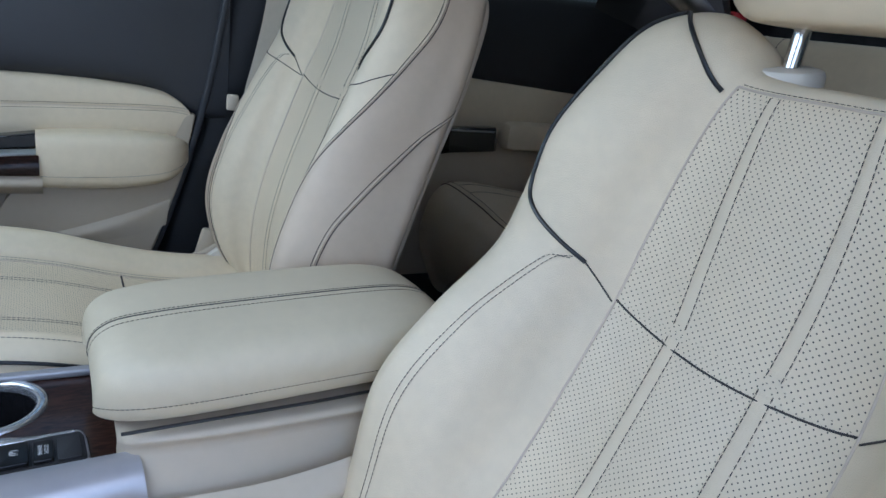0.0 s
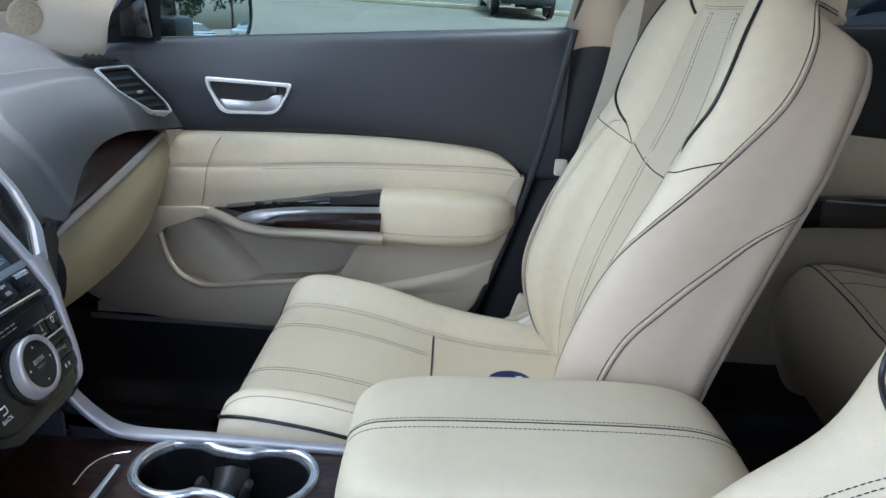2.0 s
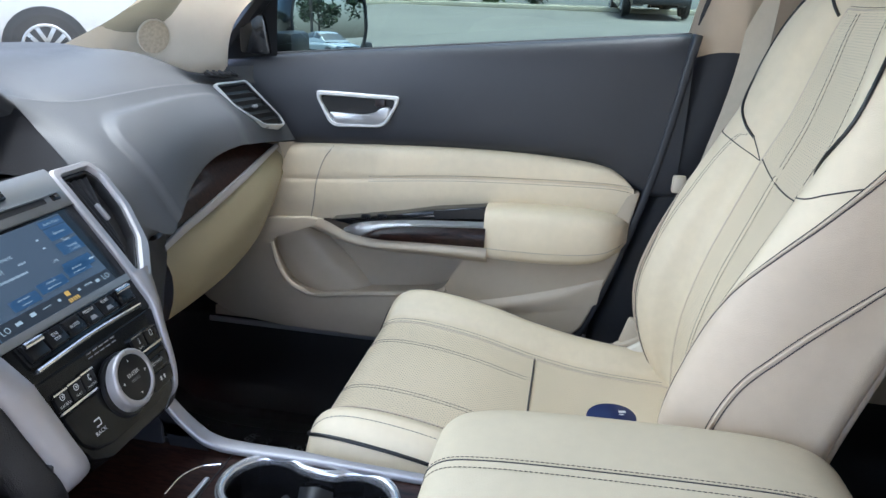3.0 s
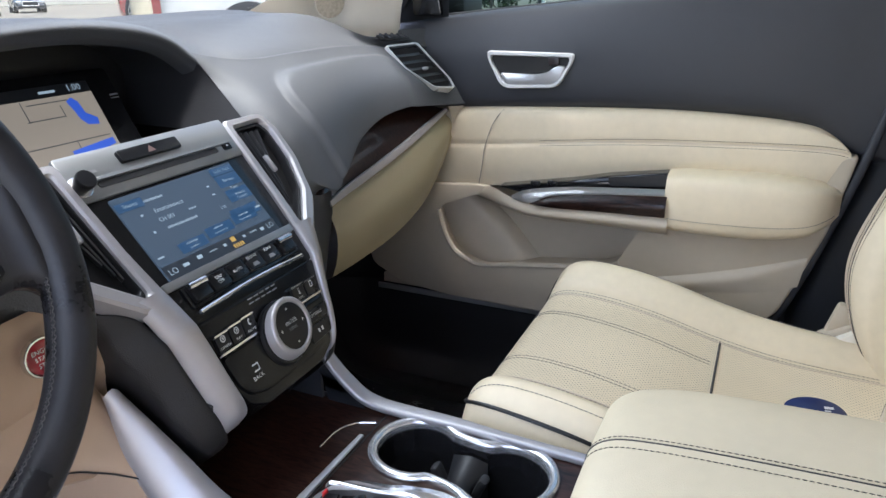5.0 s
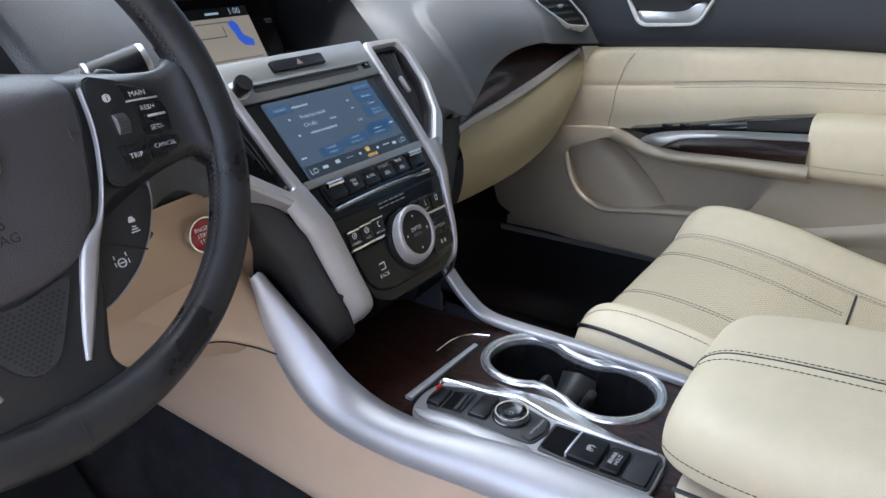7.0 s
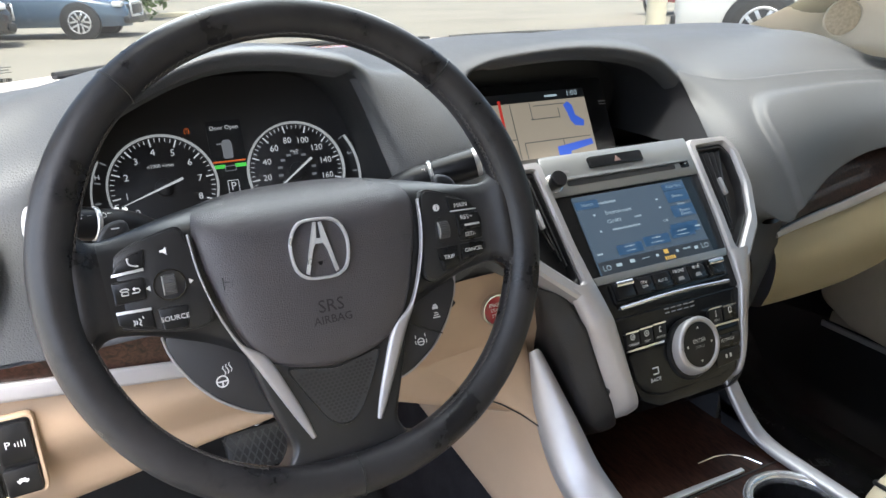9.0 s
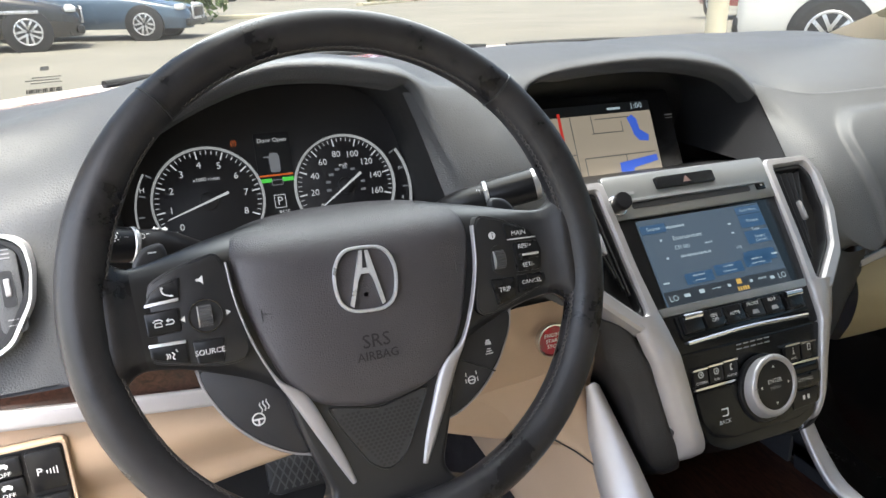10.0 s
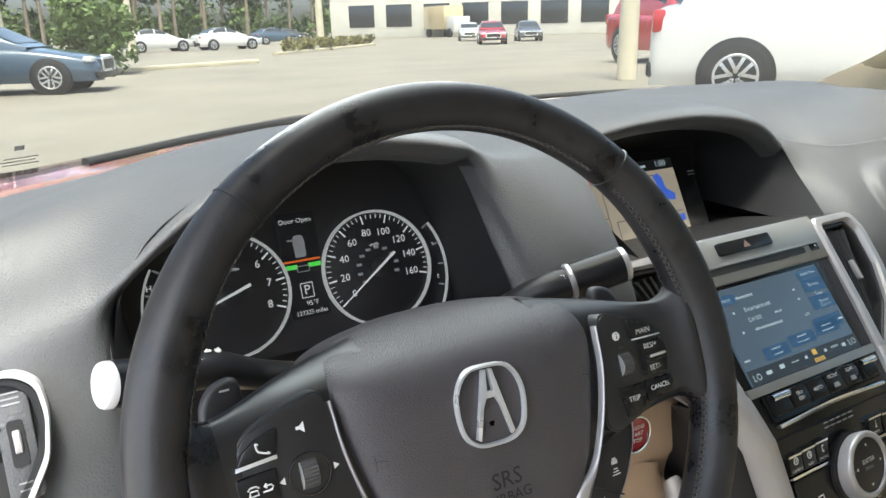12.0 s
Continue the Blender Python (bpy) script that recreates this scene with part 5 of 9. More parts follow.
                bars([(x, 0.0262, 0.0016, 0.0022)], m @ T(0, 0, 0.0061), WHITE, kb)
            elif w == "PHONE":
                bars([(x - 0.0010, 0.0264, 0.0012, 0.0048), (x + 0.0002, 0.0286, 0.0020, 0.0014), (x + 0.0002, 0.0242, 0.0020, 0.0014)], m @ T(0, 0, 0.0061), WHITE, kb)
            elif w == "INFO":
                bars([(x, 0.0252, 0.0011, 0.0034), (x, 0.0284, 0.0012, 0.0012), (x, 0.0232, 0.0028, 0.0008)], m @ T(0, 0, 0.0061), WHITE, kb)
            else:
                part("sign_frame", frame_plate(slab(0.0042, 0.0062, 0.0008), slab(0.0030, 0.0044, 0.0002), 0.0004, m @ T(x, 0.0262, 0.0060), 0.0001), WHITE, kb)
    for x0, x1 in ((-0.078, -0.030), (0.030, 0.078)):
        part("chrome_line", plate(slab(abs(x1 - x0), 0.0022, 0.0008), 0.0075, m @ T((x0 + x1) / 2, 0.0138), 0.0008), CHROME, ob, "bright line")
    part("lower_block", plate(rounded([(-0.078, 0.0122), (0.078, 0.0122), (0.072, -0.018), (0.062, -0.030), (0.040, -0.036), (-0.040, -0.036), (-0.062, -0.030), (-0.072, -0.018)], 0.006, 4), 0.006, m, 0.002), PANEL, ob, "black key block")
    write("BACK", 0.0056, m @ T(-0.048, -0.02, 0.0064), WHITE, ob)
    bars([(-0.047, -0.0085, 0.008, 0.0012), (-0.0435, -0.0115, 0.0012, 0.006), (-0.047, -0.0145, 0.007, 0.0012)], m @ T(0, 0, 0.006), WHITE, ob)
    part("settings_key", plate(rounded([(0.034, -0.009), (0.074, -0.009), (0.076, 0.003), (0.034, 0.003)], 0.002, 2), 0.0072, m, 0.001), BUTTON, ob)
    write("SETTINGS", 0.0045, m @ T(0.055, -0.003, 0.0076), WHITE, ob)
    part("day_key", plate(rounded([(0.036, -0.028), (0.069, -0.026), (0.073, -0.012), (0.036, -0.012)], 0.002, 2), 0.0072, m, 0.001), BUTTON, ob)
    bars([(0.05, -0.019, 0.003, 0.004), (0.056, -0.019, 0.003, 0.004)], m @ T(0, 0, 0.0073), WHITE, ob)
    d = part("controller_dial", disc(m @ T(0.002, 0.0), 0.0310, 0.011, 48, 0.003), BUTTON, ob, "knurled silver rotary controller")
    bm = bmesh.new()
    rows = [[], [], [], [], [], []]
    for i in range(120):
        a = 2 * math.pi * i / 120
        for row, (r, z) in zip(rows, ((0.0278, 0.010), (0.0278 - 0.0005 * (i % 2), 0.021), (0.0266, 0.0235), (0.0238, 0.0245), (0.0222, 0.0230), (0.0222, 0.017))):
            row.append(m @ Vector((0.002 + r * math.cos(a), r * math.sin(a), z)))
    part("dial_ring", sheet(rows, closed=True), SILVER, d, "knurled satin silver ring")
    part("dial_face", disc(m @ T(0.002, 0.0), 0.0222, 0.0225, 36, 0.001), BUTTON, d)
    write("ENTER", 0.0058, m @ T(0.002, 0.0035, 0.0229), WHITE, d)
    write("MENU", 0.0045, m @ T(0.002, -0.0025, 0.0229), GREYPRINT, d)
    for a in (0, 90, 180, 270):
        q = Matrix.Rotation(radians(a), 4, "Z")
        patch([((q @ Vector(p)).x + 0.002, (q @ Vector(p)).y) for p in ((0.0155, -0.0016, 0), (0.018, 0, 0), (0.0155, 0.0016, 0))], m, WHITE, d, "arrow", 0.0229)
        p = q @ Vector((0.0256, 0, 0))
        bars([(0.0, 0.0, 0.0045, 0.0008)], m @ T(0.002 + p.x, p.y, 0.0252) @ q, GREYPRINT, d)
    # vents and silver edging on both sides
    for sx in (-1, 1):
        def mir(pts):
            pts = [(x * sx, y) for x, y in pts]
            return pts if sx > 0 else pts[::-1]
        o = rounded(mir([(0.1035, 0.229), (0.166, 0.228), (0.176, 0.206), (0.172, 0.160), (0.153, 0.110), (0.118, 0.074), (0.0925, 0.082), (0.0985, 0.13)]), 0.007, 4)
        i_ = rounded(mir([(0.1135, 0.219), (0.158, 0.220), (0.1655, 0.206), (0.162, 0.165), (0.146, 0.124), (0.111, 0.088), (0.1065, 0.092), (0.109, 0.13)]), 0.004, 4)
        v = part("air_vent", plate(i_, 0.001, m @ T(0, 0, -0.012), 0), PIPE, ob, "black slatted centre air vent")
        part("vent_frame", frame_plate(o, i_, 0.007, m, 0.0025, base=-0.014), SILVER, v, "satin silver vent frame")
        part("vent_inner_frame", frame_plate(i_, [(a[0] * 0.92 + 0.132 * sx * 0.08, a[1] * 0.92 + 0.165 * 0.08) for a in i_], 0.001, m, 0.001, base=-0.012), DARK, v)
        for j in range(4):
            t = (j + 0.5) / 4
            a, b = Vector((0.116 + 0.036 * t, 0.212 - 0.002 * t, -0.002)), Vector((0.112 + 0.016 * t, 0.112 + 0.050 * t * t, -0.002))
            a.x, b.x = a.x * sx, b.x * sx
            part("slat", sweep([m @ a, m @ b], slab(0.0016, 0.009), up=tuple((m.to_3x3() @ Vector((0.4 * sx, 0, 1))))), DARK, v)
        part("vane_tab", box(0, 0, 0, 0.005, 0.022, 0.006, 0.002, turn=m @ T(0.128 * sx, 0.165, 0.004)), SILVER, v)
        # band from the vent down to the foot of the stack
        spec = [(0.088, 0.0935, 0.123, 0.0064, 0.0060), (0.072, 0.0910, 0.1185, 0.0064, 0.0035), (0.048, 0.0875, 0.1115, 0.0060, -0.003), (0.020, 0.0820, 0.1050, 0.0055, -0.006), (-0.011, 0.0765, 0.0985, 0.0050, -0.008), (-0.030, 0.0715, 0.0930, 0.0030, -0.012), (-0.040, 0.0690, 0.0900, -0.004, -0.020), (-0.044, 0.0690, 0.0890, -0.022, -0.034)]
        rows = [[], [], [], [], [], []]
        for y, a, b, za, zb in spec:
            for row, (x, z) in zip(rows, ((a, za - 0.012), (a, za - 0.001), (a + 0.0035, za + 0.0032), (a * 0.45 + b * 0.55, za * 0.5 + zb * 0.5 + 0.0036), (b - 0.001, zb + 0.001), (b, zb - 0.010))):
                row.append(m @ V(x * sx, y, z))
        part("silver_band", sheet([curve(row, 40) for row in rows], flip=sx < 0), SILVER, ob, "satin silver edging", angle=24)
        pads = [(0.104, 0.149, 0.140, -0.016, -0.030), (0.085, 0.126, 0.140, -0.006, -0.040), (0.058, 0.113, 0.136, -0.010, -0.050), (0.020, 0.104, 0.124, -0.012, -0.050), (-0.014, 0.097, 0.117, -0.012, -0.050), (-0.030, 0.091, 0.112, -0.014, -0.048), (-0.042, 0.087, 0.106, -0.019, -0.048), (-0.050, 0.083, 0.097, -0.028, -0.050), (-0.053, 0.080, 0.086, -0.044, -0.056)]
        rows = [[], [], [], [], []]
        for y, a, b, za, zb in pads:
            for row, (x, z) in zip(rows, ((a - 0.002, za - 0.004), (a + 0.004, za - 0.001), (a * 0.4 + b * 0.6 + 0.007, za * 0.55 + zb * 0.45), (b, zb), (b - 0.012, zb - 0.05))):
                row.append(m @ V(x * sx, y, z))
        part("knee_pad", sheet(loft(rows, 36, 20), flip=sx < 0), KNEE, ob, "charcoal grained side pad")
    # the lower half stands steeper than the screen
    bpy.context.view_layer.update()
    for c in ob.children_recursive:
        if c.type == "MESH":
            to = m.inverted() @ c.matrix_world
            back = to.inverted()
            for w in c.data.vertices:
                q = to @ w.co
                if q.y < 0.048:
                    w.co = back @ (q - Vector((0, 0, 0.38 * (0.048 - q.y))))
    family = [ob] + list(ob.children_recursive)
    for n, line in enumerate(WRITING):
        at = m.inverted() @ line[2]
        y = at.translation.y
        if line[4] in family and y < 0.048:
            at = Matrix.Translation((at.translation.x, y, at.translation.z - 0.38 * (0.048 - y))) @ Matrix.Rotation(math.atan(0.38), 4, "X") @ at.to_3x3().to_4x4()
            WRITING[n] = (line[0], line[1], m @ at) + line[3:]
    part("underside", box(0, 0.06, 0.735, 0.2, 0.1, 0.02, 0.01), DARK, ob)


centre_stack()

CZ = 0.622


def console():
    ob = thing("centre_console", (0, -0.25, 0.30), "beige centre console with wood top, silver rails and armrest box", "centre console")
    # cup holder outline: two round wells joined
    def wells(grow):
        a, b, r1, r2 = (0.056, -0.110), (0.052, -0.208), 0.043 + grow, 0.046 + grow
        pts = []
        for i in range(25):
            t = radians(-38 + 256 * i / 24)
            pts.append((a[0] + r1 * math.cos(t), a[1] + r1 * math.sin(t)))
        pts.append((0.0205 - grow * 0.7, -0.158))
        for i in range(25):
            t = radians(142 + 256 * i / 24)
            pts.append((b[0] + r2 * math.cos(t), b[1] + r2 * math.sin(t)))
        pts.append((0.0875 + grow * 0.7, -0.158))
        return [tuple(p)[:2] for p in curve([V(x, y, 0) for x, y in pts], 72, True)]
    inner, outer = wells(0.0), wells(0.0065)
    m0 = Matrix.Translation((0, 0, CZ))
    # wooden top with the hole of the cup holder and a frame to the console's edge
    edge = []
    for x, y in outer:
        d = V(x - 0.054, y + 0.155, 0)
        k = 1e9
        for lim, c, o in ((0.102, d.x, 0.054), (-0.095, d.x, 0.054)):
            if abs(c) > 1e-6 and (lim - o) / c > 0:
                k = min(k, (lim - o) / c)
        for lim, c, o in ((0.10, d.y, -0.155), (-0.335, d.y, -0.155)):
            if abs(c) > 1e-6 and (lim - o) / c > 0:
                k = min(k, (lim - o) / c)
        edge.append((0.054 + d.x * k, -0.155 + d.y * k))
    for c in ((0.102, 0.10), (0.102, -0.335), (-0.095, 0.10), (-0.095, -0.335)):
        edge[min(range(len(edge)), key=lambda i: (edge[i][0] - c[0]) ** 2 + (edge[i][1] - c[1]) ** 2)] = c
    bm = bmesh.new()
    ro = [bm.verts.new((x, y, CZ)) for x, y in edge]
    ri = [bm.verts.new((x, y, CZ)) for x, y in outer]
    n = len(edge)
    for i in range(n):
        bm.faces.new((ro[i], ro[(i + 1) % n], ri[(i + 1) % n], ri[i]))
    bmesh.ops.recalc_face_normals(bm, faces=bm.faces[:])
    part("wood_top", bm, WOOD, ob, "glossy dark brown wood panel", smooth=False)
    part("tray_floor", box(0.003, 0.19, CZ - 0.004, 0.19, 0.2, 0.006), WOOD, ob, "glossy dark wood tray floor")
    part("tray_back", box(0.003, 0.26, CZ + 0.06, 0.22, 0.01, 0.14), DARK, ob)
    part("tray_side", sheet(loft([[V(0.098, 0.03, 0.622), V(0.098, 0.04, 0.66), V(0.097, 0.06, 0.70), V(0.097, 0.07, 0.73)], [V(0.098, -0.02, 0.622), V(0.098, 0.0, 0.655), V(0.097, 0.03, 0.69), V(0.097, 0.045, 0.72)]], 8, 4) + [[V(0.1, 0.26, 0.62 + 0.016 * i) for i in range(8)]][:0], 0.004), DOORTOP, ob)
    part("tray_wall", box(0.101, 0.15, 0.675, 0.005, 0.22, 0.12), DOORTOP, ob)
    part("tray_wall", box(-0.112, 0.16, 0.675, 0.005, 0.2, 0.13), DOORTOP, ob)
    # cup holder
    cup = part("cup_holder", sheet([[V(x, y, z) for x, y in wells(g)] for g, z in ((0.0, CZ + 0.001), (-0.0015, CZ - 0.03), (-0.006, CZ - 0.075))], closed=True), GLOSS, ob, "deep black double cup holder")
    bm = bmesh.new()
    bm.faces.new([bm.verts.new((x, y, CZ - 0.075)) for x, y in wells(-0.006)])
    part("bottom", bm, RUBBER, cup)
    rows = []
    for g, z in ((0.0105, 0.0), (0.0098, 0.0032), (0.0070, 0.0050), (0.0030, 0.0048), (0.0004, 0.0030), (-0.0008, 0.0005), (-0.0008, -0.006)):
        rows.append([V(x, y, CZ + z + 0.0015 * math.sin((y + 0.15) * 30)) for x, y in wells(g)])
    part("rim", sheet(rows, closed=True), RIM_METAL, cup, "wavy bright metal rim")
    for y, s in ((-0.147, 1), (-0.170, -1)):
        part("gripper", box(0.056, y + 0.009 * s, CZ - 0.032, 0.016, 0.010, 0.040, 0.004, turn=Matrix.Rotation(radians(-24 * s), 4, "X")), RUBBER, cup)
    sad = [[V(0.084 - 0.070 * i / 8, -0.159 + 0.014 * j + 0.006 * j * abs(i - 4) / 4, CZ - 0.014 - 0.010 * math.sin(math.pi * i / 8) - (0.055 if abs(j) > 1 else 0.004 if j else 0)) for i in range(9)] for j in (-2, -1, 0, 1, 2)]
    part("saddle", sheet([[V(p.x, p.y if abs(n - 2) < 2 else sad[1 if n < 2 else 3][i].y, p.z) for i, p in enumerate(r)] for n, r in enumerate(sad)]), DARK, cup, "black saddle between the wells")
    # bright strip and fine arc on the lid in front
    part("bright_strip", sweep([V(0.050, -0.0445, CZ + 0.002), V(-0.012, -0.0435, CZ + 0.002), V(-0.074, -0.0435, CZ + 0.002)], slab(0.007, 0.004, 0.001), scale=lambda s: 0.75 + 0.45 * s), CHROME_SOFT, ob, "thin bright strip")
    part("lid_gap", sweep([V(0.10, -0.0500, CZ + 0.0004), V(-0.10, -0.0490, CZ + 0.0004)], slab(0.0015, 0.0012)), PIPE, ob)
    part("fine_arc", tube(curve([V(0.078, -0.046, CZ + 0.001), V(0.068, -0.026, CZ + 0.001), V(0.047, -0.014, CZ + 0.001), V(0.016, -0.013, CZ + 0.001)], 18), 0.001, 6), CHROME, ob)
    # gear selector plaque
    m = Matrix.Translation((0, 0, CZ))

    def smooth(pts, n):
        return [tuple(p)[:2] for p in curve([V(x, y, 0) for x, y in pts], n, True)]
    right = [(-0.0370, -0.0615), (-0.0225, -0.0745), (-0.0185, -0.099), (-0.0170, -0.130), (-0.0235, -0.159), (-0.0300, -0.187), (-0.0275, -0.222), (-0.0245, -0.255), (-0.0215, -0.282)]
    sur = right + [(-0.0290, -0.294), (-0.0740, -0.2965), (-0.0960, -0.292), (-0.0985, -0.245), (-0.1005, -0.200), (-0.1045, -0.150), (-0.1065, -0.108), (-0.1035, -0.078), (-0.0880, -0.0605), (-0.0600, -0.0545)]
    gs = part("gear_selector", plate(smooth(sur, 90)[::-1], 0.0065, m, 0.0022, seg=3), SILVER, ob, "push-button gear selector with silver surround")
    crest = [(-0.0400, -0.0590), (-0.0330, -0.0640), (-0.0290, -0.105), (-0.0200, -0.136), (-0.0235, -0.162), (-0.0290, -0.185), (-0.0300, -0.213), (-0.0295, -0.245), (-0.0270, -0.285)]
    foot = [(-0.0300, -0.0600), (-0.0180, -0.0750), (-0.0090, -0.110), (-0.0010, -0.139), (0.0020, -0.167), (-0.0050, -0.196), (-0.0110, -0.220), (-0.0160, -0.245), (-0.0200, -0.285)]
    part("bright_slope", sheet([curve([m @ V(x - 0.0015, y, 0.0060) for x, y in crest], 50), curve([m @ V(x, y, 0.0098) for x, y in crest], 50), curve([m @ V(x + 0.0015, y, 0.0092) for x, y in crest], 50), curve([m @ V(0.4 * x + 0.6 * u, 0.4 * y + 0.6 * v, 0.0046) for (x, y), (u, v) in zip(crest, foot)], 50), curve([m @ V(x, y, 0.0030) for x, y in foot], 50), curve([m @ V(x, y, -0.001) for x, y in foot], 50)], flip=True), RIM_METAL, gs, "bright metal slope down to the cup holder", angle=30)
    pan = [(-0.0825, -0.0735), (-0.0670, -0.0630), (-0.0440, -0.0635), (-0.0330, -0.0900), (-0.0255, -0.128), (-0.0305, -0.163), (-0.0350, -0.1855), (-0.0520, -0.1915), (-0.0745, -0.1865), (-0.0775, -0.150), (-0.0775, -0.118), (-0.0830, -0.090)]
    part("selector_face", plate(rounded(pan[::-1], 0.006, 4), 0.0080, m, 0.0010), POD, gs, "dark grey key panel")
    pan = [(-0.0780, -0.1925), (-0.0350, -0.1895), (-0.0320, -0.225), (-0.0285, -0.262), (-0.0265, -0.289), (-0.0345, -0.2932), (-0.0745, -0.2945), (-0.0775, -0.240)]
    part("selector_face", plate(rounded(pan[::-1], 0.004, 3), 0.0078, m, 0.0010), POD, gs, "dark grey key panel")

    def pad(name, pts, z, material, label="", r=0.003, bevel=0.0018):
        c = (sum(p[0] for p in pts) / len(pts), sum(p[1] for p in pts) / len(pts))
        k = part(name, plate(rounded(pts[::-1], r, 4), z, m, bevel, seg=3), material, gs, label)
        part("key_gap", plate(rounded([(c[0] + (x - c[0]) * 1.05, c[1] + (y - c[1]) * 1.06) for x, y in pts][::-1], r, 4), 0.0083, m, 0), PIPE, k)
        return k, c
    k, c = pad("park_key", [(-0.0760, -0.0675), (-0.0500, -0.0675), (-0.0465, -0.0800), (-0.0765, -0.0840)], 0.0112, BUTTON, "black key")
    part("red_mark", plate(slab(0.0075, 0.0026, 0.0008), 0.0128, m @ T(-0.0515, -0.0660), 0.0006), REDMARK, gs, "small red light")
    part("reverse_key", sheet([[m @ V(-0.0750, -0.0862, 0.0084), m @ V(-0.0462, -0.0822, 0.0084)], [m @ V(-0.0735, -0.0960, 0.0092), m @ V(-0.0430, -0.0925, 0.0092)], [m @ V(-0.0718, -0.1060, 0.0116), m @ V(-0.0392, -0.1030, 0.0116)], [m @ V(-0.0716, -0.1070, 0.0080), m @ V(-0.0388, -0.1040, 0.0080)]]), GLOSS, gs, "sloping gloss black key")
    k, c = pad("neutral_key", [(-0.0705, -0.1130), (-0.0360, -0.1100), (-0.0310, -0.1265), (-0.0400, -0.1295), (-0.0480, -0.1285), (-0.0600, -0.1325), (-0.0685, -0.1320)], 0.0108, BUTTON, "black key")
    part("drive_ring", frame_plate(ring(44, 0.0168), ring(44, 0.0142), 0.0150, m @ T(-0.0495, -0.1505), 0.002), CHROME, gs, "bright ring")
    part("ring_foot", disc(m @ T(-0.0495, -0.1505), 0.0188, 0.0100, 44, 0.0015), GLOSS, gs)
    k = part("drive_key", disc(m @ T(-0.0495, -0.1505), 0.0142, 0.0135, 36, 0.002, dome=-0.002), GLOSS, gs, "hollow round key")
    write("D", 0.0075, m @ T(-0.0495, -0.1505, 0.0121), GREYPRINT, k)
    k, c = pad("mode_key", [(-0.0700, -0.1720), (-0.0540, -0.1765), (-0.0405, -0.1755), (-0.0370, -0.1850), (-0.0540, -0.1895), (-0.0730, -0.1835)], 0.0100, POD, "grey mode key")
    bars([(-0.064 + 0.0028 * i, -0.1792 - 0.0010 * (i > 3), 0.0018, 0.0024) for i in range(9)], m @ T(0, 0, 0.0100), GREYPRINT, k)
    # no hollow here: a flat plate whose colour gives the well its shade
    part("well", plate(rounded([(-0.0730, -0.1940), (-0.0755, -0.2180), (-0.0380, -0.2175), (-0.0385, -0.1930)], 0.003, 3), 0.0084, m, 0), WELL_SHADE, gs, "finger well with its shade as a flat black patch")
    k, c = pad("brake_key", [(-0.0750, -0.2200), (-0.0395, -0.2195), (-0.0390, -0.2465), (-0.0735, -0.2470)], 0.0128, BUTTON, "black parking brake key", 0.002, 0.0015)
    part("key_edge", plate(slab(0.0345, 0.0016, 0.0005), 0.0136, m @ T(-0.0570, -0.2192), 0.0005), CHROME_SOFT, k, "bright key edge")
    write("(P)", 0.0080, m @ T(-0.0560, -0.2345, 0.0131), WHITE, k)
    k, c = pad("hold_key", [(-0.0735, -0.2500), (-0.0400, -0.2500), (-0.0390, -0.2665), (-0.0725, -0.2670)], 0.0120, BUTTON, "black hold key", 0.003, 0.0018)
    write("BRAKE\nHOLD", 0.0052, m @ T(-0.0565, -0.2585, 0.0123), WHITE, k)
    pad("blank_key", [(-0.0725, -0.2700), (-0.0375, -0.2700), (-0.0345, -0.2895), (-0.0720, -0.2910)], 0.0100, POD, "blank dark grey cover", 0.003, 0.001)
    leaf = [(-0.0885, -0.0625), (-0.0835, -0.0800), (-0.0795, -0.118), (-0.0785, -0.156), (-0.0805, -0.188), (-0.0900, -0.184), (-0.0985, -0.150), (-0.1000, -0.110), (-0.0985, -0.0780)]
    part("silver_leaf", plate(smooth(leaf, 44)[::-1], 0.0092, m, 0.002, dome=0.005), SILVER, gs, "smooth satin silver leaf beside the keys")
    # silver rails
    path = curve([V(0.098, 0.07, 0.745), V(0.0975, 0.034, 0.692), V(0.099, 0.0, 0.652), V(0.102, -0.036, 0.631), V(0.106, -0.128, 0.627), V(0.103, -0.2, 0.627), V(0.100, -0.33, 0.627)], 40)
    part("silver_rail", sweep(path, slab(0.016, 0.010, 0.004, 4), up=(-0.1, -0.5, 1), scale=lambda s: (0.7 + 0.5 * math.sin(math.pi * min(1, s * 1.2)), 1)), SILVER, ob, "satin silver rail")
    inn = [V(-0.137, 0.078, 0.760), V(-0.124, 0.032, 0.705), V(-0.114, -0.012, 0.656), V(-0.106, -0.076, 0.634), V(-0.088, -0.188, 0.634), V(-0.084, -0.33, 0.636)]
    out = [V(-0.145, 0.088, 0.750), V(-0.149, 0.066, 0.685), V(-0.149, 0.016, 0.628), V(-0.146, -0.065, 0.612), V(-0.134, -0.180, 0.610), V(-0.125, -0.34, 0.610)]
    wing = []
    for p, q, f, g, lift in zip(inn, out, (0.36, 0.36, 0.34, 0.26, 0.14, 0.10), (0.97, 0.96, 0.90, 0.70, 0.58, 0.56), (0.001, 0.002, 0.003, 0.003, 0.002, 0.001)):
        c1, c2 = p.lerp(q, f) + V(-0.002, -0.003, 0.006 + lift), p.lerp(q, g) + V(-0.003, -0.003, 0.003 + lift * 2.5)
        wing.append([p + V(0.004, 0.006, -0.012), p, c1, c1.lerp(c2, 0.5) + V(-0.001, -0.001, 0.0012), c2, q, q + V(0.006, 0.008, -0.008)])
    part("silver_wing", sheet([curve([w[i] for w in wing], 44) for i in range(7)], flip=True), SILVER, ob, "broad satin silver wing with two creases", angle=16)
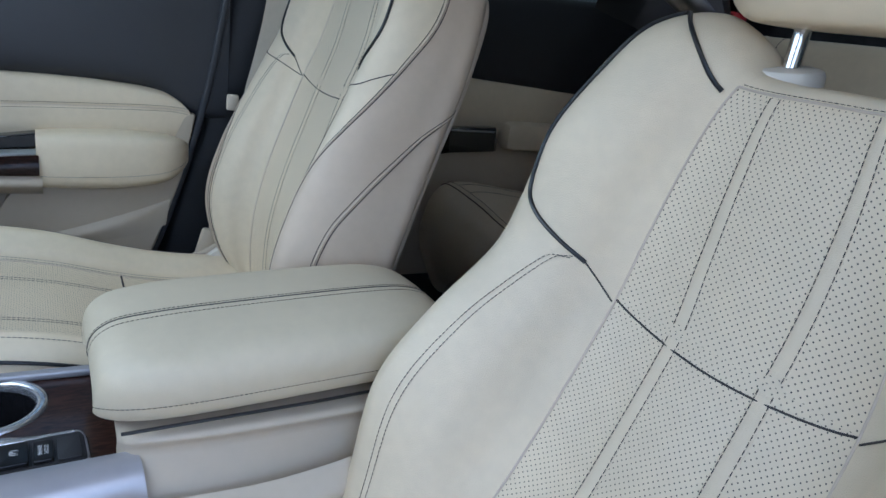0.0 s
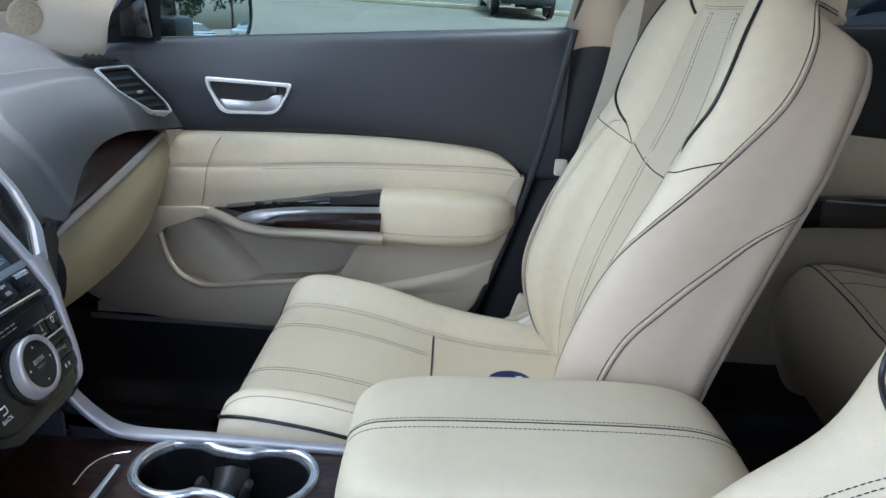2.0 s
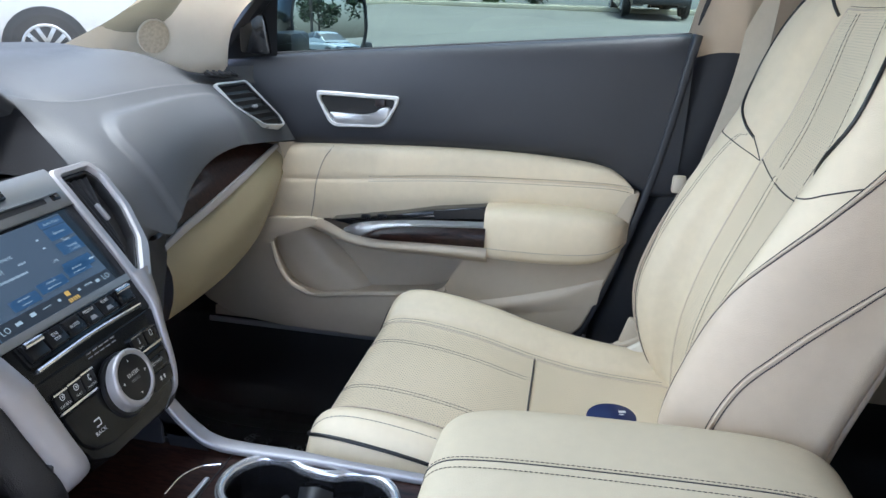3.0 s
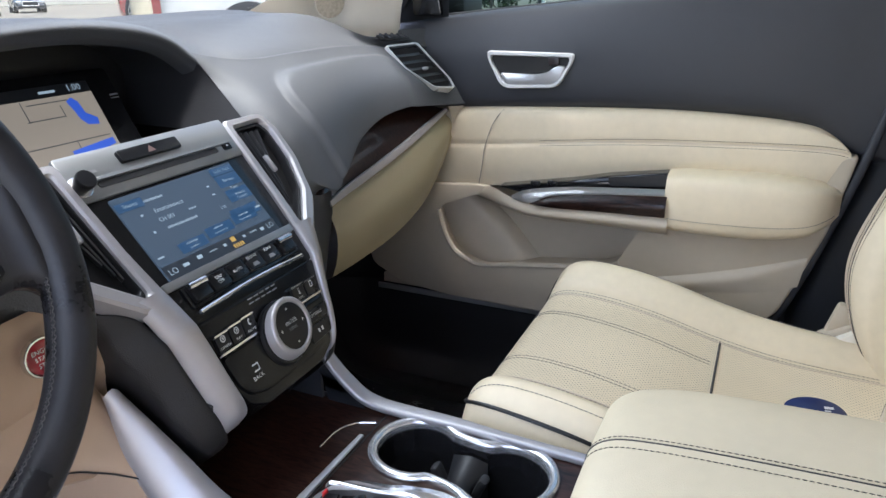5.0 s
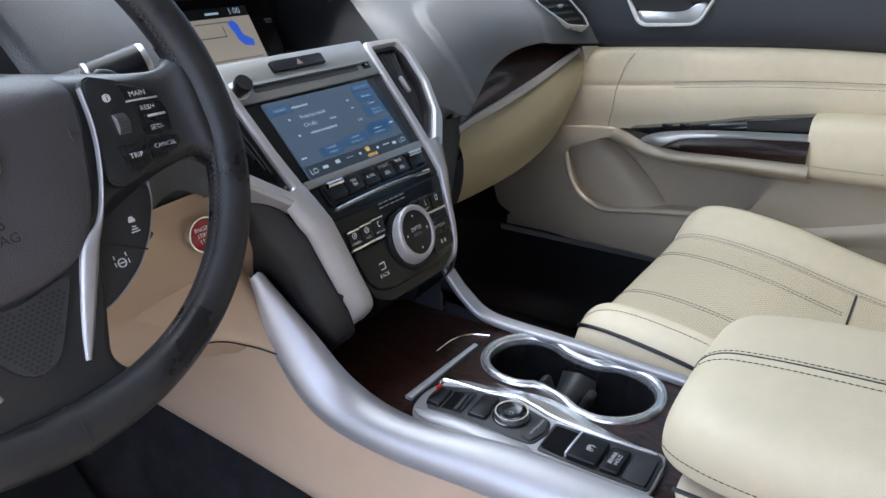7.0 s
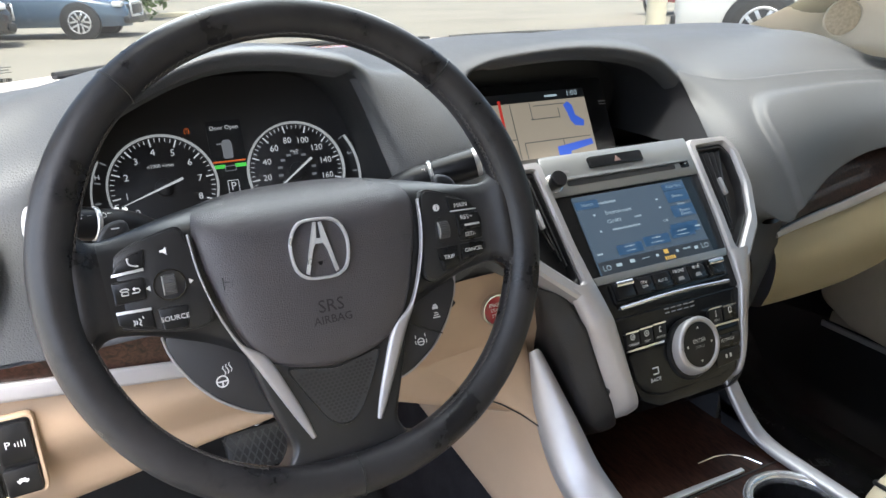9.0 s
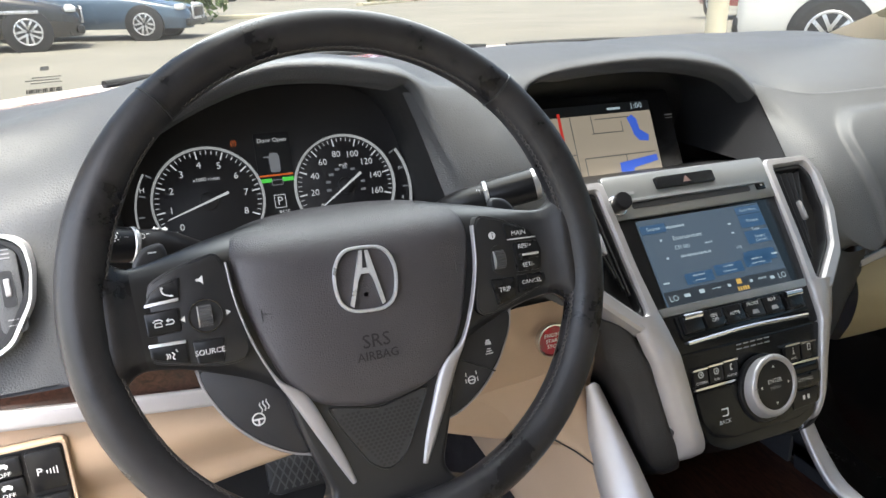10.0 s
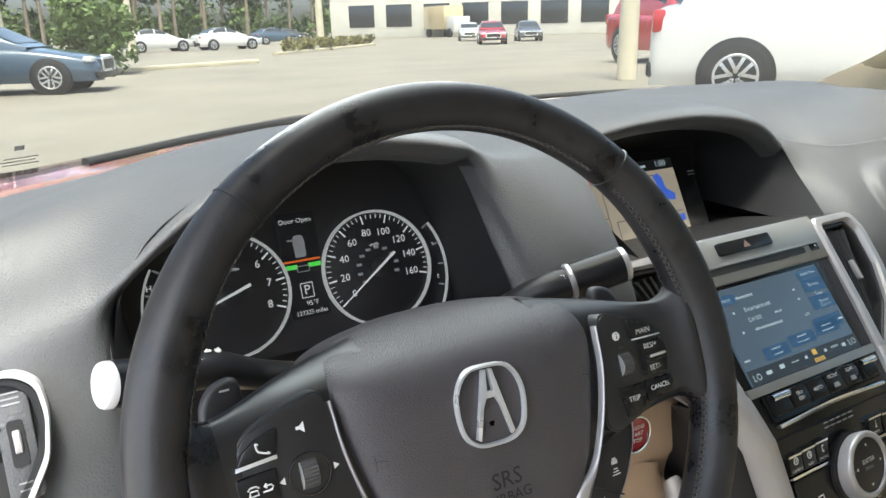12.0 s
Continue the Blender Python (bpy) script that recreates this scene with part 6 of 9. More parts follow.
    # beige flanks
    up = [V(-0.135, 0.22, 0.80), V(-0.142, 0.095, 0.756), V(-0.146, 0.067, 0.688), V(-0.146, 0.017, 0.630), V(-0.143, -0.065, 0.614), V(-0.131, -0.18, 0.612), V(-0.122, -0.34, 0.612)]
    low = [V(-0.16, 0.45, 0.545), V(-0.165, 0.30, 0.545), V(-0.165, 0.15, 0.540), V(-0.165, 0.05, 0.535), V(-0.165, -0.05, 0.53), V(-0.16, -0.2, 0.52), V(-0.15, -0.34, 0.51)]
    part("flank", sheet(loft([up, [(p + q) / 2 + V(-0.003, 0, 0) for p, q in zip(up, low)], low, [p + V(0.05, 0, -0.02) for p in low]], 40, 14), flip=True), TRIM_TAN, ob, "beige moulded flank")
    part("flank", box(0.112, -0.10, 0.53, 0.012, 0.5, 0.18, 0.005), DARK, ob)
    # box under the armrest
    rows = []
    for y, w, z in ((-0.318, 0.080, 0.655), (-0.335, 0.095, 0.66), (-0.42, 0.102, 0.66), (-0.6, 0.104, 0.662), (-0.69, 0.100, 0.662), (-0.70, 0.095, 0.66)):
        rows.append([V(-w - 0.03, y, 0.40), V(-w - 0.028, y, 0.55), V(-w - 0.012, y, 0.60), V(-w, y, z - 0.02), V(-w + 0.008, y, z), V(w - 0.008, y, z), V(w, y, z - 0.02), V(w + 0.012, y, 0.6), V(w + 0.02, y, 0.40)])
    part("box", sheet(loft(rows, 40, 24), flip=True), TRIM_BEIGE, ob, "beige moulded storage box")
    part("swoosh", sheet(loft([[V(-0.122, -0.33, 0.602), V(-0.132, -0.45, 0.606), V(-0.136, -0.55, 0.622), V(-0.122, -0.635, 0.632)], [V(-0.148, -0.33, 0.575), V(-0.156, -0.45, 0.582), V(-0.152, -0.55, 0.60), V(-0.124, -0.64, 0.628)], [V(-0.14, -0.33, 0.54), V(-0.145, -0.45, 0.55), V(-0.142, -0.55, 0.58), V(-0.12, -0.645, 0.62)]], 20, 10), flip=True), TRIM_BEIGE, ob, "pale raised swoosh on the flank")
    # padded lid
    xl, xr = -0.106, 0.122

    def section(y, z0, s, t):
        w = (xr - xl) / 2 * s
        c = (xl + xr) / 2
        h = 0.062 * t
        prof = [(-0.93, 0.0), (-0.965, 0.10), (-0.99, 0.30), (-0.985, 0.56), (-0.90, 0.80), (-0.70, 0.93), (-0.35, 0.99), (0.0, 1.01), (0.35, 0.99), (0.70, 0.93), (0.90, 0.80), (0.985, 0.56), (0.99, 0.30), (0.965, 0.10), (0.93, 0.0)]
        return [V(c + w * a, y, z0 + h * b) for a, b in prof]
    rows = [section(-0.304, 0.672, 0.60, 0.26), section(-0.2995, 0.672, 0.68, 0.50), section(-0.305, 0.671, 0.78, 0.80), section(-0.322, 0.671, 0.89, 0.99), section(-0.352, 0.672, 0.965, 1.06), section(-0.40, 0.674, 1.0, 1.09), section(-0.5, 0.678, 1.0, 1.10), section(-0.6, 0.682, 0.985, 1.08), section(-0.650, 0.684, 0.94, 1.0), section(-0.680, 0.685, 0.86, 0.78), section(-0.69, 0.685, 0.77, 0.42)]
    g = loft(rows, 48, 44)
    lid = part("armrest_lid", sheet(g, caps=False, flip=True), LIDHIDE, ob, "padded beige leather armrest lid with dark stitching")
    bm = bmesh.new()
    loop = [g[j][0] for j in range(len(g))] + [g[j][-1] for j in range(len(g) - 1, -1, -1)]
    bm.faces.new([bm.verts.new(p) for p in loop])
    part("lid_base", bm, TRIM_BEIGE, lid)
    def along(x):
        """The line on the lid's top at one x."""
        out = []
        for row in g[2:]:
            for p, q in zip(row[8:], row[9:40]):
                if p.x <= x < q.x:
                    out.append(p.lerp(q, (x - p.x) / (q.x - p.x)) + V(0, 0, 0.0006))
        return out
    part("stitching", stitches([along(0.003), along(-0.012)], 0.0046, 0.0034, 0.00046), THREAD, lid)
    part("seam", tube([p - V(0, 0, 0.0007) for p in along(-0.001)], 0.0009, 6), THREAD, lid)
    for side, k in ((-1, 6), (1, 41)):
        ln = [g[j][k] + V(0.0008 * side, 0, 0) for j in range(1, len(g))]
        part("stitching", stitches([ln], 0.0046, 0.0034, 0.00046), THREAD, lid)
    part("lid_gap", sweep([V(xl + 0.004, -0.32, 0.667), V(xl + 0.002, -0.5, 0.671), V(xl + 0.006, -0.67, 0.675)], slab(0.004, 0.0025, 0.001)), PIPE, ob)


console()

# ---- steering wheel and stalks ----
TILT_W = radians(22)
WHEEL = face_frame(V(-0.390, 0.004, 0.9455), V(1, 0, 0), V(0, math.sin(TILT_W), math.cos(TILT_W))) @ Matrix.Diagonal((1.02, 1.02, 1.0, 1.0))


def steering_wheel():
    ob = thing("steering_wheel", (-0.390, 0.02, 0.95), "worn black leather steering wheel with silver accents", "steering wheel")
    m = WHEEL
    up = tuple(m.to_3x3() @ Vector((0, 0, 1)))
    RR, RZ = 0.1640, 0.0080

    def on_rim(a, b, lift=0.0):
        """A point of the rim: a round the wheel, b round its tube, 0 facing outwards."""
        flat = 0.004 * max(0, -math.sin(a)) ** 3
        thumb = math.exp(-((abs(math.cos(a)) - 0.94) / 0.10) ** 2) * (1 if math.sin(a) > -0.05 else 0.45)
        foot = math.exp(-((a % (2 * math.pi) - 1.5 * math.pi) / 0.36) ** 2)
        w = 0.0130 + lift + (0.0022 * thumb + 0.0030 * foot) * max(0, -math.cos(b))
        z = 0.0152 + lift + 0.0012 * thumb
        r = RR - flat + w * math.cos(b)
        return m @ Vector((r * math.cos(a), r * math.sin(a), RZ + z * math.sin(b)))
    n = 144
    rows = [[on_rim(2 * math.pi * i / n, 2 * math.pi * k / 22) for k in range(22)] for i in range(n)]
    rows.append([p.copy() for p in rows[0]])
    bm = sheet(rows, closed=True)
    bmesh.ops.remove_doubles(bm, verts=bm.verts[:], dist=1e-6)
    bmesh.ops.recalc_face_normals(bm, faces=bm.faces[:])
    rim = part("rim", bm, RIMHIDE, ob, "worn black leather rim")
    for a in (45.5, 131, 270):
        a = radians(a)
        path = [on_rim(a, 2 * math.pi * k / 24, 0.0001) for k in range(24)]
        part("rim_seam", tube(path, 0.0008, 5, True, up=tuple(m.to_3x3() @ Vector((-math.sin(a), math.cos(a), 0)))), PIPE, rim)
    # sewn joint round the inside of the rim: a seam with crossing threads
    for a0, a1 in ((-66, 43), (137, 246), (50, 128)):
        k = int(abs(a1 - a0) * 0.62)
        joint = [on_rim(radians(a0 + (a1 - a0) * i / 60), math.pi - 0.30, 0.0001) for i in range(61)]
        part("rim_joint", tube(joint, 0.0007, 5, up=up), PIPE, rim)
        lines = []
        for i in range(k):
            a, d = radians(a0 + (a1 - a0) * i / k), radians((a1 - a0) / k)
            for s in (-1, 1):
                lines.append([on_rim(a + d * (0.5 - 0.5 * s), math.pi - 0.30 - 0.13, 0.0003), on_rim(a + d * 0.5, math.pi - 0.30, 0.0009), on_rim(a + d * (0.5 + 0.5 * s), math.pi - 0.30 + 0.13, 0.0003)])
        part("rim_stitching", stitches([[p.lerp(q, 0.06), q, r_] for p, q, r_ in lines], 0.0060, 0.0048, 0.00042), RIM_THREAD, rim)
    # airbag cover: nearly flat face, rolling far back at its upper edge
    half = [(0.0, 0.0570), (0.032, 0.0558), (0.060, 0.0512), (0.0785, 0.0440), (0.0812, 0.0360), (0.0790, 0.010), (0.0730, -0.014), (0.0660, -0.036), (0.0575, -0.0545), (0.046, -0.0675), (0.030, -0.0762), (0.0, -0.0815)]
    outline = [tuple(p)[:2] for p in curve([V(x, y, 0) for x, y in half + [(-x, y) for x, y in half[-2:0:-1]]], 110, True)]

    def face(x, y, z):
        return m @ Vector((x, y, z - 36 * max(0.0, y - 0.018) ** 2 - 2.0 * max(0, abs(x) - 0.035) ** 2 - 0.05 * max(0, -y - 0.03)))
    rows = [[m @ Vector((x * 0.99, y * 0.99, -0.062)) for x, y in outline]]
    for k, z in ((1.0, -0.008), (0.998, -0.001), (0.988, 0.0028), (0.965, 0.0052), (0.92, 0.0066), (0.82, 0.0078), (0.66, 0.0086), (0.45, 0.0090), (0.22, 0.0092), (0.02, 0.0092)):
        rows.append([face(x * k, -0.008 + (y + 0.008) * k, z) for x, y in outline])
    pad = part("airbag_cover", sheet(rows, closed=True), PADHIDE, ob, "grained black airbag cover")
    zt = 0.0093
    # two fine moulding flaws of the cover, above the lower edge
    for x, y in ((-0.066, -0.010), (0.0655, 0.000)):
        part("moulding_mark", tube([face(x, y + 0.004, 0.0076), face(x, y - 0.004, 0.0076)], 0.0003, 4), PIPE, pad)
        part("moulding_mark", tube([face(x, y + 0.001, 0.0076), face(x + 0.006, y, 0.0078), face(x + 0.005, y - 0.003, 0.0078)], 0.0003, 4), PIPE, pad)
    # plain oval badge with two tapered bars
    e = m @ T(0.001, 0.002, 0) @ Matrix.Rotation(radians(-3), 4, "Z")
    bo = [tuple(p)[:2] for p in curve([V(x, y, 0) for x, y in ((0, 0.0215), (0.014, 0.0190), (0.0210, 0.006), (0.0195, -0.012), (0.012, -0.0200), (0, -0.0215), (-0.012, -0.0200), (-0.0195, -0.012), (-0.0210, 0.006), (-0.014, 0.0190))], 56, True)]
    bi = [(x * 0.905, y * 0.905) for x, y in bo]
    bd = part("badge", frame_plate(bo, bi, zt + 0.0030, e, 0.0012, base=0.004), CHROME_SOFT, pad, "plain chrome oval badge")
    for s in (-1, 1):
        part("badge_bar", plate([(0.0009 * s, 0.0185), (0.0028 * s, 0.0185), (0.0115 * s, -0.0160), (0.0096 * s, -0.0174), (0.0052 * s, -0.0010), (0.0019 * s, 0.0055)][::s], zt + 0.0026, e, 0.0006, base=0.004), CHROME_SOFT, bd)
    part("badge_bar", plate([(-0.0026, 0.0035), (0.0026, 0.0035), (0.0020, 0.0072), (-0.0020, 0.0072)], zt + 0.0022, e, 0.0004, base=0.004), CHROME_SOFT, bd)
    for words, size, y in (("SRS", 0.0125, -0.0385), ("AIRBAG", 0.0080, -0.0480)):
        write(words, size, m @ T(0.002, y, zt + 0.0003 + 0.05 * min(0, y + 0.03)), EMBOSS, pad, "embossed_lettering")
    # spokes: satin arms that swell into the rim
    bed_l = [(-0.1275, 0.0195), (-0.1080, 0.0275), (-0.0868, 0.0322), (-0.0835, 0.0204), (-0.0770, -0.0150), (-0.0760, -0.0330), (-0.0927, -0.0348), (-0.1325, -0.0258), (-0.1362, -0.0100)]
    bed_r = [(0.0868, 0.0315), (0.1055, 0.0262), (0.1250, 0.0165), (0.1372, -0.0020), (0.1330, -0.0190), (0.1165, -0.0272), (0.0850, -0.0370), (0.0770, -0.0330), (0.0800, -0.006), (0.0835, 0.0204)]
    for s in (-1, 1):
        hi = [(0.055, 0.050, -0.030), (0.081, 0.0445, -0.026), (0.103, 0.0388, -0.018), (0.124, 0.0325, -0.008), (0.139, 0.0305, 0.001), (0.1475, 0.0375, 0.007), (0.155, 0.056, 0.009)]
        lo = [(0.046, -0.080, -0.020), (0.069, -0.0580, -0.016), (0.092, -0.0440, -0.012), (0.1135, -0.0350, -0.006), (0.137, -0.0310, 0.001), (0.1475, -0.0390, 0.007), (0.153, -0.056, 0.009)]
        crown = [-0.001, -0.0005, 0.0005, 0.0030, 0.0095, 0.0155, 0.0150]
        rows = []
        for t, f, back in ((0, 0.0, 0.010), (0.0, 0.0, 0.0), (0.07, 0.55, 0), (0.16, 0.86, 0), (0.30, 0.98, 0), (0.5, 1.0, 0), (0.70, 0.98, 0), (0.86, 0.86, 0), (0.94, 0.5, 0), (1.0, 0.0, 0), (1.0, 0.0, 0.010)):
            rows.append([m @ V((p[0] * (1 - t) + q[0] * t) * s, p[1] * (1 - t) + q[1] * t, (p[2] * (1 - t) + q[2] * t) * (1 - f) + c * f - back) for p, q, c in zip(hi, lo, crown)])
        g = loft(rows, 37, 41)
        arm = part("spoke", sheet([r[:24] for r in g], flip=s > 0), SPOKE, ob, "satin black spoke")
        part("thumb_rest", sheet([r[23:] for r in g], flip=s > 0), RIMHIDE, arm, "worn black leather thumb rest")
        bed = bed_l if s < 0 else bed_r[::-1]
        cx, cy = sum(p[0] for p in bed) / len(bed), sum(p[1] for p in bed) / len(bed)
        wide = [(cx + (x - cx) * 1.030, cy + (y - cy) * 1.045) for x, y in bed]
        part("bed_gap", plate(rounded(wide[::-1], 0.008, 4), 0.0044, m, 0.0006, base=-0.01), PIPE, arm)
        part("key_bed", plate(rounded(bed[::-1], 0.007, 4), 0.0054, m, 0.0010, base=-0.01), SPOKE, arm, "satin black key bed")
        # bright blade: a fine line beside the cover that widens down the lower spoke
        outer = [(0.0832, 0.026), (0.0807, 0.0), (0.0740, -0.027), (0.0640, -0.0515), (0.0560, -0.0665), (0.0435, -0.0925), (0.0330, -0.1140), (0.0260, -0.1275)]
        inner = [(0.0818, 0.026), (0.0793, 0.0), (0.0724, -0.027), (0.0616, -0.0510), (0.0462, -0.0645), (0.0350, -0.0900), (0.0272, -0.1110), (0.0228, -0.1265)]
        zz = (0.0050, 0.0066, 0.0062, 0.0050, 0.0035, 0.0022, 0.0012, 0.0002)
        a_, b_ = [curve([V(x * s, y, z) for (x, y), z in zip(q, zz)], 48) for q in (outer, inner)]
        grid = [[m @ (p - V(0, 0, 0.004)) for p in a_], [m @ p for p in a_], [m @ (p.lerp(q, 0.3) + V(0, 0, 0.0010)) for p, q in zip(a_, b_)], [m @ (p.lerp(q, 0.7) + V(0, 0, 0.0008)) for p, q in zip(a_, b_)], [m @ p for p in b_], [m @ (p - V(0, 0, 0.004)) for p in b_]]
        part("bright_blade", sheet(grid, flip=s < 0), SILVER, arm, "bright tapering accent")
    low = [(-0.060, -0.056), (0.060, -0.056), (0.0535, -0.086), (0.0435, -0.116), (0.0385, -0.132), (0.046, -0.1445), (0.066, -0.1515), (0.04, -0.160), (0, -0.163), (-0.04, -0.160), (-0.066, -0.1515), (-0.046, -0.1445), (-0.0385, -0.132), (-0.0435, -0.116), (-0.0535, -0.086)]
    ls = part("lower_spoke", plate(rounded(low, 0.012, 5), -0.0005, m, 0.006, seg=4, base=-0.024), SPOKE, ob, "satin black lower spoke")
    tri = rounded([(-0.034, -0.0765), (0.0, -0.084), (0.034, -0.0765), (0.0235, -0.097), (0.0115, -0.118), (0.0, -0.1245), (-0.0115, -0.118), (-0.0235, -0.097)], 0.006, 4)
    part("mesh_edge", frame_plate([(x * 1.06, -0.1 + (y + 0.1) * 1.06) for x, y in tri], tri, 0.0010, m, 0.0008, base=-0.004), SPOKE, ls)
    part("mesh_insert", plate(tri, 0.0002, m, 0.0, base=-0.01), MESH_GREY, ls, "black mesh insert")
    holes = bmesh.new()
    for i in range(-14, 15):
        for j in range(24):
            x, y = (i + 0.5 * (j % 2)) * 0.0034, -0.0805 - j * 0.0025
            if y < -0.0795 - 0.0060 * (1 - abs(x) / 0.034) and abs(x) < 0.0290 * (1 - ((-0.080 - y) / 0.046) ** 1.5):
                holes.faces.new([holes.verts.new(m @ Vector((x + 0.0013 * math.cos(a), y + 0.0010 * math.sin(a), 0.0004))) for a in [math.pi / 3 * k for k in range(6)]])
    part("mesh_hole", holes, PIPE, ls, "black holes of the mesh", smooth=False)["kind"] = "stuff"

    # keys
    def key(pts, words, size, at=None, lift=0.0072):
        k = part("wheel_key", plate(rounded(pts, 0.0016, 3), lift, m, 0.0011, base=0.002), BUTTON, ob, "black wheel key")
        c = at or (sum(p[0] for p in pts) / len(pts), sum(p[1] for p in pts) / len(pts))
        x0, x1 = [(c[0] + (x - c[0]) * 1.06, c[1] + (y - c[1]) * 1.07) for x, y in pts], 0.0056
        part("key_gap", plate(rounded(x0, 0.002, 3), x1, m, 0, base=0.002), PIPE, k)
        if words:
            write(words, size, m @ T(c[0], c[1], lift + 0.0003), WHITE, k)
        return k, c

    def mark(k, runs, z=0.0074, r=0.00042):
        for run in runs:
            part("key_symbol", tube([m @ V(x, y, z) for x, y in run], r, 5, up=up), WHITE, k)

    def edge(pts, k, z=0.0078):
        part("key_edge", plate(pts, z, m, 0.0004, base=0.004), CHROME_SOFT, k, "bright key edge")
    k, c = key([(-0.1312, 0.0066), (-0.1115, 0.0078), (-0.1096, 0.0215), (-0.1205, 0.0182), (-0.1270, 0.0138)], "", 0)
    mark(k, [[(tuple(p)[0], tuple(p)[1]) for p in curve([V(-0.1205, 0.0162, 0), V(-0.1196, 0.0128, 0), V(-0.1152, 0.0108, 0)], 8)], [(-0.1207, 0.0166), (-0.1192, 0.0160)], [(-0.1155, 0.0118), (-0.1145, 0.0106)]], r=0.0005)
    edge([(-0.1310, 0.0064), (-0.1118, 0.0076), (-0.1118, 0.0094), (-0.1306, 0.0082)], k)
    k, c = key([(-0.1318, -0.0112), (-0.1128, -0.0104), (-0.1126, 0.0036), (-0.1322, 0.0030)], "", 0)
    mark(k, [[(-0.1275, -0.0030), (-0.1262, -0.0018), (-0.1235, -0.0018), (-0.1222, -0.0030)], [(-0.1268, -0.0058), (-0.1228, -0.0058), (-0.1232, -0.0036), (-0.1264, -0.0036), (-0.1268, -0.0058)], [(-0.1208, -0.0052), (-0.1168, -0.0052), (-0.1160, -0.0040), (-0.1168, -0.0028), (-0.1198, -0.0028)], [(-0.1188, -0.0018), (-0.1200, -0.0028), (-0.1188, -0.0038)]])
    k, c = key([(-0.1315, -0.0240), (-0.1108, -0.0300), (-0.1112, -0.0160), (-0.1322, -0.0154)], "", 0)
    mark(k, [[(-0.1198, -0.0216), (-0.1186, -0.0232), (-0.1198, -0.0250), (-0.1186, -0.0262)], [(-0.1215, -0.0225), (-0.1209, -0.0238), (-0.1215, -0.0252)], [(-0.1230, -0.0220), (-0.1222, -0.0238), (-0.1230, -0.0256)], [(-0.1175, -0.0205), (-0.1168, -0.0220)]])
    edge([(-0.1318, -0.0172), (-0.1114, -0.0178), (-0.1114, -0.0160), (-0.1318, -0.0154)], k)
    key([(-0.1062, -0.0322), (-0.0918, -0.0330), (-0.0892, -0.0185), (-0.1080, -0.0178)], "SOURCE", 0.0046, at=(-0.0988, -0.0255))
    for x, y in ((-0.0982, -0.0040), (0.0985, -0.0005)):
        if x < 0:
            rr = part("roller_ring", frame_plate(ring(36, 0.0102), ring(36, 0.0092), 0.0072, m @ T(x, y), 0.0008, base=0.002), GLOSS, ob, "gloss black roller ring")
            part("roller_well", disc(m @ T(x, y), 0.0092, 0.0060, 32, 0, base=0.002), PIPE, rr)
        else:
            rr = part("roller_well", plate(slab(0.0118, 0.0200, 0.005, 4), 0.0060, m @ T(x, y), 0, base=0.002), PIPE, ob)
        path = [m @ V(x + d, y, 0.0016) for d in (-0.0038, -0.0034, 0.0034, 0.0038)]
        part("roller", sweep(path, [(0.0082 * math.cos(2 * math.pi * i / 56) * (1 if i % 2 else 0.95), 0.0082 * math.sin(2 * math.pi * i / 56) * (1 if i % 2 else 0.95)) for i in range(56)], up=up, scale=lambda s: 0.94 if s in (0.0, 1.0) else 1.0), ROLLER, rr, "knurled roller", angle=12)
        part("roller_edge", sweep([m @ V(x - 0.0046, y, 0.0014), m @ V(x - 0.0039, y, 0.0014)], ring(40, 0.0079), up=up), BRUSHED, rr)
    # loudspeaker sign and arrows by the roller
    patch([(-0.1008, 0.0170), (-0.0990, 0.0170), (-0.0968, 0.0150), (-0.0968, 0.0204), (-0.0990, 0.0186), (-0.1008, 0.0186)][::-1], m, WHITE, ob, "speaker_sign", 0.0058)
    for sgn in (-1, 1):
        patch([(-0.0982 + 0.0118 * sgn, -0.0058), (-0.0982 + 0.0118 * sgn, -0.0022), (-0.0982 + 0.0146 * sgn, -0.0040)], m, WHITE, ob, "arrow", 0.0058)
    k, c = key([(0.1062, 0.0118), (0.1280, 0.0112), (0.1228, 0.0178), (0.1045, 0.0245)], "MAIN", 0.0046, at=(0.1152, 0.0160))
    edge([(0.1064, 0.0118), (0.1280, 0.0112), (0.1276, 0.0121), (0.1064, 0.0127)], k)
    k, c = key([(0.1105, -0.0112), (0.1290, -0.0116), (0.1315, 0.0020), (0.1290, 0.0092), (0.1105, 0.0100)], "", 0)
    write("RES/+", 0.0044, m @ T(0.1185, 0.0062, 0.0075), WHITE, k)
    write("SET/-", 0.0044, m @ T(0.1195, -0.0072, 0.0075), WHITE, k)
    part("key_edge", plate(slab(0.0155, 0.0042, 0.0012), 0.0098, m @ T(0.1205, -0.0008), 0.0012, base=0.004), BUTTON, k)
    part("key_edge", plate(slab(0.0130, 0.0016, 0.0006), 0.0103, m @ T(0.1210, 0.0002), 0.0004, base=0.004), CHROME_SOFT, k, "bright key edge")
    k, c = key([(0.1090, -0.0262), (0.1262, -0.0240), (0.1318, -0.0196), (0.1312, -0.0142), (0.1100, -0.0132)], "CANCEL", 0.0041, at=(0.1200, -0.0190))
    k, c = key([(0.0920, -0.0320), (0.1068, -0.0278), (0.1080, -0.0140), (0.0895, -0.0134)], "TRIP", 0.0046, at=(0.0985, -0.0215))
    part("info_sign", disc(m @ T(0.0955, 0.0168), 0.0026, 0.0060, 20, 0), WHITE, ob)
    bars([(0.0955, 0.0161, 0.0007, 0.0022), (0.0955, 0.0181, 0.0008, 0.0008)], m @ T(0, 0, 0.0060), PIPE, ob, "info_letter")
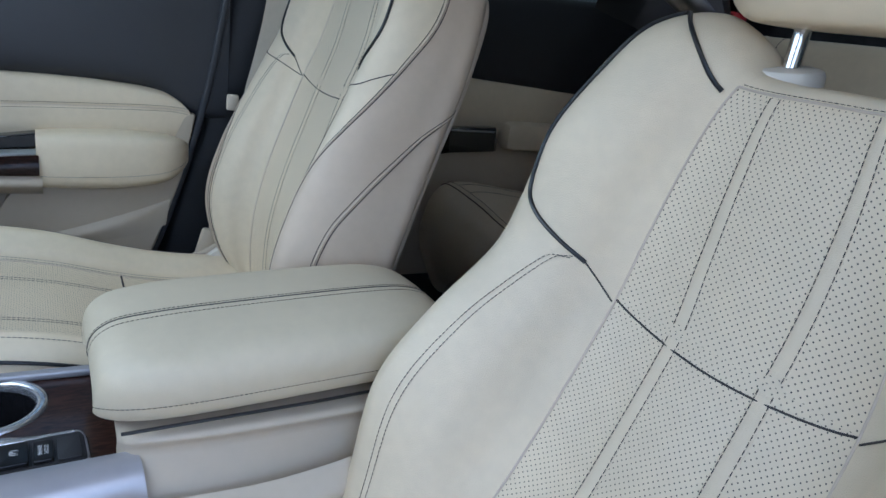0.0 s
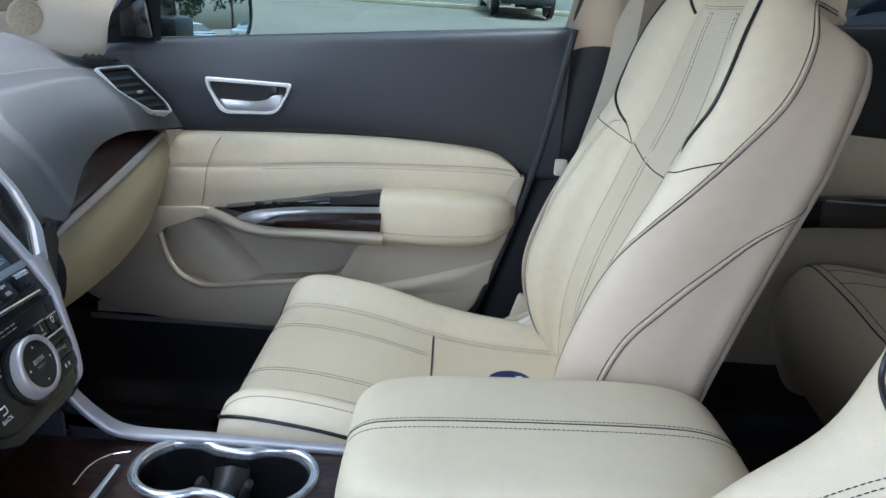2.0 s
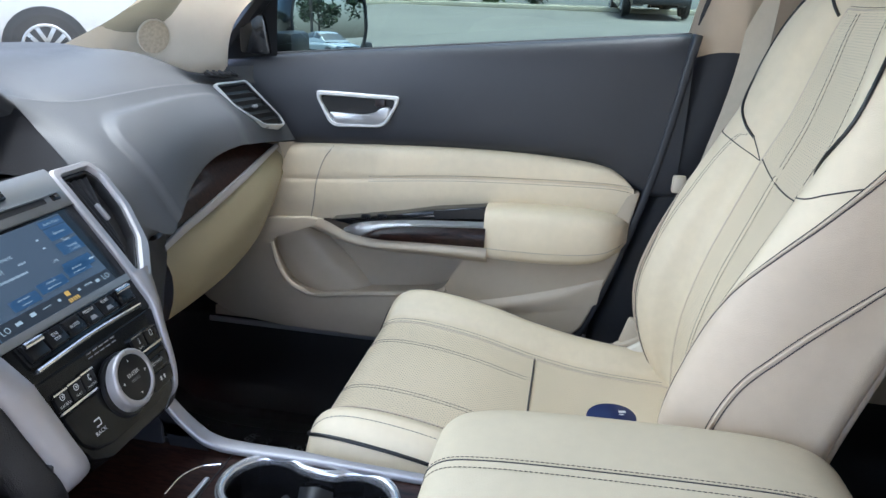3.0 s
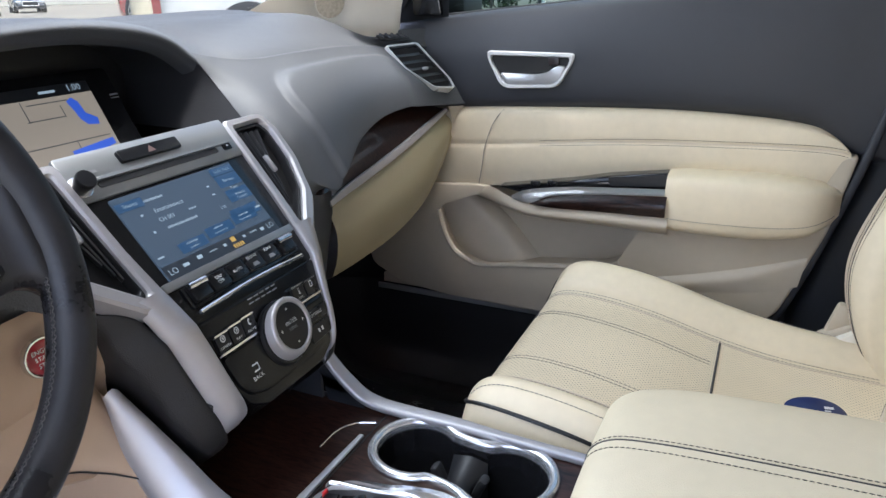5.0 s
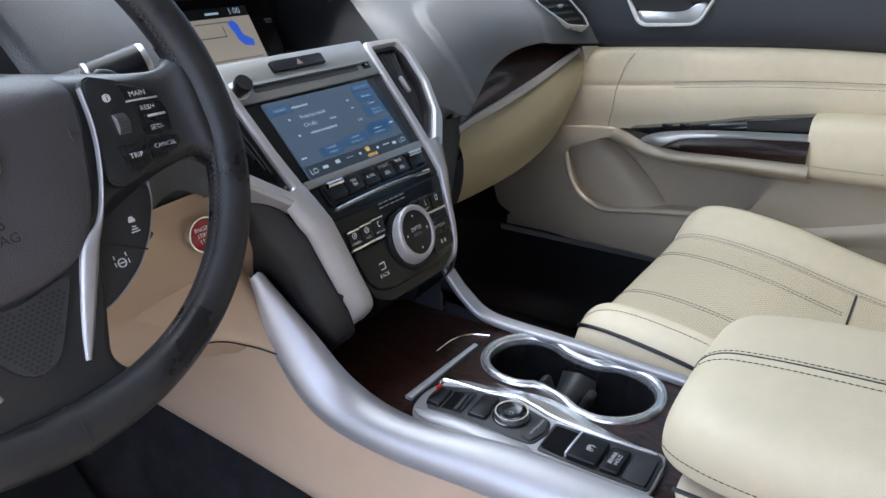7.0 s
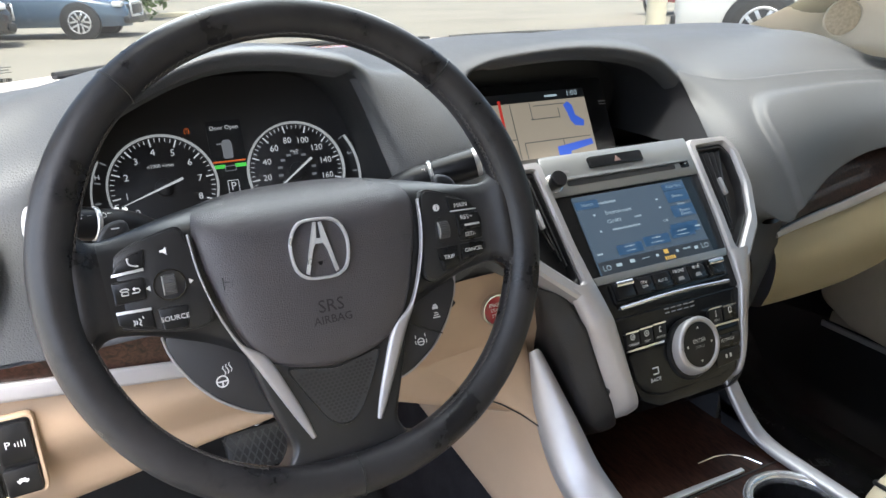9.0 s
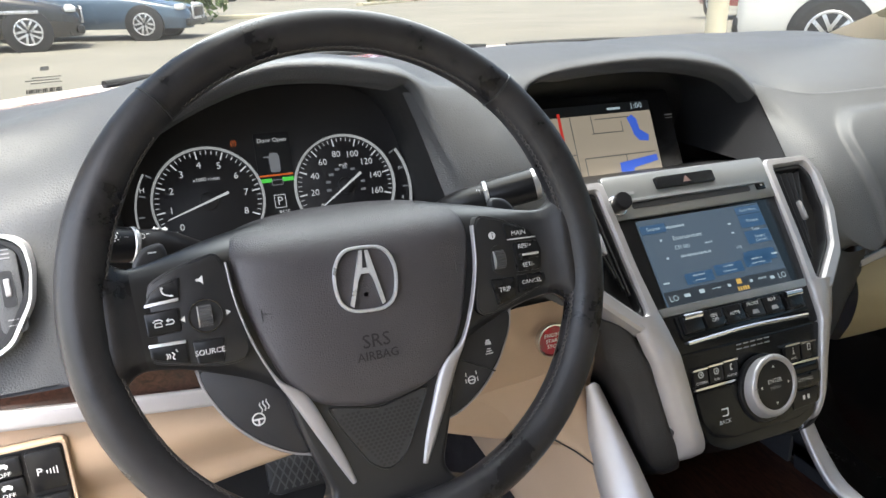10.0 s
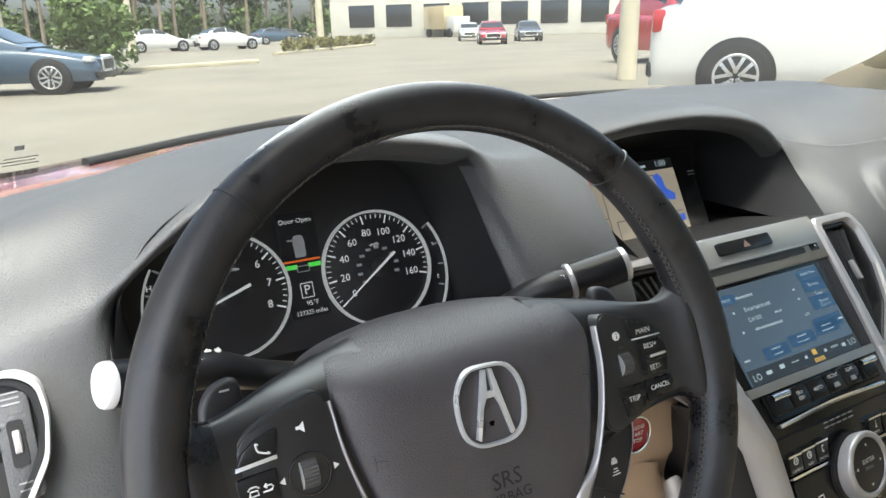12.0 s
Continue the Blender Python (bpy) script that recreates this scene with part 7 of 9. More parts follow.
    # key pods behind the lower spokes
    for s in (-1, 1):
        edge_run = [(0.1085, -0.0375), (0.1050, -0.0520), (0.0945, -0.0715), (0.0800, -0.0880), (0.0620, -0.1000), (0.0470, -0.1055)]
        pod = edge_run + [(0.040, -0.095), (0.055, -0.06), (0.09, -0.035)]
        kp = part("key_pod", plate([(x * s, y) for x, y in rounded(pod, 0.006, 4)][::s], -0.010, m, 0.003, base=-0.03), POD, ob, "dark grey key pod")
        part("pod_edge", tube(curve([m @ V(x * s, y, -0.0125) for x, y in edge_run], 30), 0.0010, 6), SILVER, kp, "thin silver edge")
        q = m @ T(0, 0, -0.0098)
        if s < 0:
            part("heat_sign", frame_plate([(x - 0.0765, y - 0.0750) for x, y in ring(20, 0.0042)], [(x - 0.0765, y - 0.0750) for x, y in ring(20, 0.0033)], 0.0006, q, 0.0001), WHITE, kp)
            bars([(-0.0765, -0.0750, 0.0066, 0.0011), (-0.0765, -0.0768, 0.0011, 0.0030)], q, WHITE, kp)
            for k in range(3):
                part("heat_sign", tube([q @ V(-0.0742 + 0.0022 * k + 0.0008 * math.sin(j * 1.5), -0.0712 + 0.0016 * j + 0.0008 * k, 0.0005) for j in range(5)], 0.0004, 5, up=up), WHITE, kp)
        else:
            bars([(0.0864, -0.0585, 0.0046, 0.0022), (0.0864, -0.0566, 0.0030, 0.0014), (0.0864, -0.0625, 0.0028, 0.0008), (0.0864, -0.0642, 0.0044, 0.0008), (0.0864, -0.0659, 0.0060, 0.0008)], q, WHITE, kp)
            part("lane_sign", frame_plate([(x + 0.0700, y - 0.0815) for x, y in ring(18, 0.0030)], [(x + 0.0700, y - 0.0815) for x, y in ring(18, 0.0022)], 0.0006, q, 0.0001), WHITE, kp)
            bars([(0.0700, -0.0815, 0.0044, 0.0009), (0.0655, -0.0815, 0.0008, 0.0030), (0.0660, -0.0770, 0.0008, 0.0026), (0.0745, -0.0815, 0.0008, 0.0030), (0.0740, -0.0770, 0.0008, 0.0026)], q, WHITE, kp)
            part("pod_split", tube([q @ V(0.064, -0.066, 0.0002), q @ V(0.0890, -0.0790, 0.0002)], 0.0006, 5), PIPE, kp)
        # shift paddle
        pd = [(0.112, 0.012), (0.138, 0.014), (0.137, 0.034), (0.130, 0.0435), (0.116, 0.0465)]
        pl = part("shift_paddle", plate([(x * s, y) for x, y in rounded(pd, 0.007, 4)][::s], -0.0330, m, 0.004, seg=3, base=-0.040), POD, ob, "dark grey shift paddle")
        if s < 0:
            bars([(-0.1235, 0.0395, 0.0050, 0.0010)], m @ T(0, 0, -0.0328), WHITE, pl)
    # column shroud
    path = [m @ V(0, -0.012, -0.035), m @ V(0, -0.014, -0.10), m @ V(0, -0.012, -0.22)]
    part("column_shroud", sweep(path, slab(0.10, 0.085, 0.03, 5), up=tuple(m.to_3x3() @ Vector((0, 1, 0)))), DARK, ob, "black column shroud")
    return ob


steering_wheel()


def stalk(side):
    lab = "black wiper stalk behind the steering wheel" if side > 0 else "black light stalk with pale rotary end behind the steering wheel"
    ob = thing("control_stalk", (-0.39 + 0.06 * side, 0.13, 0.94), lab, "control stalk", "stalks on the column")
    tip, hoop = V(-0.390 + 0.1775 * side, 0.0873, 0.9709), V(-0.390 + 0.1398 * side, 0.1010, 0.9604)
    d = (tip - hoop).normalized()
    root = V(-0.39 + 0.052 * side, 0.142, 0.918)
    fat = 0.0138 if side > 0 else 0.0128
    part("arm", sweep(curve([root, root.lerp(hoop, 0.45) + V(0, 0.004, -0.002), hoop - d * 0.022, hoop - d * 0.002], 16), ring(20, fat * 0.86), up=(0, -0.4, 1), scale=lambda s: 0.72 + 0.28 * min(1, s * 1.8)), DARK, ob)
    part("band", sweep([hoop - d * 0.0022, hoop - d * 0.0012, hoop + d * 0.0012, hoop + d * 0.0022], ring(28, fat * 1.0), up=(0, -0.4, 1), scale=lambda s: 0.94 if s in (0.0, 1.0) else 1.02), BRUSHED, ob, "silver ring")
    part("barrel", sweep([hoop + d * 0.001, hoop + d * 0.004, tip - d * 0.006, tip - d * 0.001], ring(28, fat), up=(0, -0.4, 1), scale=lambda s: 0.95 if s < 0.05 else 1.0), BUTTON, ob, "matt black rotary barrel")
    pale = mat("pale_plastic", (0.60, 0.59, 0.60), 0.4) if side < 0 else BRUSHED
    part("end_cap", sweep([tip - d * 0.0012, tip + d * 0.0015, tip + d * 0.0035, tip + d * 0.0042], ring(28, fat * 0.99), up=(0, -0.4, 1), scale=lambda s: 1.0 if s < 0.5 else 0.94 if s < 0.9 else 0.7), pale, ob, "pale round end")
    n = V(-0.1 * side, -0.72, 0.69).normalized()
    fr = face_frame(hoop - d * 0.014 + n * fat * 0.885, d * side, n.cross(d * side))
    if side < 0:
        write("OFF", 0.0064, fr @ T(-0.004, 0.001, 0.0004), WHITE, ob)
        bars([(0.0058, 0.0012, 0.0050, 0.0010)], fr, WHITE, ob)
        for s in (-1, 1):
            patch([(0.008 + 0.0012 * s, 0.0098), (0.008 + 0.0034 * s, 0.0098), (0.008 + 0.0034 * s, 0.0110), (0.008 + 0.0058 * s, 0.0086), (0.008 + 0.0034 * s, 0.0062), (0.008 + 0.0034 * s, 0.0074), (0.008 + 0.0012 * s, 0.0074)][::s], fr, WHITE, ob, "turn_arrow", -0.0024)
        g2 = face_frame(hoop + d * 0.012 + n * fat * 1.02, d * side, n.cross(d * side))
        part("light_sign", frame_plate(ring(14, 0.0019), ring(14, 0.0013), 0.0006, g2, 0.0001), WHITE, ob)
        bars([(0.0036 * math.cos(a), 0.0036 * math.sin(a), 0.0010, 0.0010) for a in [math.pi / 4 * k for k in range(8)]] + [(0.0085, 0, 0.003, 0.0007)], g2, WHITE, ob)
    else:
        bars([(0.003, 0.0, 0.0042, 0.0008), (0.003, 0.0022, 0.0008, 0.0030), (0.0012, 0.0020, 0.0008, 0.0020), (0.0048, 0.0020, 0.0008, 0.0020)], fr, WHITE, ob)


stalk(1)
stalk(-1)


def pedal():
    ob = thing("brake_pedal", (-0.39, 0.36, 0.50), "black rubber brake pedal with a diamond tread", "pedal")
    m = face_frame(V(-0.39, 0.345, 0.548), V(1, 0, 0), V(0, 0.5, 0.85))
    part("pad", plate(slab(0.10, 0.055, 0.012), 0.012, m, 0.004), RUBBER, ob)
    bm = bmesh.new()
    for i in range(9):
        for s in (-1, 1):
            x = -0.04 + 0.01 * i
            a, b = V(x - 0.012 * s, -0.022, 0.0125), V(x + 0.012 * s, 0.022, 0.0125)
            w = V(0.0012, 0, 0)
            vs = [bm.verts.new(m @ p) for p in (a - w, a + w, b + w, b - w)]
            bm.faces.new(vs)
    part("tread", bm, mat("grey_tread", (0.05, 0.05, 0.052), 0.5), ob, smooth=False)
    part("lever", tube(curve([V(-0.39, 0.36, 0.545), V(-0.39, 0.42, 0.62), V(-0.39, 0.45, 0.78)], 10), 0.008), CHROME, ob)


pedal()

# ---- passenger door ----
DOOR = face_frame(V(0.735, 0, 0), V(0, -1, 0), V(0, 0, 1))


def passenger_door():
    ob = thing("door_1", (0.76, -0.15, 0.45), "closed passenger door, charcoal above with beige padded trim", "car door", kind="structure")
    m = DOOR
    # upper part, from the window ledge to the padded insert
    def st(y, ledge, low, bow=0.0):
        return [V(0.80, y, ledge - 0.004), V(0.757, y, ledge), V(0.742 - bow, y, ledge - 0.012), V(0.733 - bow, y, ledge - 0.045), V(0.728 - bow, y, (ledge + low) / 2), V(0.730 - bow, y, low + 0.02), V(0.742, y, low - 0.002), V(0.76, y, low - 0.008)]
    rows = [st(0.34, 1.012, 0.866), st(0.20, 1.026, 0.867), st(0.04, 1.042, 0.871, 0.002), st(-0.18, 1.062, 0.881, 0.004), st(-0.34, 1.077, 0.880, 0.004), st(-0.46, 1.088, 0.870, 0.002), st(-0.515, 1.093, 0.835), st(-0.56, 1.097, 0.82), st(-0.595, 1.10, 0.82)]
    part("upper_panel", sheet(loft(rows, 26, 50)), DOORTOP, ob, "charcoal upper door panel")
    edge = [V(0.735, -0.595, 1.10), V(0.740, -0.548, 0.83), V(0.742, -0.465, 0.555), V(0.745, -0.40, 0.49)]
    part("rear_edge", sweep(curve(edge, 24), slab(0.014, 0.03, 0.004), up=(1, 0, 0)), DOORTOP, ob)
    # padded leather insert
    top = [(0.20, 0.860), (0.04, 0.871), (-0.18, 0.879), (-0.34, 0.878), (-0.46, 0.867), (-0.50, 0.854), (-0.520, 0.835)]
    seam = [(0.20, 0.792), (0.04, 0.803), (-0.18, 0.822), (-0.34, 0.829), (-0.46, 0.832), (-0.505, 0.830), (-0.524, 0.826)]
    bot = [(0.20, 0.712), (0.044, 0.722), (-0.16, 0.76), (-0.34, 0.775), (-0.46, 0.772), (-0.50, 0.775), (-0.528, 0.80)]
    def row(pts, x):
        return [V(x, y, z) for y, z in pts]
    def mixr(a, b, t, x):
        return [V(x, p[0] * (1 - t) + q[0] * t, p[1] * (1 - t) + q[1] * t) for p, q in zip(a, b)]
    g = loft([row(top, 0.748), row([(y, z - 0.004) for y, z in top], 0.7335), mixr(top, seam, 0.30, 0.7262), mixr(top, seam, 0.8, 0.7235), row(seam, 0.7245)], 60, 22)
    part("insert_upper", sheet(g), LEATHER, ob, "beige leather padded insert")
    g2 = loft([row(seam, 0.7245), mixr(seam, bot, 0.15, 0.7225), mixr(seam, bot, 0.6, 0.7230), row(bot, 0.730)], 60, 14)
    part("insert_lower", sheet(g2), LEATHER, ob, "beige leather padded insert")
    part("stitching", stitches([[p + V(-0.0012, 0, 0.0052) for p in g[-1][13:]], [p + V(-0.0016, 0, -0.0045) for p in g2[0][13:]]], 0.0062, 0.0048, 0.0006), THREAD, ob)
    part("insert_fold", tube([p + V(-0.0001, 0, 0) for p in g[-1][13:]], 0.0008, 6), SEATBACK, ob)
    part("insert_seam", tube(curve([V(0.7255, 0.092, 0.722), V(0.7200, 0.083, 0.76), V(0.7205, 0.078, 0.795), V(0.7210, 0.062, 0.84), V(0.733, 0.045, 0.866)], 24), 0.0008, 6), THREAD_PALE, ob)
    # release handle
    o = rounded([(-0.074, 0.971), (0.086, 0.969), (0.084, 0.955), (0.060, 0.910), (-0.046, 0.905), (-0.073, 0.957)], 0.018, 6)
    i_ = [(0.006 + (x - 0.006) * 0.90, 0.939 + (y - 0.939) * 0.76) for x, y in o]
    h = part("release_handle", plate(i_, 0.0095, m, 0), GLOSS, ob, "chrome release handle in a dark recess")
    part("bezel", frame_plate(o, i_, 0.017, m, 0.003), PALE, h, "bright silver bezel")
    # flat plate, coloured near black for the shade in the handle bowl
    part("recess", plate([(x * 0.98, 0.939 + (y - 0.939) * 0.98) for x, y in i_], 0.0105, m, 0), mat("dark_recess", (0.010, 0.009, 0.009), 0.6), h)
    lev = rounded([(-0.050, 0.933), (0.020, 0.932), (0.042, 0.937), (0.056, 0.948), (0.071, 0.948), (0.068, 0.930), (0.058, 0.917), (0.044, 0.9125), (-0.038, 0.9120)], 0.006, 4)
    part("lever", plate(lev, 0.0170, m, 0.005, seg=4), BRUSHED, h, "satin chrome pull lever")
    part("lock_tab", plate(slab(0.020, 0.017, 0.003), 0.0150, m @ T(0.050, 0.956), 0.003), mat("brown_black_plastic", (0.03, 0.022, 0.022), 0.3), h)
    # armrest with switches
    sw = rounded([(-0.044, 0.727), (0.10, 0.752), (0.161, 0.766), (0.266, 0.781), (0.266, 0.745), (0.10, 0.728), (0.02, 0.716)], 0.006, 3)
    part("switch_panel", plate(sw, 0.035, m, 0.004, base=-0.01), GLOSS, ob, "black switch panel")
    part("grip_recess", plate(rounded([(0.162, 0.764), (0.262, 0.777), (0.262, 0.757), (0.165, 0.748)], 0.003, 2), 0.0365, m, 0), PIPE, ob)
    for x in (0.03, 0.062):
        part("window_switch", box(0, 0, 0, 0.018, 0.008, 0.008, 0.002, turn=m @ T(x, 0.737 + x * 0.12, 0.036)), BUTTON, ob)
    def band(top, bottom, name, material, label, push):
        a, b = [curve([m @ V(*p) for p in q], 40) for q in (top, bottom)]
        out = m.to_3x3() @ V(0, 0, 1)
        part(name, sheet([a, [p.lerp(q, 0.25) + out * push for p, q in zip(a, b)], [p.lerp(q, 0.7) + out * push for p, q in zip(a, b)], b], 0.003), material, ob, label)
    band([(-0.012, 0.716, 0.046), (0.016, 0.729, 0.046), (0.075, 0.7405, 0.048), (0.15, 0.7485, 0.050), (0.266, 0.7565, 0.052)], [(-0.006, 0.711, 0.052), (0.030, 0.7105, 0.062), (0.070, 0.7275, 0.060), (0.15, 0.7385, 0.061), (0.266, 0.7475, 0.062)], "bright_strip", BRUSHED, "bright strip", 0.003)
    band([(0.030, 0.7100, 0.062), (0.070, 0.7270, 0.061), (0.15, 0.7380, 0.062), (0.266, 0.7470, 0.063)], [(0.030, 0.7085, 0.064), (0.075, 0.7075, 0.069), (0.15, 0.7100, 0.070), (0.266, 0.7120, 0.070)], "wood_inlay", WOOD, "glossy dark wood inlay", 0.004)
    low = [[V(0.735, 0.09, 0.718), V(0.70, 0.047, 0.722), V(0.682, -0.02, 0.706), V(0.672, -0.15, 0.708), V(0.674, -0.27, 0.71)], [V(0.735, 0.10, 0.708), V(0.70, 0.055, 0.705), V(0.676, -0.02, 0.690), V(0.668, -0.15, 0.692), V(0.670, -0.27, 0.692)], [V(0.738, 0.11, 0.698), V(0.715, 0.06, 0.692), V(0.70, -0.02, 0.676), V(0.695, -0.15, 0.676), V(0.695, -0.27, 0.674)], [V(0.75, 0.12, 0.694), V(0.742, 0.06, 0.685), V(0.735, -0.02, 0.668), V(0.735, -0.15, 0.662), V(0.735, -0.27, 0.660)]]
    part("armrest_front", sheet(loft(low, 30, 16)), TRIM_BEIGE, ob, "beige moulded pull")
    # padded elbow rest
    def sec(y, k, z0, z1, x):
        c, hgt = (z0 + z1) / 2, (z1 - z0) / 2
        pr = [(0.0, 1.0), (0.35, 1.02), (0.75, 0.98), (0.95, 0.75), (1.0, 0.2), (0.99, -0.35), (0.9, -0.8), (0.6, -1.0), (0.0, -1.02)]
        return [V(0.738 - x * a, y, c + hgt * b) for a, b in pr]
    rows = [sec(-0.262, 1, 0.684, 0.781, 0.066), sec(-0.30, 1, 0.682, 0.785, 0.070), sec(-0.40, 1, 0.684, 0.788, 0.072), sec(-0.47, 1, 0.694, 0.784, 0.066), sec(-0.505, 1, 0.712, 0.776, 0.048), sec(-0.522, 1, 0.728, 0.766, 0.02)]
    g = loft(rows, 30, 34)
    er = part("elbow_rest", sheet(g, flip=True), LEATHER, ob, "padded beige leather elbow rest")
    part("cap", sheet([g[0], [V(0.738, -0.262, 0.73)] * len(g[0])], flip=True), LEATHER, er)
    part("stitching", stitches([[r[19] + V(-0.0008, 0, 0) for r in g[1:-3]]], 0.006, 0.0045, 0.0006), THREAD_PALE, er)
    # lower moulding with map pocket
    part("pocket_back", sheet(loft([[V(0.765, 0.34, 0.86), V(0.765, 0.1, 0.86), V(0.765, -0.2, 0.86), V(0.765, -0.56, 0.84)], [V(0.786, 0.34, 0.66), V(0.786, 0.1, 0.66), V(0.784, -0.2, 0.66), V(0.768, -0.54, 0.66)], [V(0.765, 0.34, 0.46), V(0.765, 0.1, 0.46), V(0.765, -0.2, 0.46), V(0.765, -0.42, 0.47)]], 20, 12)), TRIM_BEIGE, ob)
    lo = [(-0.36, 0.60), (-0.34, 0.52), (-0.27, 0.485), (-0.16, 0.473), (0.0, 0.470), (0.19, 0.474), (0.33, 0.488), (0.42, 0.513), (0.458, 0.545), (0.478, 0.60), (0.512, 0.70), (0.536, 0.826), (0.520, 0.822), (0.500, 0.775), (0.45, 0.71), (0.40, 0.688), (0.27, 0.676), (0.225, 0.668), (0.212, 0.645), (0.19, 0.600), (0.165, 0.584), (0.142, 0.579), (0.0, 0.563), (-0.085, 0.551), (-0.118, 0.556), (-0.148, 0.575), (-0.170, 0.61), (-0.182, 0.655), (-0.176, 0.672), (-0.12, 0.695), (-0.06, 0.718), (-0.10, 0.722), (-0.20, 0.712), (-0.27, 0.70)]
    part("pocket_lobe", sheet(loft([[V(0.762, 0.196, 0.690), V(0.758, 0.186, 0.640), V(0.757, 0.160, 0.580), V(0.756, 0.110, 0.545)], [V(0.746, 0.165, 0.694), V(0.742, 0.150, 0.645), V(0.742, 0.112, 0.590), V(0.744, 0.060, 0.548)], [V(0.750, 0.130, 0.694), V(0.748, 0.090, 0.650), V(0.750, 0.045, 0.598), V(0.754, 0.008, 0.550)], [V(0.774, 0.112, 0.692), V(0.774, 0.058, 0.648), V(0.776, 0.008, 0.594), V(0.778, -0.028, 0.550)], [V(0.79, 0.110, 0.690), V(0.79, 0.050, 0.640), V(0.79, 0.0, 0.588), V(0.79, -0.034, 0.548)]], 24, 24), flip=False), TRIM_BEIGE, ob, "bulging beige front of the map pocket")
    part("lower_moulding", plate(rounded(lo, 0.014, 3), 0.026, m @ T(0, 0, -0.012), 0.006, seg=3, base=-0.045), TRIM_BEIGE, ob, "beige moulded lower door panel")
    lip = [(-0.178, 0.660), (-0.166, 0.612), (-0.145, 0.578), (-0.116, 0.560), (-0.085, 0.553), (0.0, 0.565), (0.142, 0.582), (0.172, 0.588), (0.188, 0.598)]
    part("pocket_lip", tube([m @ V(x, y, 0.012) for x, y in [tuple(p)[:2] for p in curve([V(a, b, 0) for a, b in lip], 40)]], 0.006, 8, up=(-1, 0, 0)), TRIM_BEIGE, ob)
    part("ridge", sheet(loft([[m @ V(0.49, 0.655, 0.013), m @ V(0.40, 0.622, 0.014), m @ V(0.28, 0.588, 0.014), m @ V(0.17, 0.568, 0.013)], [m @ V(0.488, 0.645, 0.017), m @ V(0.40, 0.606, 0.022), m @ V(0.28, 0.574, 0.022), m @ V(0.17, 0.560, 0.016)], [m @ V(0.482, 0.60, 0.0145), m @ V(0.40, 0.575, 0.0145), m @ V(0.28, 0.56, 0.0145), m @ V(0.17, 0.553, 0.0145)]], 20, 8)), TRIM_BEIGE, ob)
    # window above
    g = part("window_pane", sheet(loft([[V(0.79, 0.30, 1.0), V(0.79, -0.2, 1.05), V(0.79, -0.60, 1.08)], [V(0.74, 0.10, 1.19), V(0.73, -0.2, 1.22), V(0.73, -0.62, 1.23)], [V(0.66, -0.02, 1.34), V(0.655, -0.25, 1.36), V(0.655, -0.66, 1.37)]], 14, 12)), TINTED, ob, "green tinted side window")
    g.visible_shadow = False
    part("window_seal", sweep(curve([V(0.772, 0.30, 1.016), V(0.772, 0.04, 1.040), V(0.772, -0.2, 1.062), V(0.772, -0.6, 1.098)], 20), slab(0.02, 0.01, 0.003)), RUBBER, ob)
    part("window_frame", tube(curve([V(0.765, 0.29, 1.02), V(0.725, 0.14, 1.17), V(0.69, 0.03, 1.28), V(0.665, -0.05, 1.345)], 16), 0.016), DARK, ob)
    part("window_frame", sweep(curve([V(0.775, -0.60, 1.10), V(0.735, -0.63, 1.23), V(0.665, -0.66, 1.365)], 12), slab(0.03, 0.02, 0.005)), DARK, ob)
    # sail panel in front of the window
    part("sail_panel", sheet(loft([[V(0.748, 0.31, 1.012), V(0.742, 0.25, 1.10), V(0.72, 0.17, 1.19)], [V(0.745, 0.16, 1.028), V(0.742, 0.155, 1.10), V(0.722, 0.14, 1.19)]], 8, 6), 0.008), DARK, ob)
    # mirror
    mr = thing("door_mirror", (0.93, 0.14, 1.02), "black door mirror on the passenger door showing trees and parked cars", "door mirror")
    mm = face_frame(V(0.97, 0.13, 1.085), V(0.85, -0.53, 0.0), V(0.0, 0.04, 1.0))
    o = rounded([(-0.105, -0.055), (0.080, -0.068), (0.100, -0.02), (0.095, 0.065), (-0.09, 0.075), (-0.112, 0.02)], 0.03, 5)
    rows = []
    for k, z in ((1.0, 0.004), (1.03, -0.01), (1.0, -0.05), (0.85, -0.085), (0.5, -0.105), (0.05, -0.11)):
        rows.append([mm @ Vector((x * k, y * k, z)) for x, y in o])
    part("housing", sheet(rows, closed=True), GLOSS, mr)
    part("rim", frame_plate(o, [(x * 0.94, y * 0.92) for x, y in o], 0.006, mm, 0.002), DARK, mr)
    part("mirror_glass", plate([(x * 0.945, y * 0.925) for x, y in o], 0.002, mm, 0), MIRROR, mr, "mirror glass")
    part("foot", box(0.835, 0.17, 1.045, 0.1, 0.05, 0.05, 0.012), DARK, mr)
    part("foot_cover", plate(rounded([(-0.03, 1.03), (0.03, 1.03), (0.02, 1.10), (-0.03, 1.12)], 0.008), 0.02, m @ T(-0.20, 0.0, -0.02), 0.004), GLOSS, mr)


passenger_door()


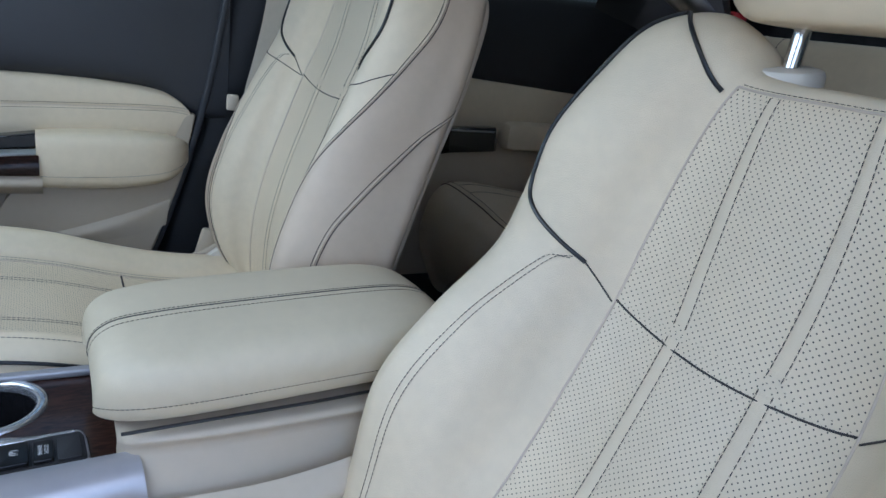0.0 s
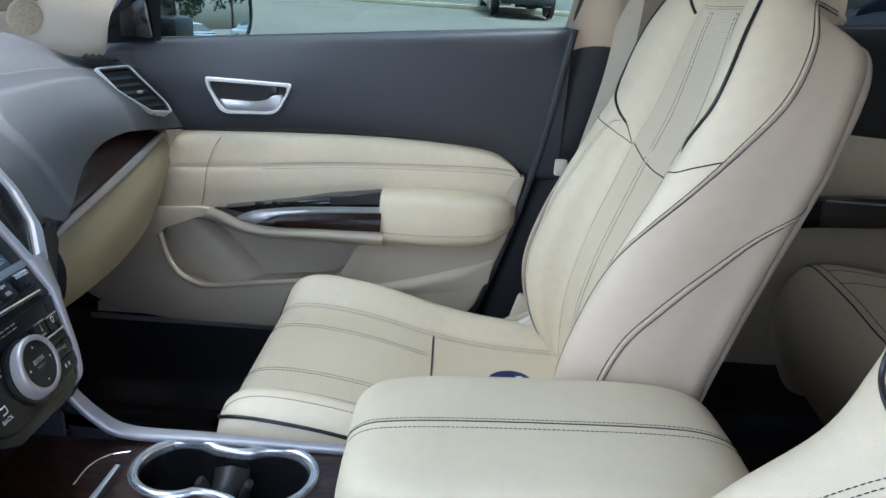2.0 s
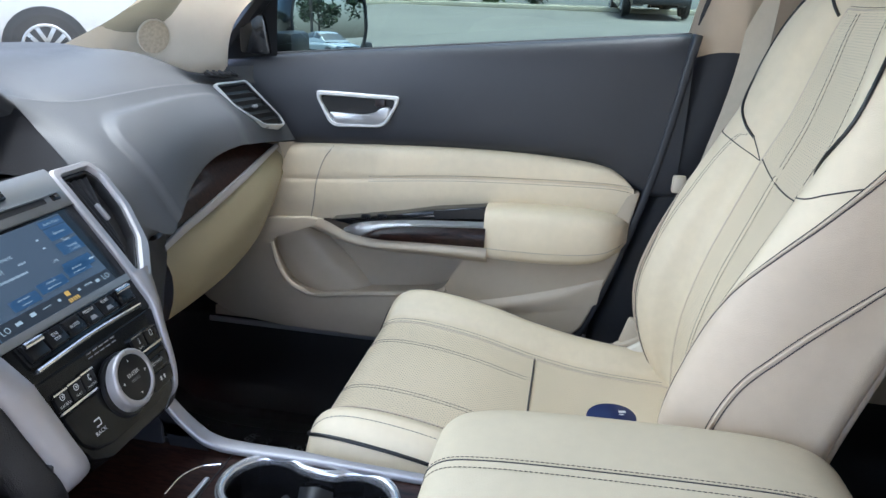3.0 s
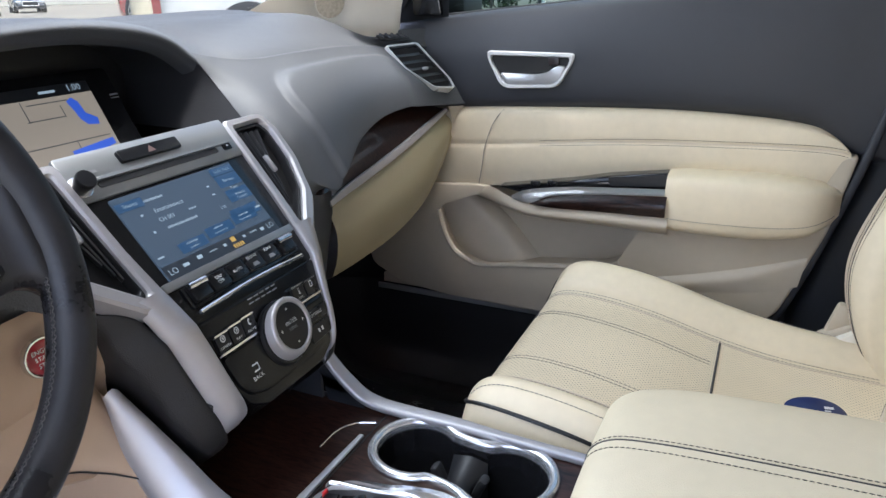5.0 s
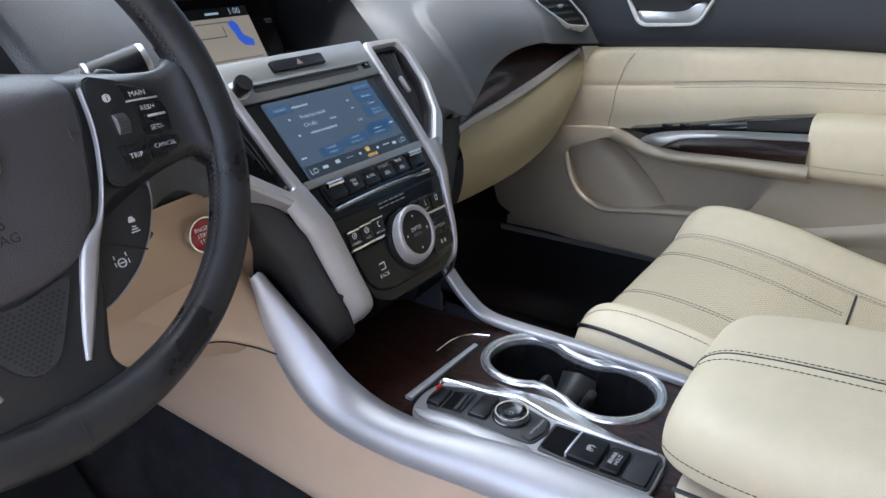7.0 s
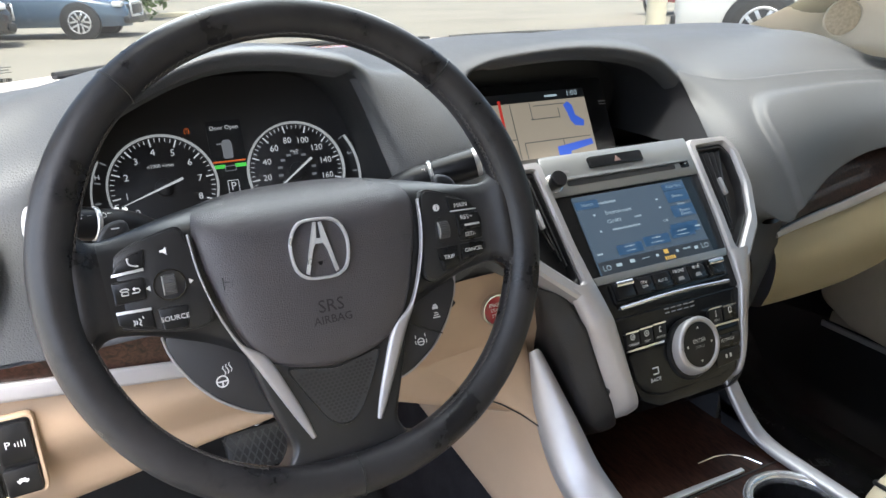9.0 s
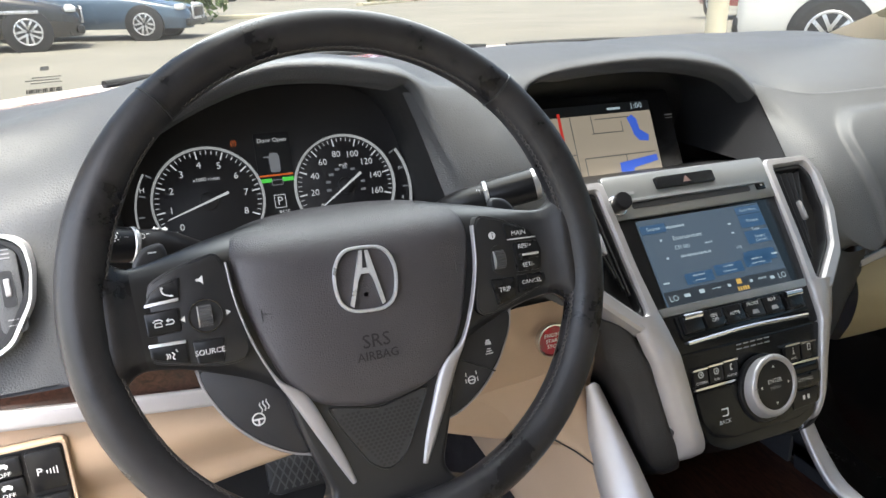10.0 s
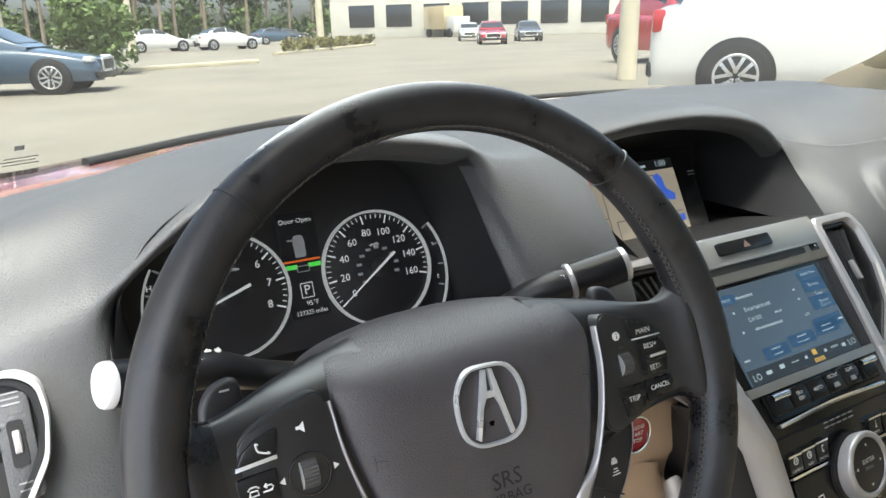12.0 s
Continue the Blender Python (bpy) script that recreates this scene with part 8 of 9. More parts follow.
def rear_door():
    ob = thing("door_2", (0.76, -1.15, 0.45), "closed rear door, charcoal above with beige trim", "car door", kind="structure")
    def st(y, ledge, low):
        return [V(0.81, y, ledge - 0.004), V(0.765, y, ledge), V(0.748, y, ledge - 0.015), V(0.742, y, (ledge + low) / 2), V(0.745, y, low), V(0.76, y, low - 0.008)]
    part("upper_panel", sheet(loft([st(-0.70, 1.10, 0.955), st(-1.1, 1.14, 0.955), st(-1.5, 1.16, 0.93), st(-1.75, 1.165, 0.90)], 18, 20)), mat("black_door_plastic", (0.02, 0.021, 0.024), 0.5), ob, "black upper door panel")
    part("insert", sheet(loft([[V(0.755, y, 0.952 - 0.01 * (y < -1.3)) for y in (-0.70, -1.0, -1.3, -1.6)], [V(0.735, y, 0.90) for y in (-0.70, -1.0, -1.3, -1.6)], [V(0.735, y, 0.84) for y in (-0.70, -1.0, -1.3, -1.6)], [V(0.75, y, 0.80) for y in (-0.70, -1.0, -1.3, -1.6)]], 16, 12)), LEATHER, ob, "beige leather insert")
    part("lower_panel", sheet(loft([[V(0.75, y, 0.80) for y in (-0.70, -1.0, -1.3, -1.6)], [V(0.73, y, 0.72) for y in (-0.70, -1.0, -1.3, -1.6)], [V(0.75, y, 0.6) for y in (-0.70, -1.0, -1.3, -1.6)], [V(0.76, y, 0.42) for y in (-0.70, -1.0, -1.3, -1.6)]], 16, 12)), TRIM_BEIGE, ob, "beige moulded lower panel")
    part("pull", sweep([V(0.735, -1.235, 0.800), V(0.715, -1.225, 0.806), V(0.712, -1.10, 0.800), V(0.735, -1.085, 0.790)], slab(0.036, 0.060, 0.008), up=(0, 0.15, 1)), GLOSS, ob, "gloss black door pull")
    part("bright_strip", box(0.692, -1.16, 0.826, 0.004, 0.12, 0.004, 0.001), SILVER, ob)
    part("elbow_rest", box(0.72, -1.40, 0.815, 0.06, 0.28, 0.07, 0.02), LEATHER, ob)
    g = part("window_pane", sheet(loft([[V(0.80, -0.72, 1.07), V(0.80, -1.2, 1.12), V(0.80, -1.7, 1.15)], [V(0.66, -0.72, 1.37), V(0.66, -1.2, 1.35), V(0.64, -1.6, 1.24)]], 12, 10)), PRIVACY, ob, "dark tinted rear window")


rear_door()

# ---- seats ----
IVORY = mat("ivory_plastic", (0.66, 0.61, 0.52), 0.4, var=0.03)


def seat(cx, dy, dz, lean, label, spec, swell=0.0):
    ob = thing("front_seat", (cx, -0.35 + dy, 0.30), label, "car seat", "front seats")

    def at(x, y, z):
        return V(cx + x, y + dy, z + dz)

    def lean_y(z):
        return lean * max(0.0, 0.93 - z)
    # backrest: rows of sections up the back
    #        y       z      insert ridge  side   rise
    rows = []
    for k, (y, z, wi, wr, ws, up) in enumerate(spec):
        a, b = spec[max(0, k - 1)], spec[min(len(spec) - 1, k + 1)]
        t = V(0, b[0] - a[0], b[1] - a[1]).normalized()
        n = V(0, t.z, -t.y)
        c = V(0, y + lean_y(z), z)
        d = 0.082 if k < 9 else 0.06 if k < 11 else 0.02
        half = [(wi * 0.0, -0.004), (wi, 0.0), ((wi + wr) / 2 - 0.005, up * 0.68), (wr, up), (wr + (ws - wr) * 0.66, up * 0.50 - 0.002), (ws, -0.040 if k < 9 else -0.03), (ws - 0.006, -d), (ws * 0.55, -d - 0.022)]
        pts = [(-x, o) for x, o in half[:0:-1]] + half
        rows.append([at(x, *(c + n * o).yz) for x, o in pts])
    NU, NV = 14 * 6 + 1, 11 * 8 + 1
    g = loft(rows, NU, NV)

    def cut(c0, c1, r0, r1):
        return [row[c0:c1 + 1] for row in g[r0:r1 + 1]]

    def on(c, r, lift=0.0007):
        """A point on the back at column and row, lifted off it."""
        c, r = min(max(c, 0), NU - 1.001), min(max(r, 0), NV - 1.001)
        i, j, f, h = int(c), int(r), c - int(c), r - int(r)
        p = (g[j][i] * (1 - f) + g[j][i + 1] * f) * (1 - h) + (g[j + 1][i] * (1 - f) + g[j + 1][i + 1] * f) * h
        q = (g[j][i + 1] - g[j][i]).cross(g[j + 1][i] - g[j][i]).normalized()
        return p - q * lift
    edge = ((0, 9.4), (14, 9.6), (23, 10.0), (28.7, 11.2), (35, 14.7), (40.7, 17.3), (48, 19.3), (54.7, 21.3), (61.3, 22.0), (88, 22.0))

    def panel(c0, sgn, outer):
        grid_ = []
        for r in range(NV):
            c = c0 + sgn * float(np.interp(r, [a for a, b in edge], [b for a, b in edge]))
            ends = (c, 0 if sgn < 0 else NU - 1) if outer else (c0, c)
            grid_.append([on(u, r, 0.0) for u in np.linspace(min(ends), max(ends), 26)])
        return grid_
    if swell:
        back = part("backrest", sheet(cut(0, 36, 0, NV - 1)), LEATHER, ob, "beige leather backrest with bolsters, dark piping and stitching")
        part("bolster", sheet(cut(48, NU - 1, 0, NV - 1)), LEATHER, back, "beige leather side bolster")
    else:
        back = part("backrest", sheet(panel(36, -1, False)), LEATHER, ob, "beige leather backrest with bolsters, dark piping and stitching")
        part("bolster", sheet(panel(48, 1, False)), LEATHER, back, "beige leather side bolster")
        # outer panels carry some of their shade in the leather colour
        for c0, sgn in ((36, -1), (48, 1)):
            part("side_panel", sheet(panel(c0, sgn, True)), SHADEHIDE, back, "taupe leather side panel, partly darkened for shade")
    X = 40
    part("lower_insert", sheet([[p + V(0, -0.0006, 0) for p in r] for r in cut(36, 48, 0, X)]), PERF, back, "perforated beige leather panel")
    part("upper_insert", sheet(cut(36, 48, X, 69)), PERF, back, "perforated beige leather panel")
    part("yoke", sheet(cut(36, 48, 69, NV - 1)), LEATHER, back)
    part("cross_seam", tube([on(36 + i * 0.5, X - 1.8 * (1 - ((i - 12) / 12) ** 2), 0.0001) for i in range(25)], 0.0009, 6), THREAD, back)
    part("top_seam", tube([on(36 + i * 0.5, 69, 0.0002) for i in range(25)], 0.0012, 6), SEATBACK, back)
    st = []
    for lo_, hi_ in ((39.50, 40.10), (43.90, 44.50)):
        for r0, r1, tilt in ((1, X - 0.8, 0.0), (X + 0.8, 68.2, 0.9)):
            strip = []
            for r in np.linspace(r0, r1, 40):
                o = (1 if lo_ > 42 else -1) * tilt * (r - X) / 28
                strip.append([on(lo_ - 0.08 + o, r, -0.0002), on(lo_ + o, r, 0.0004), on((lo_ + hi_) / 2 + o, r, 0.0012), on(hi_ + o, r, 0.0004), on(hi_ + 0.08 + o, r, -0.0002)])
            part("pleat", sheet(strip), LEATHER, back, "plain raised leather strip")
    for c in (39.50, 40.10, 43.90, 44.50):
        st.append([on(c, r, 0.0008) for r in np.linspace(2, X - 0.6, 60)])
        st.append([on(c + (0.9 if c > 42 else -0.9) * (r - X) / 28, r, 0.0008) for r in np.linspace(X + 0.6, 68.6, 60)])
    part("stitching", stitches(st, 0.0062, 0.0048, 0.00048), THREAD, back)
    st = [[on(36.4 + i * 0.5, 69.8, 0.0006) for i in range(24)]]
    for c0, sgn in ((36, -1), (48, 1)):
        # piping round the upper bolster pad
        e = 1.0 if swell else 0.0
        way = [(c0 + 0.2 * sgn, X - 0.4), (c0 + 3.6 * sgn, X + 2.6), (c0 + 6.8 * sgn, X + 4.2), (c0 + 9.5 * sgn, X + 6.2), (c0 + 11.6 * sgn, X + 8.8), (c0 + (13.2 - e) * sgn, X + 12), (c0 + (13.8 - 1.2 * e) * sgn, X + 16), (c0 + (14 - 1.3 * e) * sgn, X + 21), (c0 + (14 - 1.3 * e) * sgn, X + 26), (c0 + (13.8 - 1.2 * e) * sgn, X + 31), (c0 + (13.2 - e) * sgn, X + 34.6), (c0 + 11.5 * sgn, X + 35.4), (c0 + 8.5 * sgn, X + 33), (c0 + 5 * sgn, X + 30.2), (c0 + 0.8 * sgn, X + 27)]
        part("pad_seam", tube([on(a, b, 0.0001) for a, b in (way[0], (c0 + 1.9 * sgn, X + 1.1), way[1])], 0.0008, 6), THREAD, back)
        way = curve([V(a, b, 0) for a, b in way[1:]], 70)
        part("piping", tube([on(p.x, p.y, 0.0012) for p in way], 0.0021, 8), PIPE, back, "black piping")
        part("edge_seam", tube([on(c0, r, 0.0) for r in np.linspace(1, 69, 70)], 0.0012, 6), SEATBACK, back)
        for off in (0.0, 0.55):
            low = curve([V(a, b, 0) for a, b in ((c0 + (4.4 + off) * sgn, X + 3.0 - off), (c0 + (6.6 + off) * sgn, X + 1.2), (c0 + (8.2 + off) * sgn, X - 6), (c0 + (8.8 + off) * sgn, X - 20), (c0 + (8.6 + off) * sgn, 1))], 70)
            st.append([on(p.x, p.y, 0.0008) for p in low])
        # outer seams of the bolster
        if swell == 0:
            for way in (((22, 86), (22, 70), (22, 61.3), (21.3, 54.7), (19.3, 48), (17.3, 40.7), (14.7, 35), (11.2, 28.7), (10, 23), (9.6, 14), (9.4, 3)), ((31.3, 44.8), (27.6, 41.6), (24.4, 37.4), (22.0, 32.2), (20.1, 26.9), (18.7, 22.3), (18.2, 16), (18, 3))):
                way = curve([V(c0 + x * sgn, y, 0) for x, y in way], 90)
                part("side_seam", tube([on(q.x, q.y, 0.0002) for q in way], 0.0014, 8), SHADEHIDE, back, "raised leather seam")
                part("side_seam", tube([on(q.x + 0.30 * sgn, q.y, 0.0001) for q in way], 0.0007, 6), THREAD, back)
                part("side_seam", tube([on(q.x - 0.30 * sgn, q.y, 0.0001) for q in way], 0.0006, 6), THREAD, back)
            way = curve([V(c0 + x * sgn, y, 0) for x, y in ((18.3, 45.3), (15.3, 42.9), (12.5, 41.2), (7, 40.5), (0.4, 39.6))], 40)
            part("side_seam", tube([on(q.x, q.y, 0.0003) for q in way], 0.0008, 6), THREAD, back)
        else:
            outer = curve([V(a, b, 0) for a, b in ((c0 + 18.0 * sgn, 88), (c0 + 19.0 * sgn, 70), (c0 + 19.0 * sgn, 52), (c0 + 18.0 * sgn, 44))], 40)
            st.append([on(p.x, p.y, 0.0008) for p in outer])
            part("side_seam", tube([on(p.x + 0.4 * sgn, p.y, 0.0004) for p in outer], 0.0012, 6), SEATBACK, back)
            branch = curve([V(a, b, 0) for a, b in ((c0 + 18.0 * sgn, 44), (c0 + 16.2 * sgn, 34), (c0 + 15.2 * sgn, 20), (c0 + 15 * sgn, 2))], 40)
            part("side_seam", tube([on(p.x, p.y, 0.0004) for p in branch], 0.0008, 6), THREAD, back)
            second = curve([V(a, b, 0) for a, b in ((c0 + 29 * sgn, 47), (c0 + 26 * sgn, 41), (c0 + 22.8 * sgn, 30), (c0 + 21 * sgn, 16), (c0 + 20.5 * sgn, 2))], 50)
            part("side_seam", tube([on(p.x, p.y, 0.0004) for p in second], 0.0009, 6), THREAD, back)
            st.append([on(p.x - 0.7 * sgn, p.y, 0.0007) for p in second])
    part("stitching", stitches(st, 0.0048, 0.0036, 0.00048), THREAD, back)
    # hard back shell
    rows = []
    for j in range(4, NV - 10, 8):
        a, b = g[j][4], g[j][-5]
        mid = (a + b) / 2 + V(0, -0.045, -0.012)
        rows.append([a + V(0.004, 0.012, 0), a + V(-0.004, -0.012, 0), a.lerp(mid, 0.5) + V(0, -0.02, 0), mid, b.lerp(mid, 0.5) + V(0, -0.02, 0), b + V(0.004, -0.012, 0), b + V(-0.004, 0.012, 0)])
    part("back_shell", sheet(loft(rows, 30, 40), flip=False), SEATBACK, ob, "beige seat back cover")
    # cushion
    cs = [(-0.135, 0.470, 0.0), (-0.108, 0.520, 0.35), (-0.102, 0.565, 0.6), (-0.112, 0.596, 0.85), (-0.140, 0.611, 1.0), (-0.20, 0.611, 1.05), (-0.28, 0.598, 1.05), (-0.38, 0.572, 1.0), (-0.48, 0.556, 0.9), (-0.63, 0.550, 0.7)]
    rows = []
    for k, (y, z, s) in enumerate(cs):
        half = [(0.0, -0.004 * s), (0.137, 0.002), (0.168, 0.020 * s), (0.198, 0.036 * s), (0.226, 0.024 * s), (0.243, -0.004), (0.250, -0.04), (0.248, -0.12)]
        pts = [(-x, o) for x, o in half[:0:-1]] + half
        rows.append([at(x, y - (0.018 * (abs(x) / 0.25) ** 3 if k < 5 else 0), z + o) for x, o in pts])
    NV2 = 9 * 8 + 1
    q = loft(rows, NU, NV2)

    def cutq(c0, c1, r0, r1):
        return [row[c0:c1 + 1] for row in q[r0:r1 + 1]]

    def onq(c, r, lift=0.0007):
        c, r = min(max(c, 0), NU - 1.001), min(max(r, 0), NV2 - 1.001)
        i, j, f, h = int(c), int(r), c - int(c), r - int(r)
        p = (q[j][i] * (1 - f) + q[j][i + 1] * f) * (1 - h) + (q[j + 1][i] * (1 - f) + q[j + 1][i + 1] * f) * h
        w = (q[j][i + 1] - q[j][i]).cross(q[j + 1][i] - q[j][i]).normalized()
        return p - w * lift
    cu = part("cushion", sheet(cutq(0, 36, 0, NV2 - 1)), LEATHER, ob, "beige leather seat cushion with perforated middle")
    part("bolster", sheet(cutq(48, NU - 1, 0, NV2 - 1)), LEATHER, cu, "beige leather side bolster")
    part("front_panel", sheet(cutq(36, 48, 0, 18)), LEATHER, cu)
    part("front_insert", sheet(cutq(36, 48, 18, 56)), PERF, cu, "perforated beige leather panel")
    part("rear_insert", sheet(cutq(36, 48, 56, NV2 - 1)), PERF, cu, "perforated beige leather panel")
    part("cross_seam", tube([onq(36 + i * 0.5, 56, 0.0004) for i in range(25)], 0.0016, 6), THREAD, cu)
    st = [[onq(36.3 + i * 0.476, r, 0.0007) for i in range(25)] for r in (19.2,)]
    for c in (38.9, 39.2, 44.8, 45.1):
        st.append([onq(c, r, 0.0007) for r in np.linspace(20, 55.5, 60)])
    for c0, sgn in ((36, -1), (48, 1)):
        for off in (0.3, 0.9):
            st.append([onq(c0 + off * sgn, r, 0.0007) for r in np.linspace(24, 70, 70)])
        st.append([onq(c0 + 14.5 * sgn, r, 0.0007) for r in np.linspace(24, 70, 60)])
        part("edge_seam", tube([onq(c0, r, 0.0002) for r in np.linspace(24, 71, 60)], 0.0013, 6), SEATBACK, cu)
        pw = curve([V(a, b, 0) for a, b in ((42, 17), (c0, 17.5), (c0 + 8 * sgn, 18.5), (c0 + 15 * sgn, 22), (c0 + 19.5 * sgn, 32), (c0 + 20.5 * sgn, 48), (c0 + 20.5 * sgn, 71))], 90)
        part("piping", tube([onq(p.x, p.y, 0.0012) for p in pw], 0.0024, 8), PIPE, cu, "black piping")
    part("stitching", stitches(st, 0.0058, 0.0045, 0.0006), THREAD_PALE, cu)
    part("base", box(cx, -0.35 + dy, 0.40 + dz * 0.4, 0.44, 0.44, 0.16 + dz, 0.02), DARK, ob)
    for s in (-1, 1):
        part("rail", box(cx + 0.19 * s, -0.36 + dy, 0.30, 0.04, 0.55, 0.05, 0.006), DARK, ob)
    part("hinge_cover", plate(rounded([(0.50, 0.46), (0.66, 0.46), (0.68, 0.58), (0.60, 0.62), (0.50, 0.56)], 0.02, 4), 0.02, face_frame(V(cx + (0.25 if cx > 0 else -0.27), dy, dz), V(0, -1, 0), V(0, 0, 1)), 0.006), TRIM_BEIGE, ob)
    # head restraint
    hr = part("headrest", None or headrest(at), LEATHER, ob, "beige leather headrest")
    part("headrest_seam", tube([at(x, -0.722 - 0.3 * x * x, 1.30 + 0.0 * x) for x in np.linspace(-0.12, 0.12, 12)], 0.0012, 6), THREAD, hr)
    part("stitching", stitches([[at(s * 0.075 + o, -0.722 + 0.004 * k - 0.05 * (k - 2) ** 2 * 0.12, 1.205 + 0.045 * k) for k in np.linspace(0, 4, 24)] for s in (-1, 1) for o in (0, 0.005)], 0.006, 0.0045, 0.0006), THREAD, hr)
    for s in (-1, 1):
        part("headrest_post", tube([at((0.072 if swell else 0.062) * s, -0.774, 1.10), at((0.072 if swell else 0.062) * s, -0.786, 1.30)], 0.0072, 14), CHROME, ob, "chrome headrest post")
        part("post_collar", disc(Matrix.Translation(at((0.072 if swell else 0.062) * s, -0.775, 1.148)) @ Matrix.Rotation(radians(-8), 4, "X"), 0.030, 0.013, 28, 0.006), IVORY, ob, "beige plastic collar")
    return ob


def headrest(at):
    rows = []
    for z, w, f, b in ((1.192, 0.085, -0.742, -0.80), (1.196, 0.115, -0.726, -0.815), (1.22, 0.132, -0.712, -0.828), (1.28, 0.138, -0.705, -0.83), (1.34, 0.130, -0.712, -0.825), (1.375, 0.110, -0.728, -0.815), (1.385, 0.08, -0.745, -0.80)):
        m, d = (f + b) / 2, (f - b) / 2
        row = []
        for i in range(28):
            a = 2 * math.pi * i / 28
            c, s = math.cos(a), math.sin(a)
            row.append(at(w * math.copysign(abs(c) ** 0.6, c), m + d * math.copysign(abs(s) ** 0.75, s) - 0.25 * (w * c) ** 2, z))
        rows.append(row)
    return sheet(loft(rows, 28, 24, False), closed=True, caps=True)


# sections up a backrest: y, z, half widths of insert, ridge and side, height of the ridge
DRIVER_BACK = [(-0.530, 0.535, 0.128, 0.200, 0.230, 0.020), (-0.565, 0.610, 0.126, 0.222, 0.262, 0.045), (-0.600, 0.690, 0.124, 0.236, 0.284, 0.074), (-0.636, 0.780, 0.121, 0.240, 0.290, 0.106), (-0.662, 0.865, 0.118, 0.230, 0.278, 0.096), (-0.683, 0.940, 0.115, 0.218, 0.266, 0.070),
               (-0.698, 1.000, 0.110, 0.211, 0.260, 0.065), (-0.710, 1.065, 0.100, 0.203, 0.252, 0.064), (-0.720, 1.120, 0.086, 0.184, 0.238, 0.048), (-0.733, 1.148, 0.074, 0.160, 0.216, 0.044), (-0.758, 1.152, 0.066, 0.140, 0.192, 0.046), (-0.800, 1.142, 0.060, 0.130, 0.180, 0.028)]
GUEST_BACK = [(-0.604, 0.535, 0.136, 0.186, 0.214, 0.012), (-0.598, 0.610, 0.136, 0.206, 0.243, 0.050), (-0.602, 0.690, 0.136, 0.216, 0.262, 0.072), (-0.622, 0.780, 0.136, 0.217, 0.265, 0.070), (-0.650, 0.865, 0.136, 0.213, 0.260, 0.061), (-0.675, 0.940, 0.132, 0.208, 0.256, 0.052),
              (-0.697, 1.000, 0.124, 0.204, 0.252, 0.047), (-0.712, 1.065, 0.110, 0.196, 0.246, 0.045), (-0.722, 1.120, 0.092, 0.178, 0.232, 0.036), (-0.735, 1.156, 0.078, 0.156, 0.210, 0.026), (-0.760, 1.168, 0.068, 0.136, 0.186, 0.020), (-0.800, 1.160, 0.060, 0.126, 0.176, 0.008)]
seat(-0.388, -0.035, -0.10, 0.16, "beige leather driver's seat, perforated, with chrome headrest post", DRIVER_BACK, 0.022)
seat(0.381, 0.0, 0.0, 0.0, "beige leather passenger seat beside the centre console", GUEST_BACK)


def buckle():
    ob = thing("seat_belt_buckle", (0.60, -0.575, 0.55), "beige plastic belt anchor tucked between cushion and backrest", "belt anchor")
    part("guide", box(0.588, -0.565, 0.585, 0.018, 0.07, 0.03, 0.007, turn=Matrix.Rotation(radians(-35), 4, "X")), IVORY, ob)


buckle()


def small_things():
    c = thing("key_card", (0.30, -0.49, 0.60), "small navy blue card with a pale emblem on the seat", "card")
    m = face_frame(V(0.313, -0.495, 0.608), V(0.2, -1, 0.0), V(0.95, 0.2, 0.25))
    part("card", plate(ring(32, 0.034, 0.024), 0.004, m, 0.001), CARD, c)
    bars([(0.016, 0.008, 0.010, 0.004), (0.014, 0.003, 0.007, 0.002)], m @ T(0, 0, 0.004), WHITE, c)
    o = thing("buckle_release", (0.14, -0.36, 0.56), "orange release button of the passenger's belt buckle", "belt buckle")
    part("buckle", box(0.136, -0.405, 0.655, 0.02, 0.05, 0.09, 0.005, turn=Matrix.Rotation(radians(25), 4, "X")), DARK, o)
    part("release", box(0.136, -0.395, 0.700, 0.016, 0.03, 0.008, 0.002), ORANGE, o)


small_things()


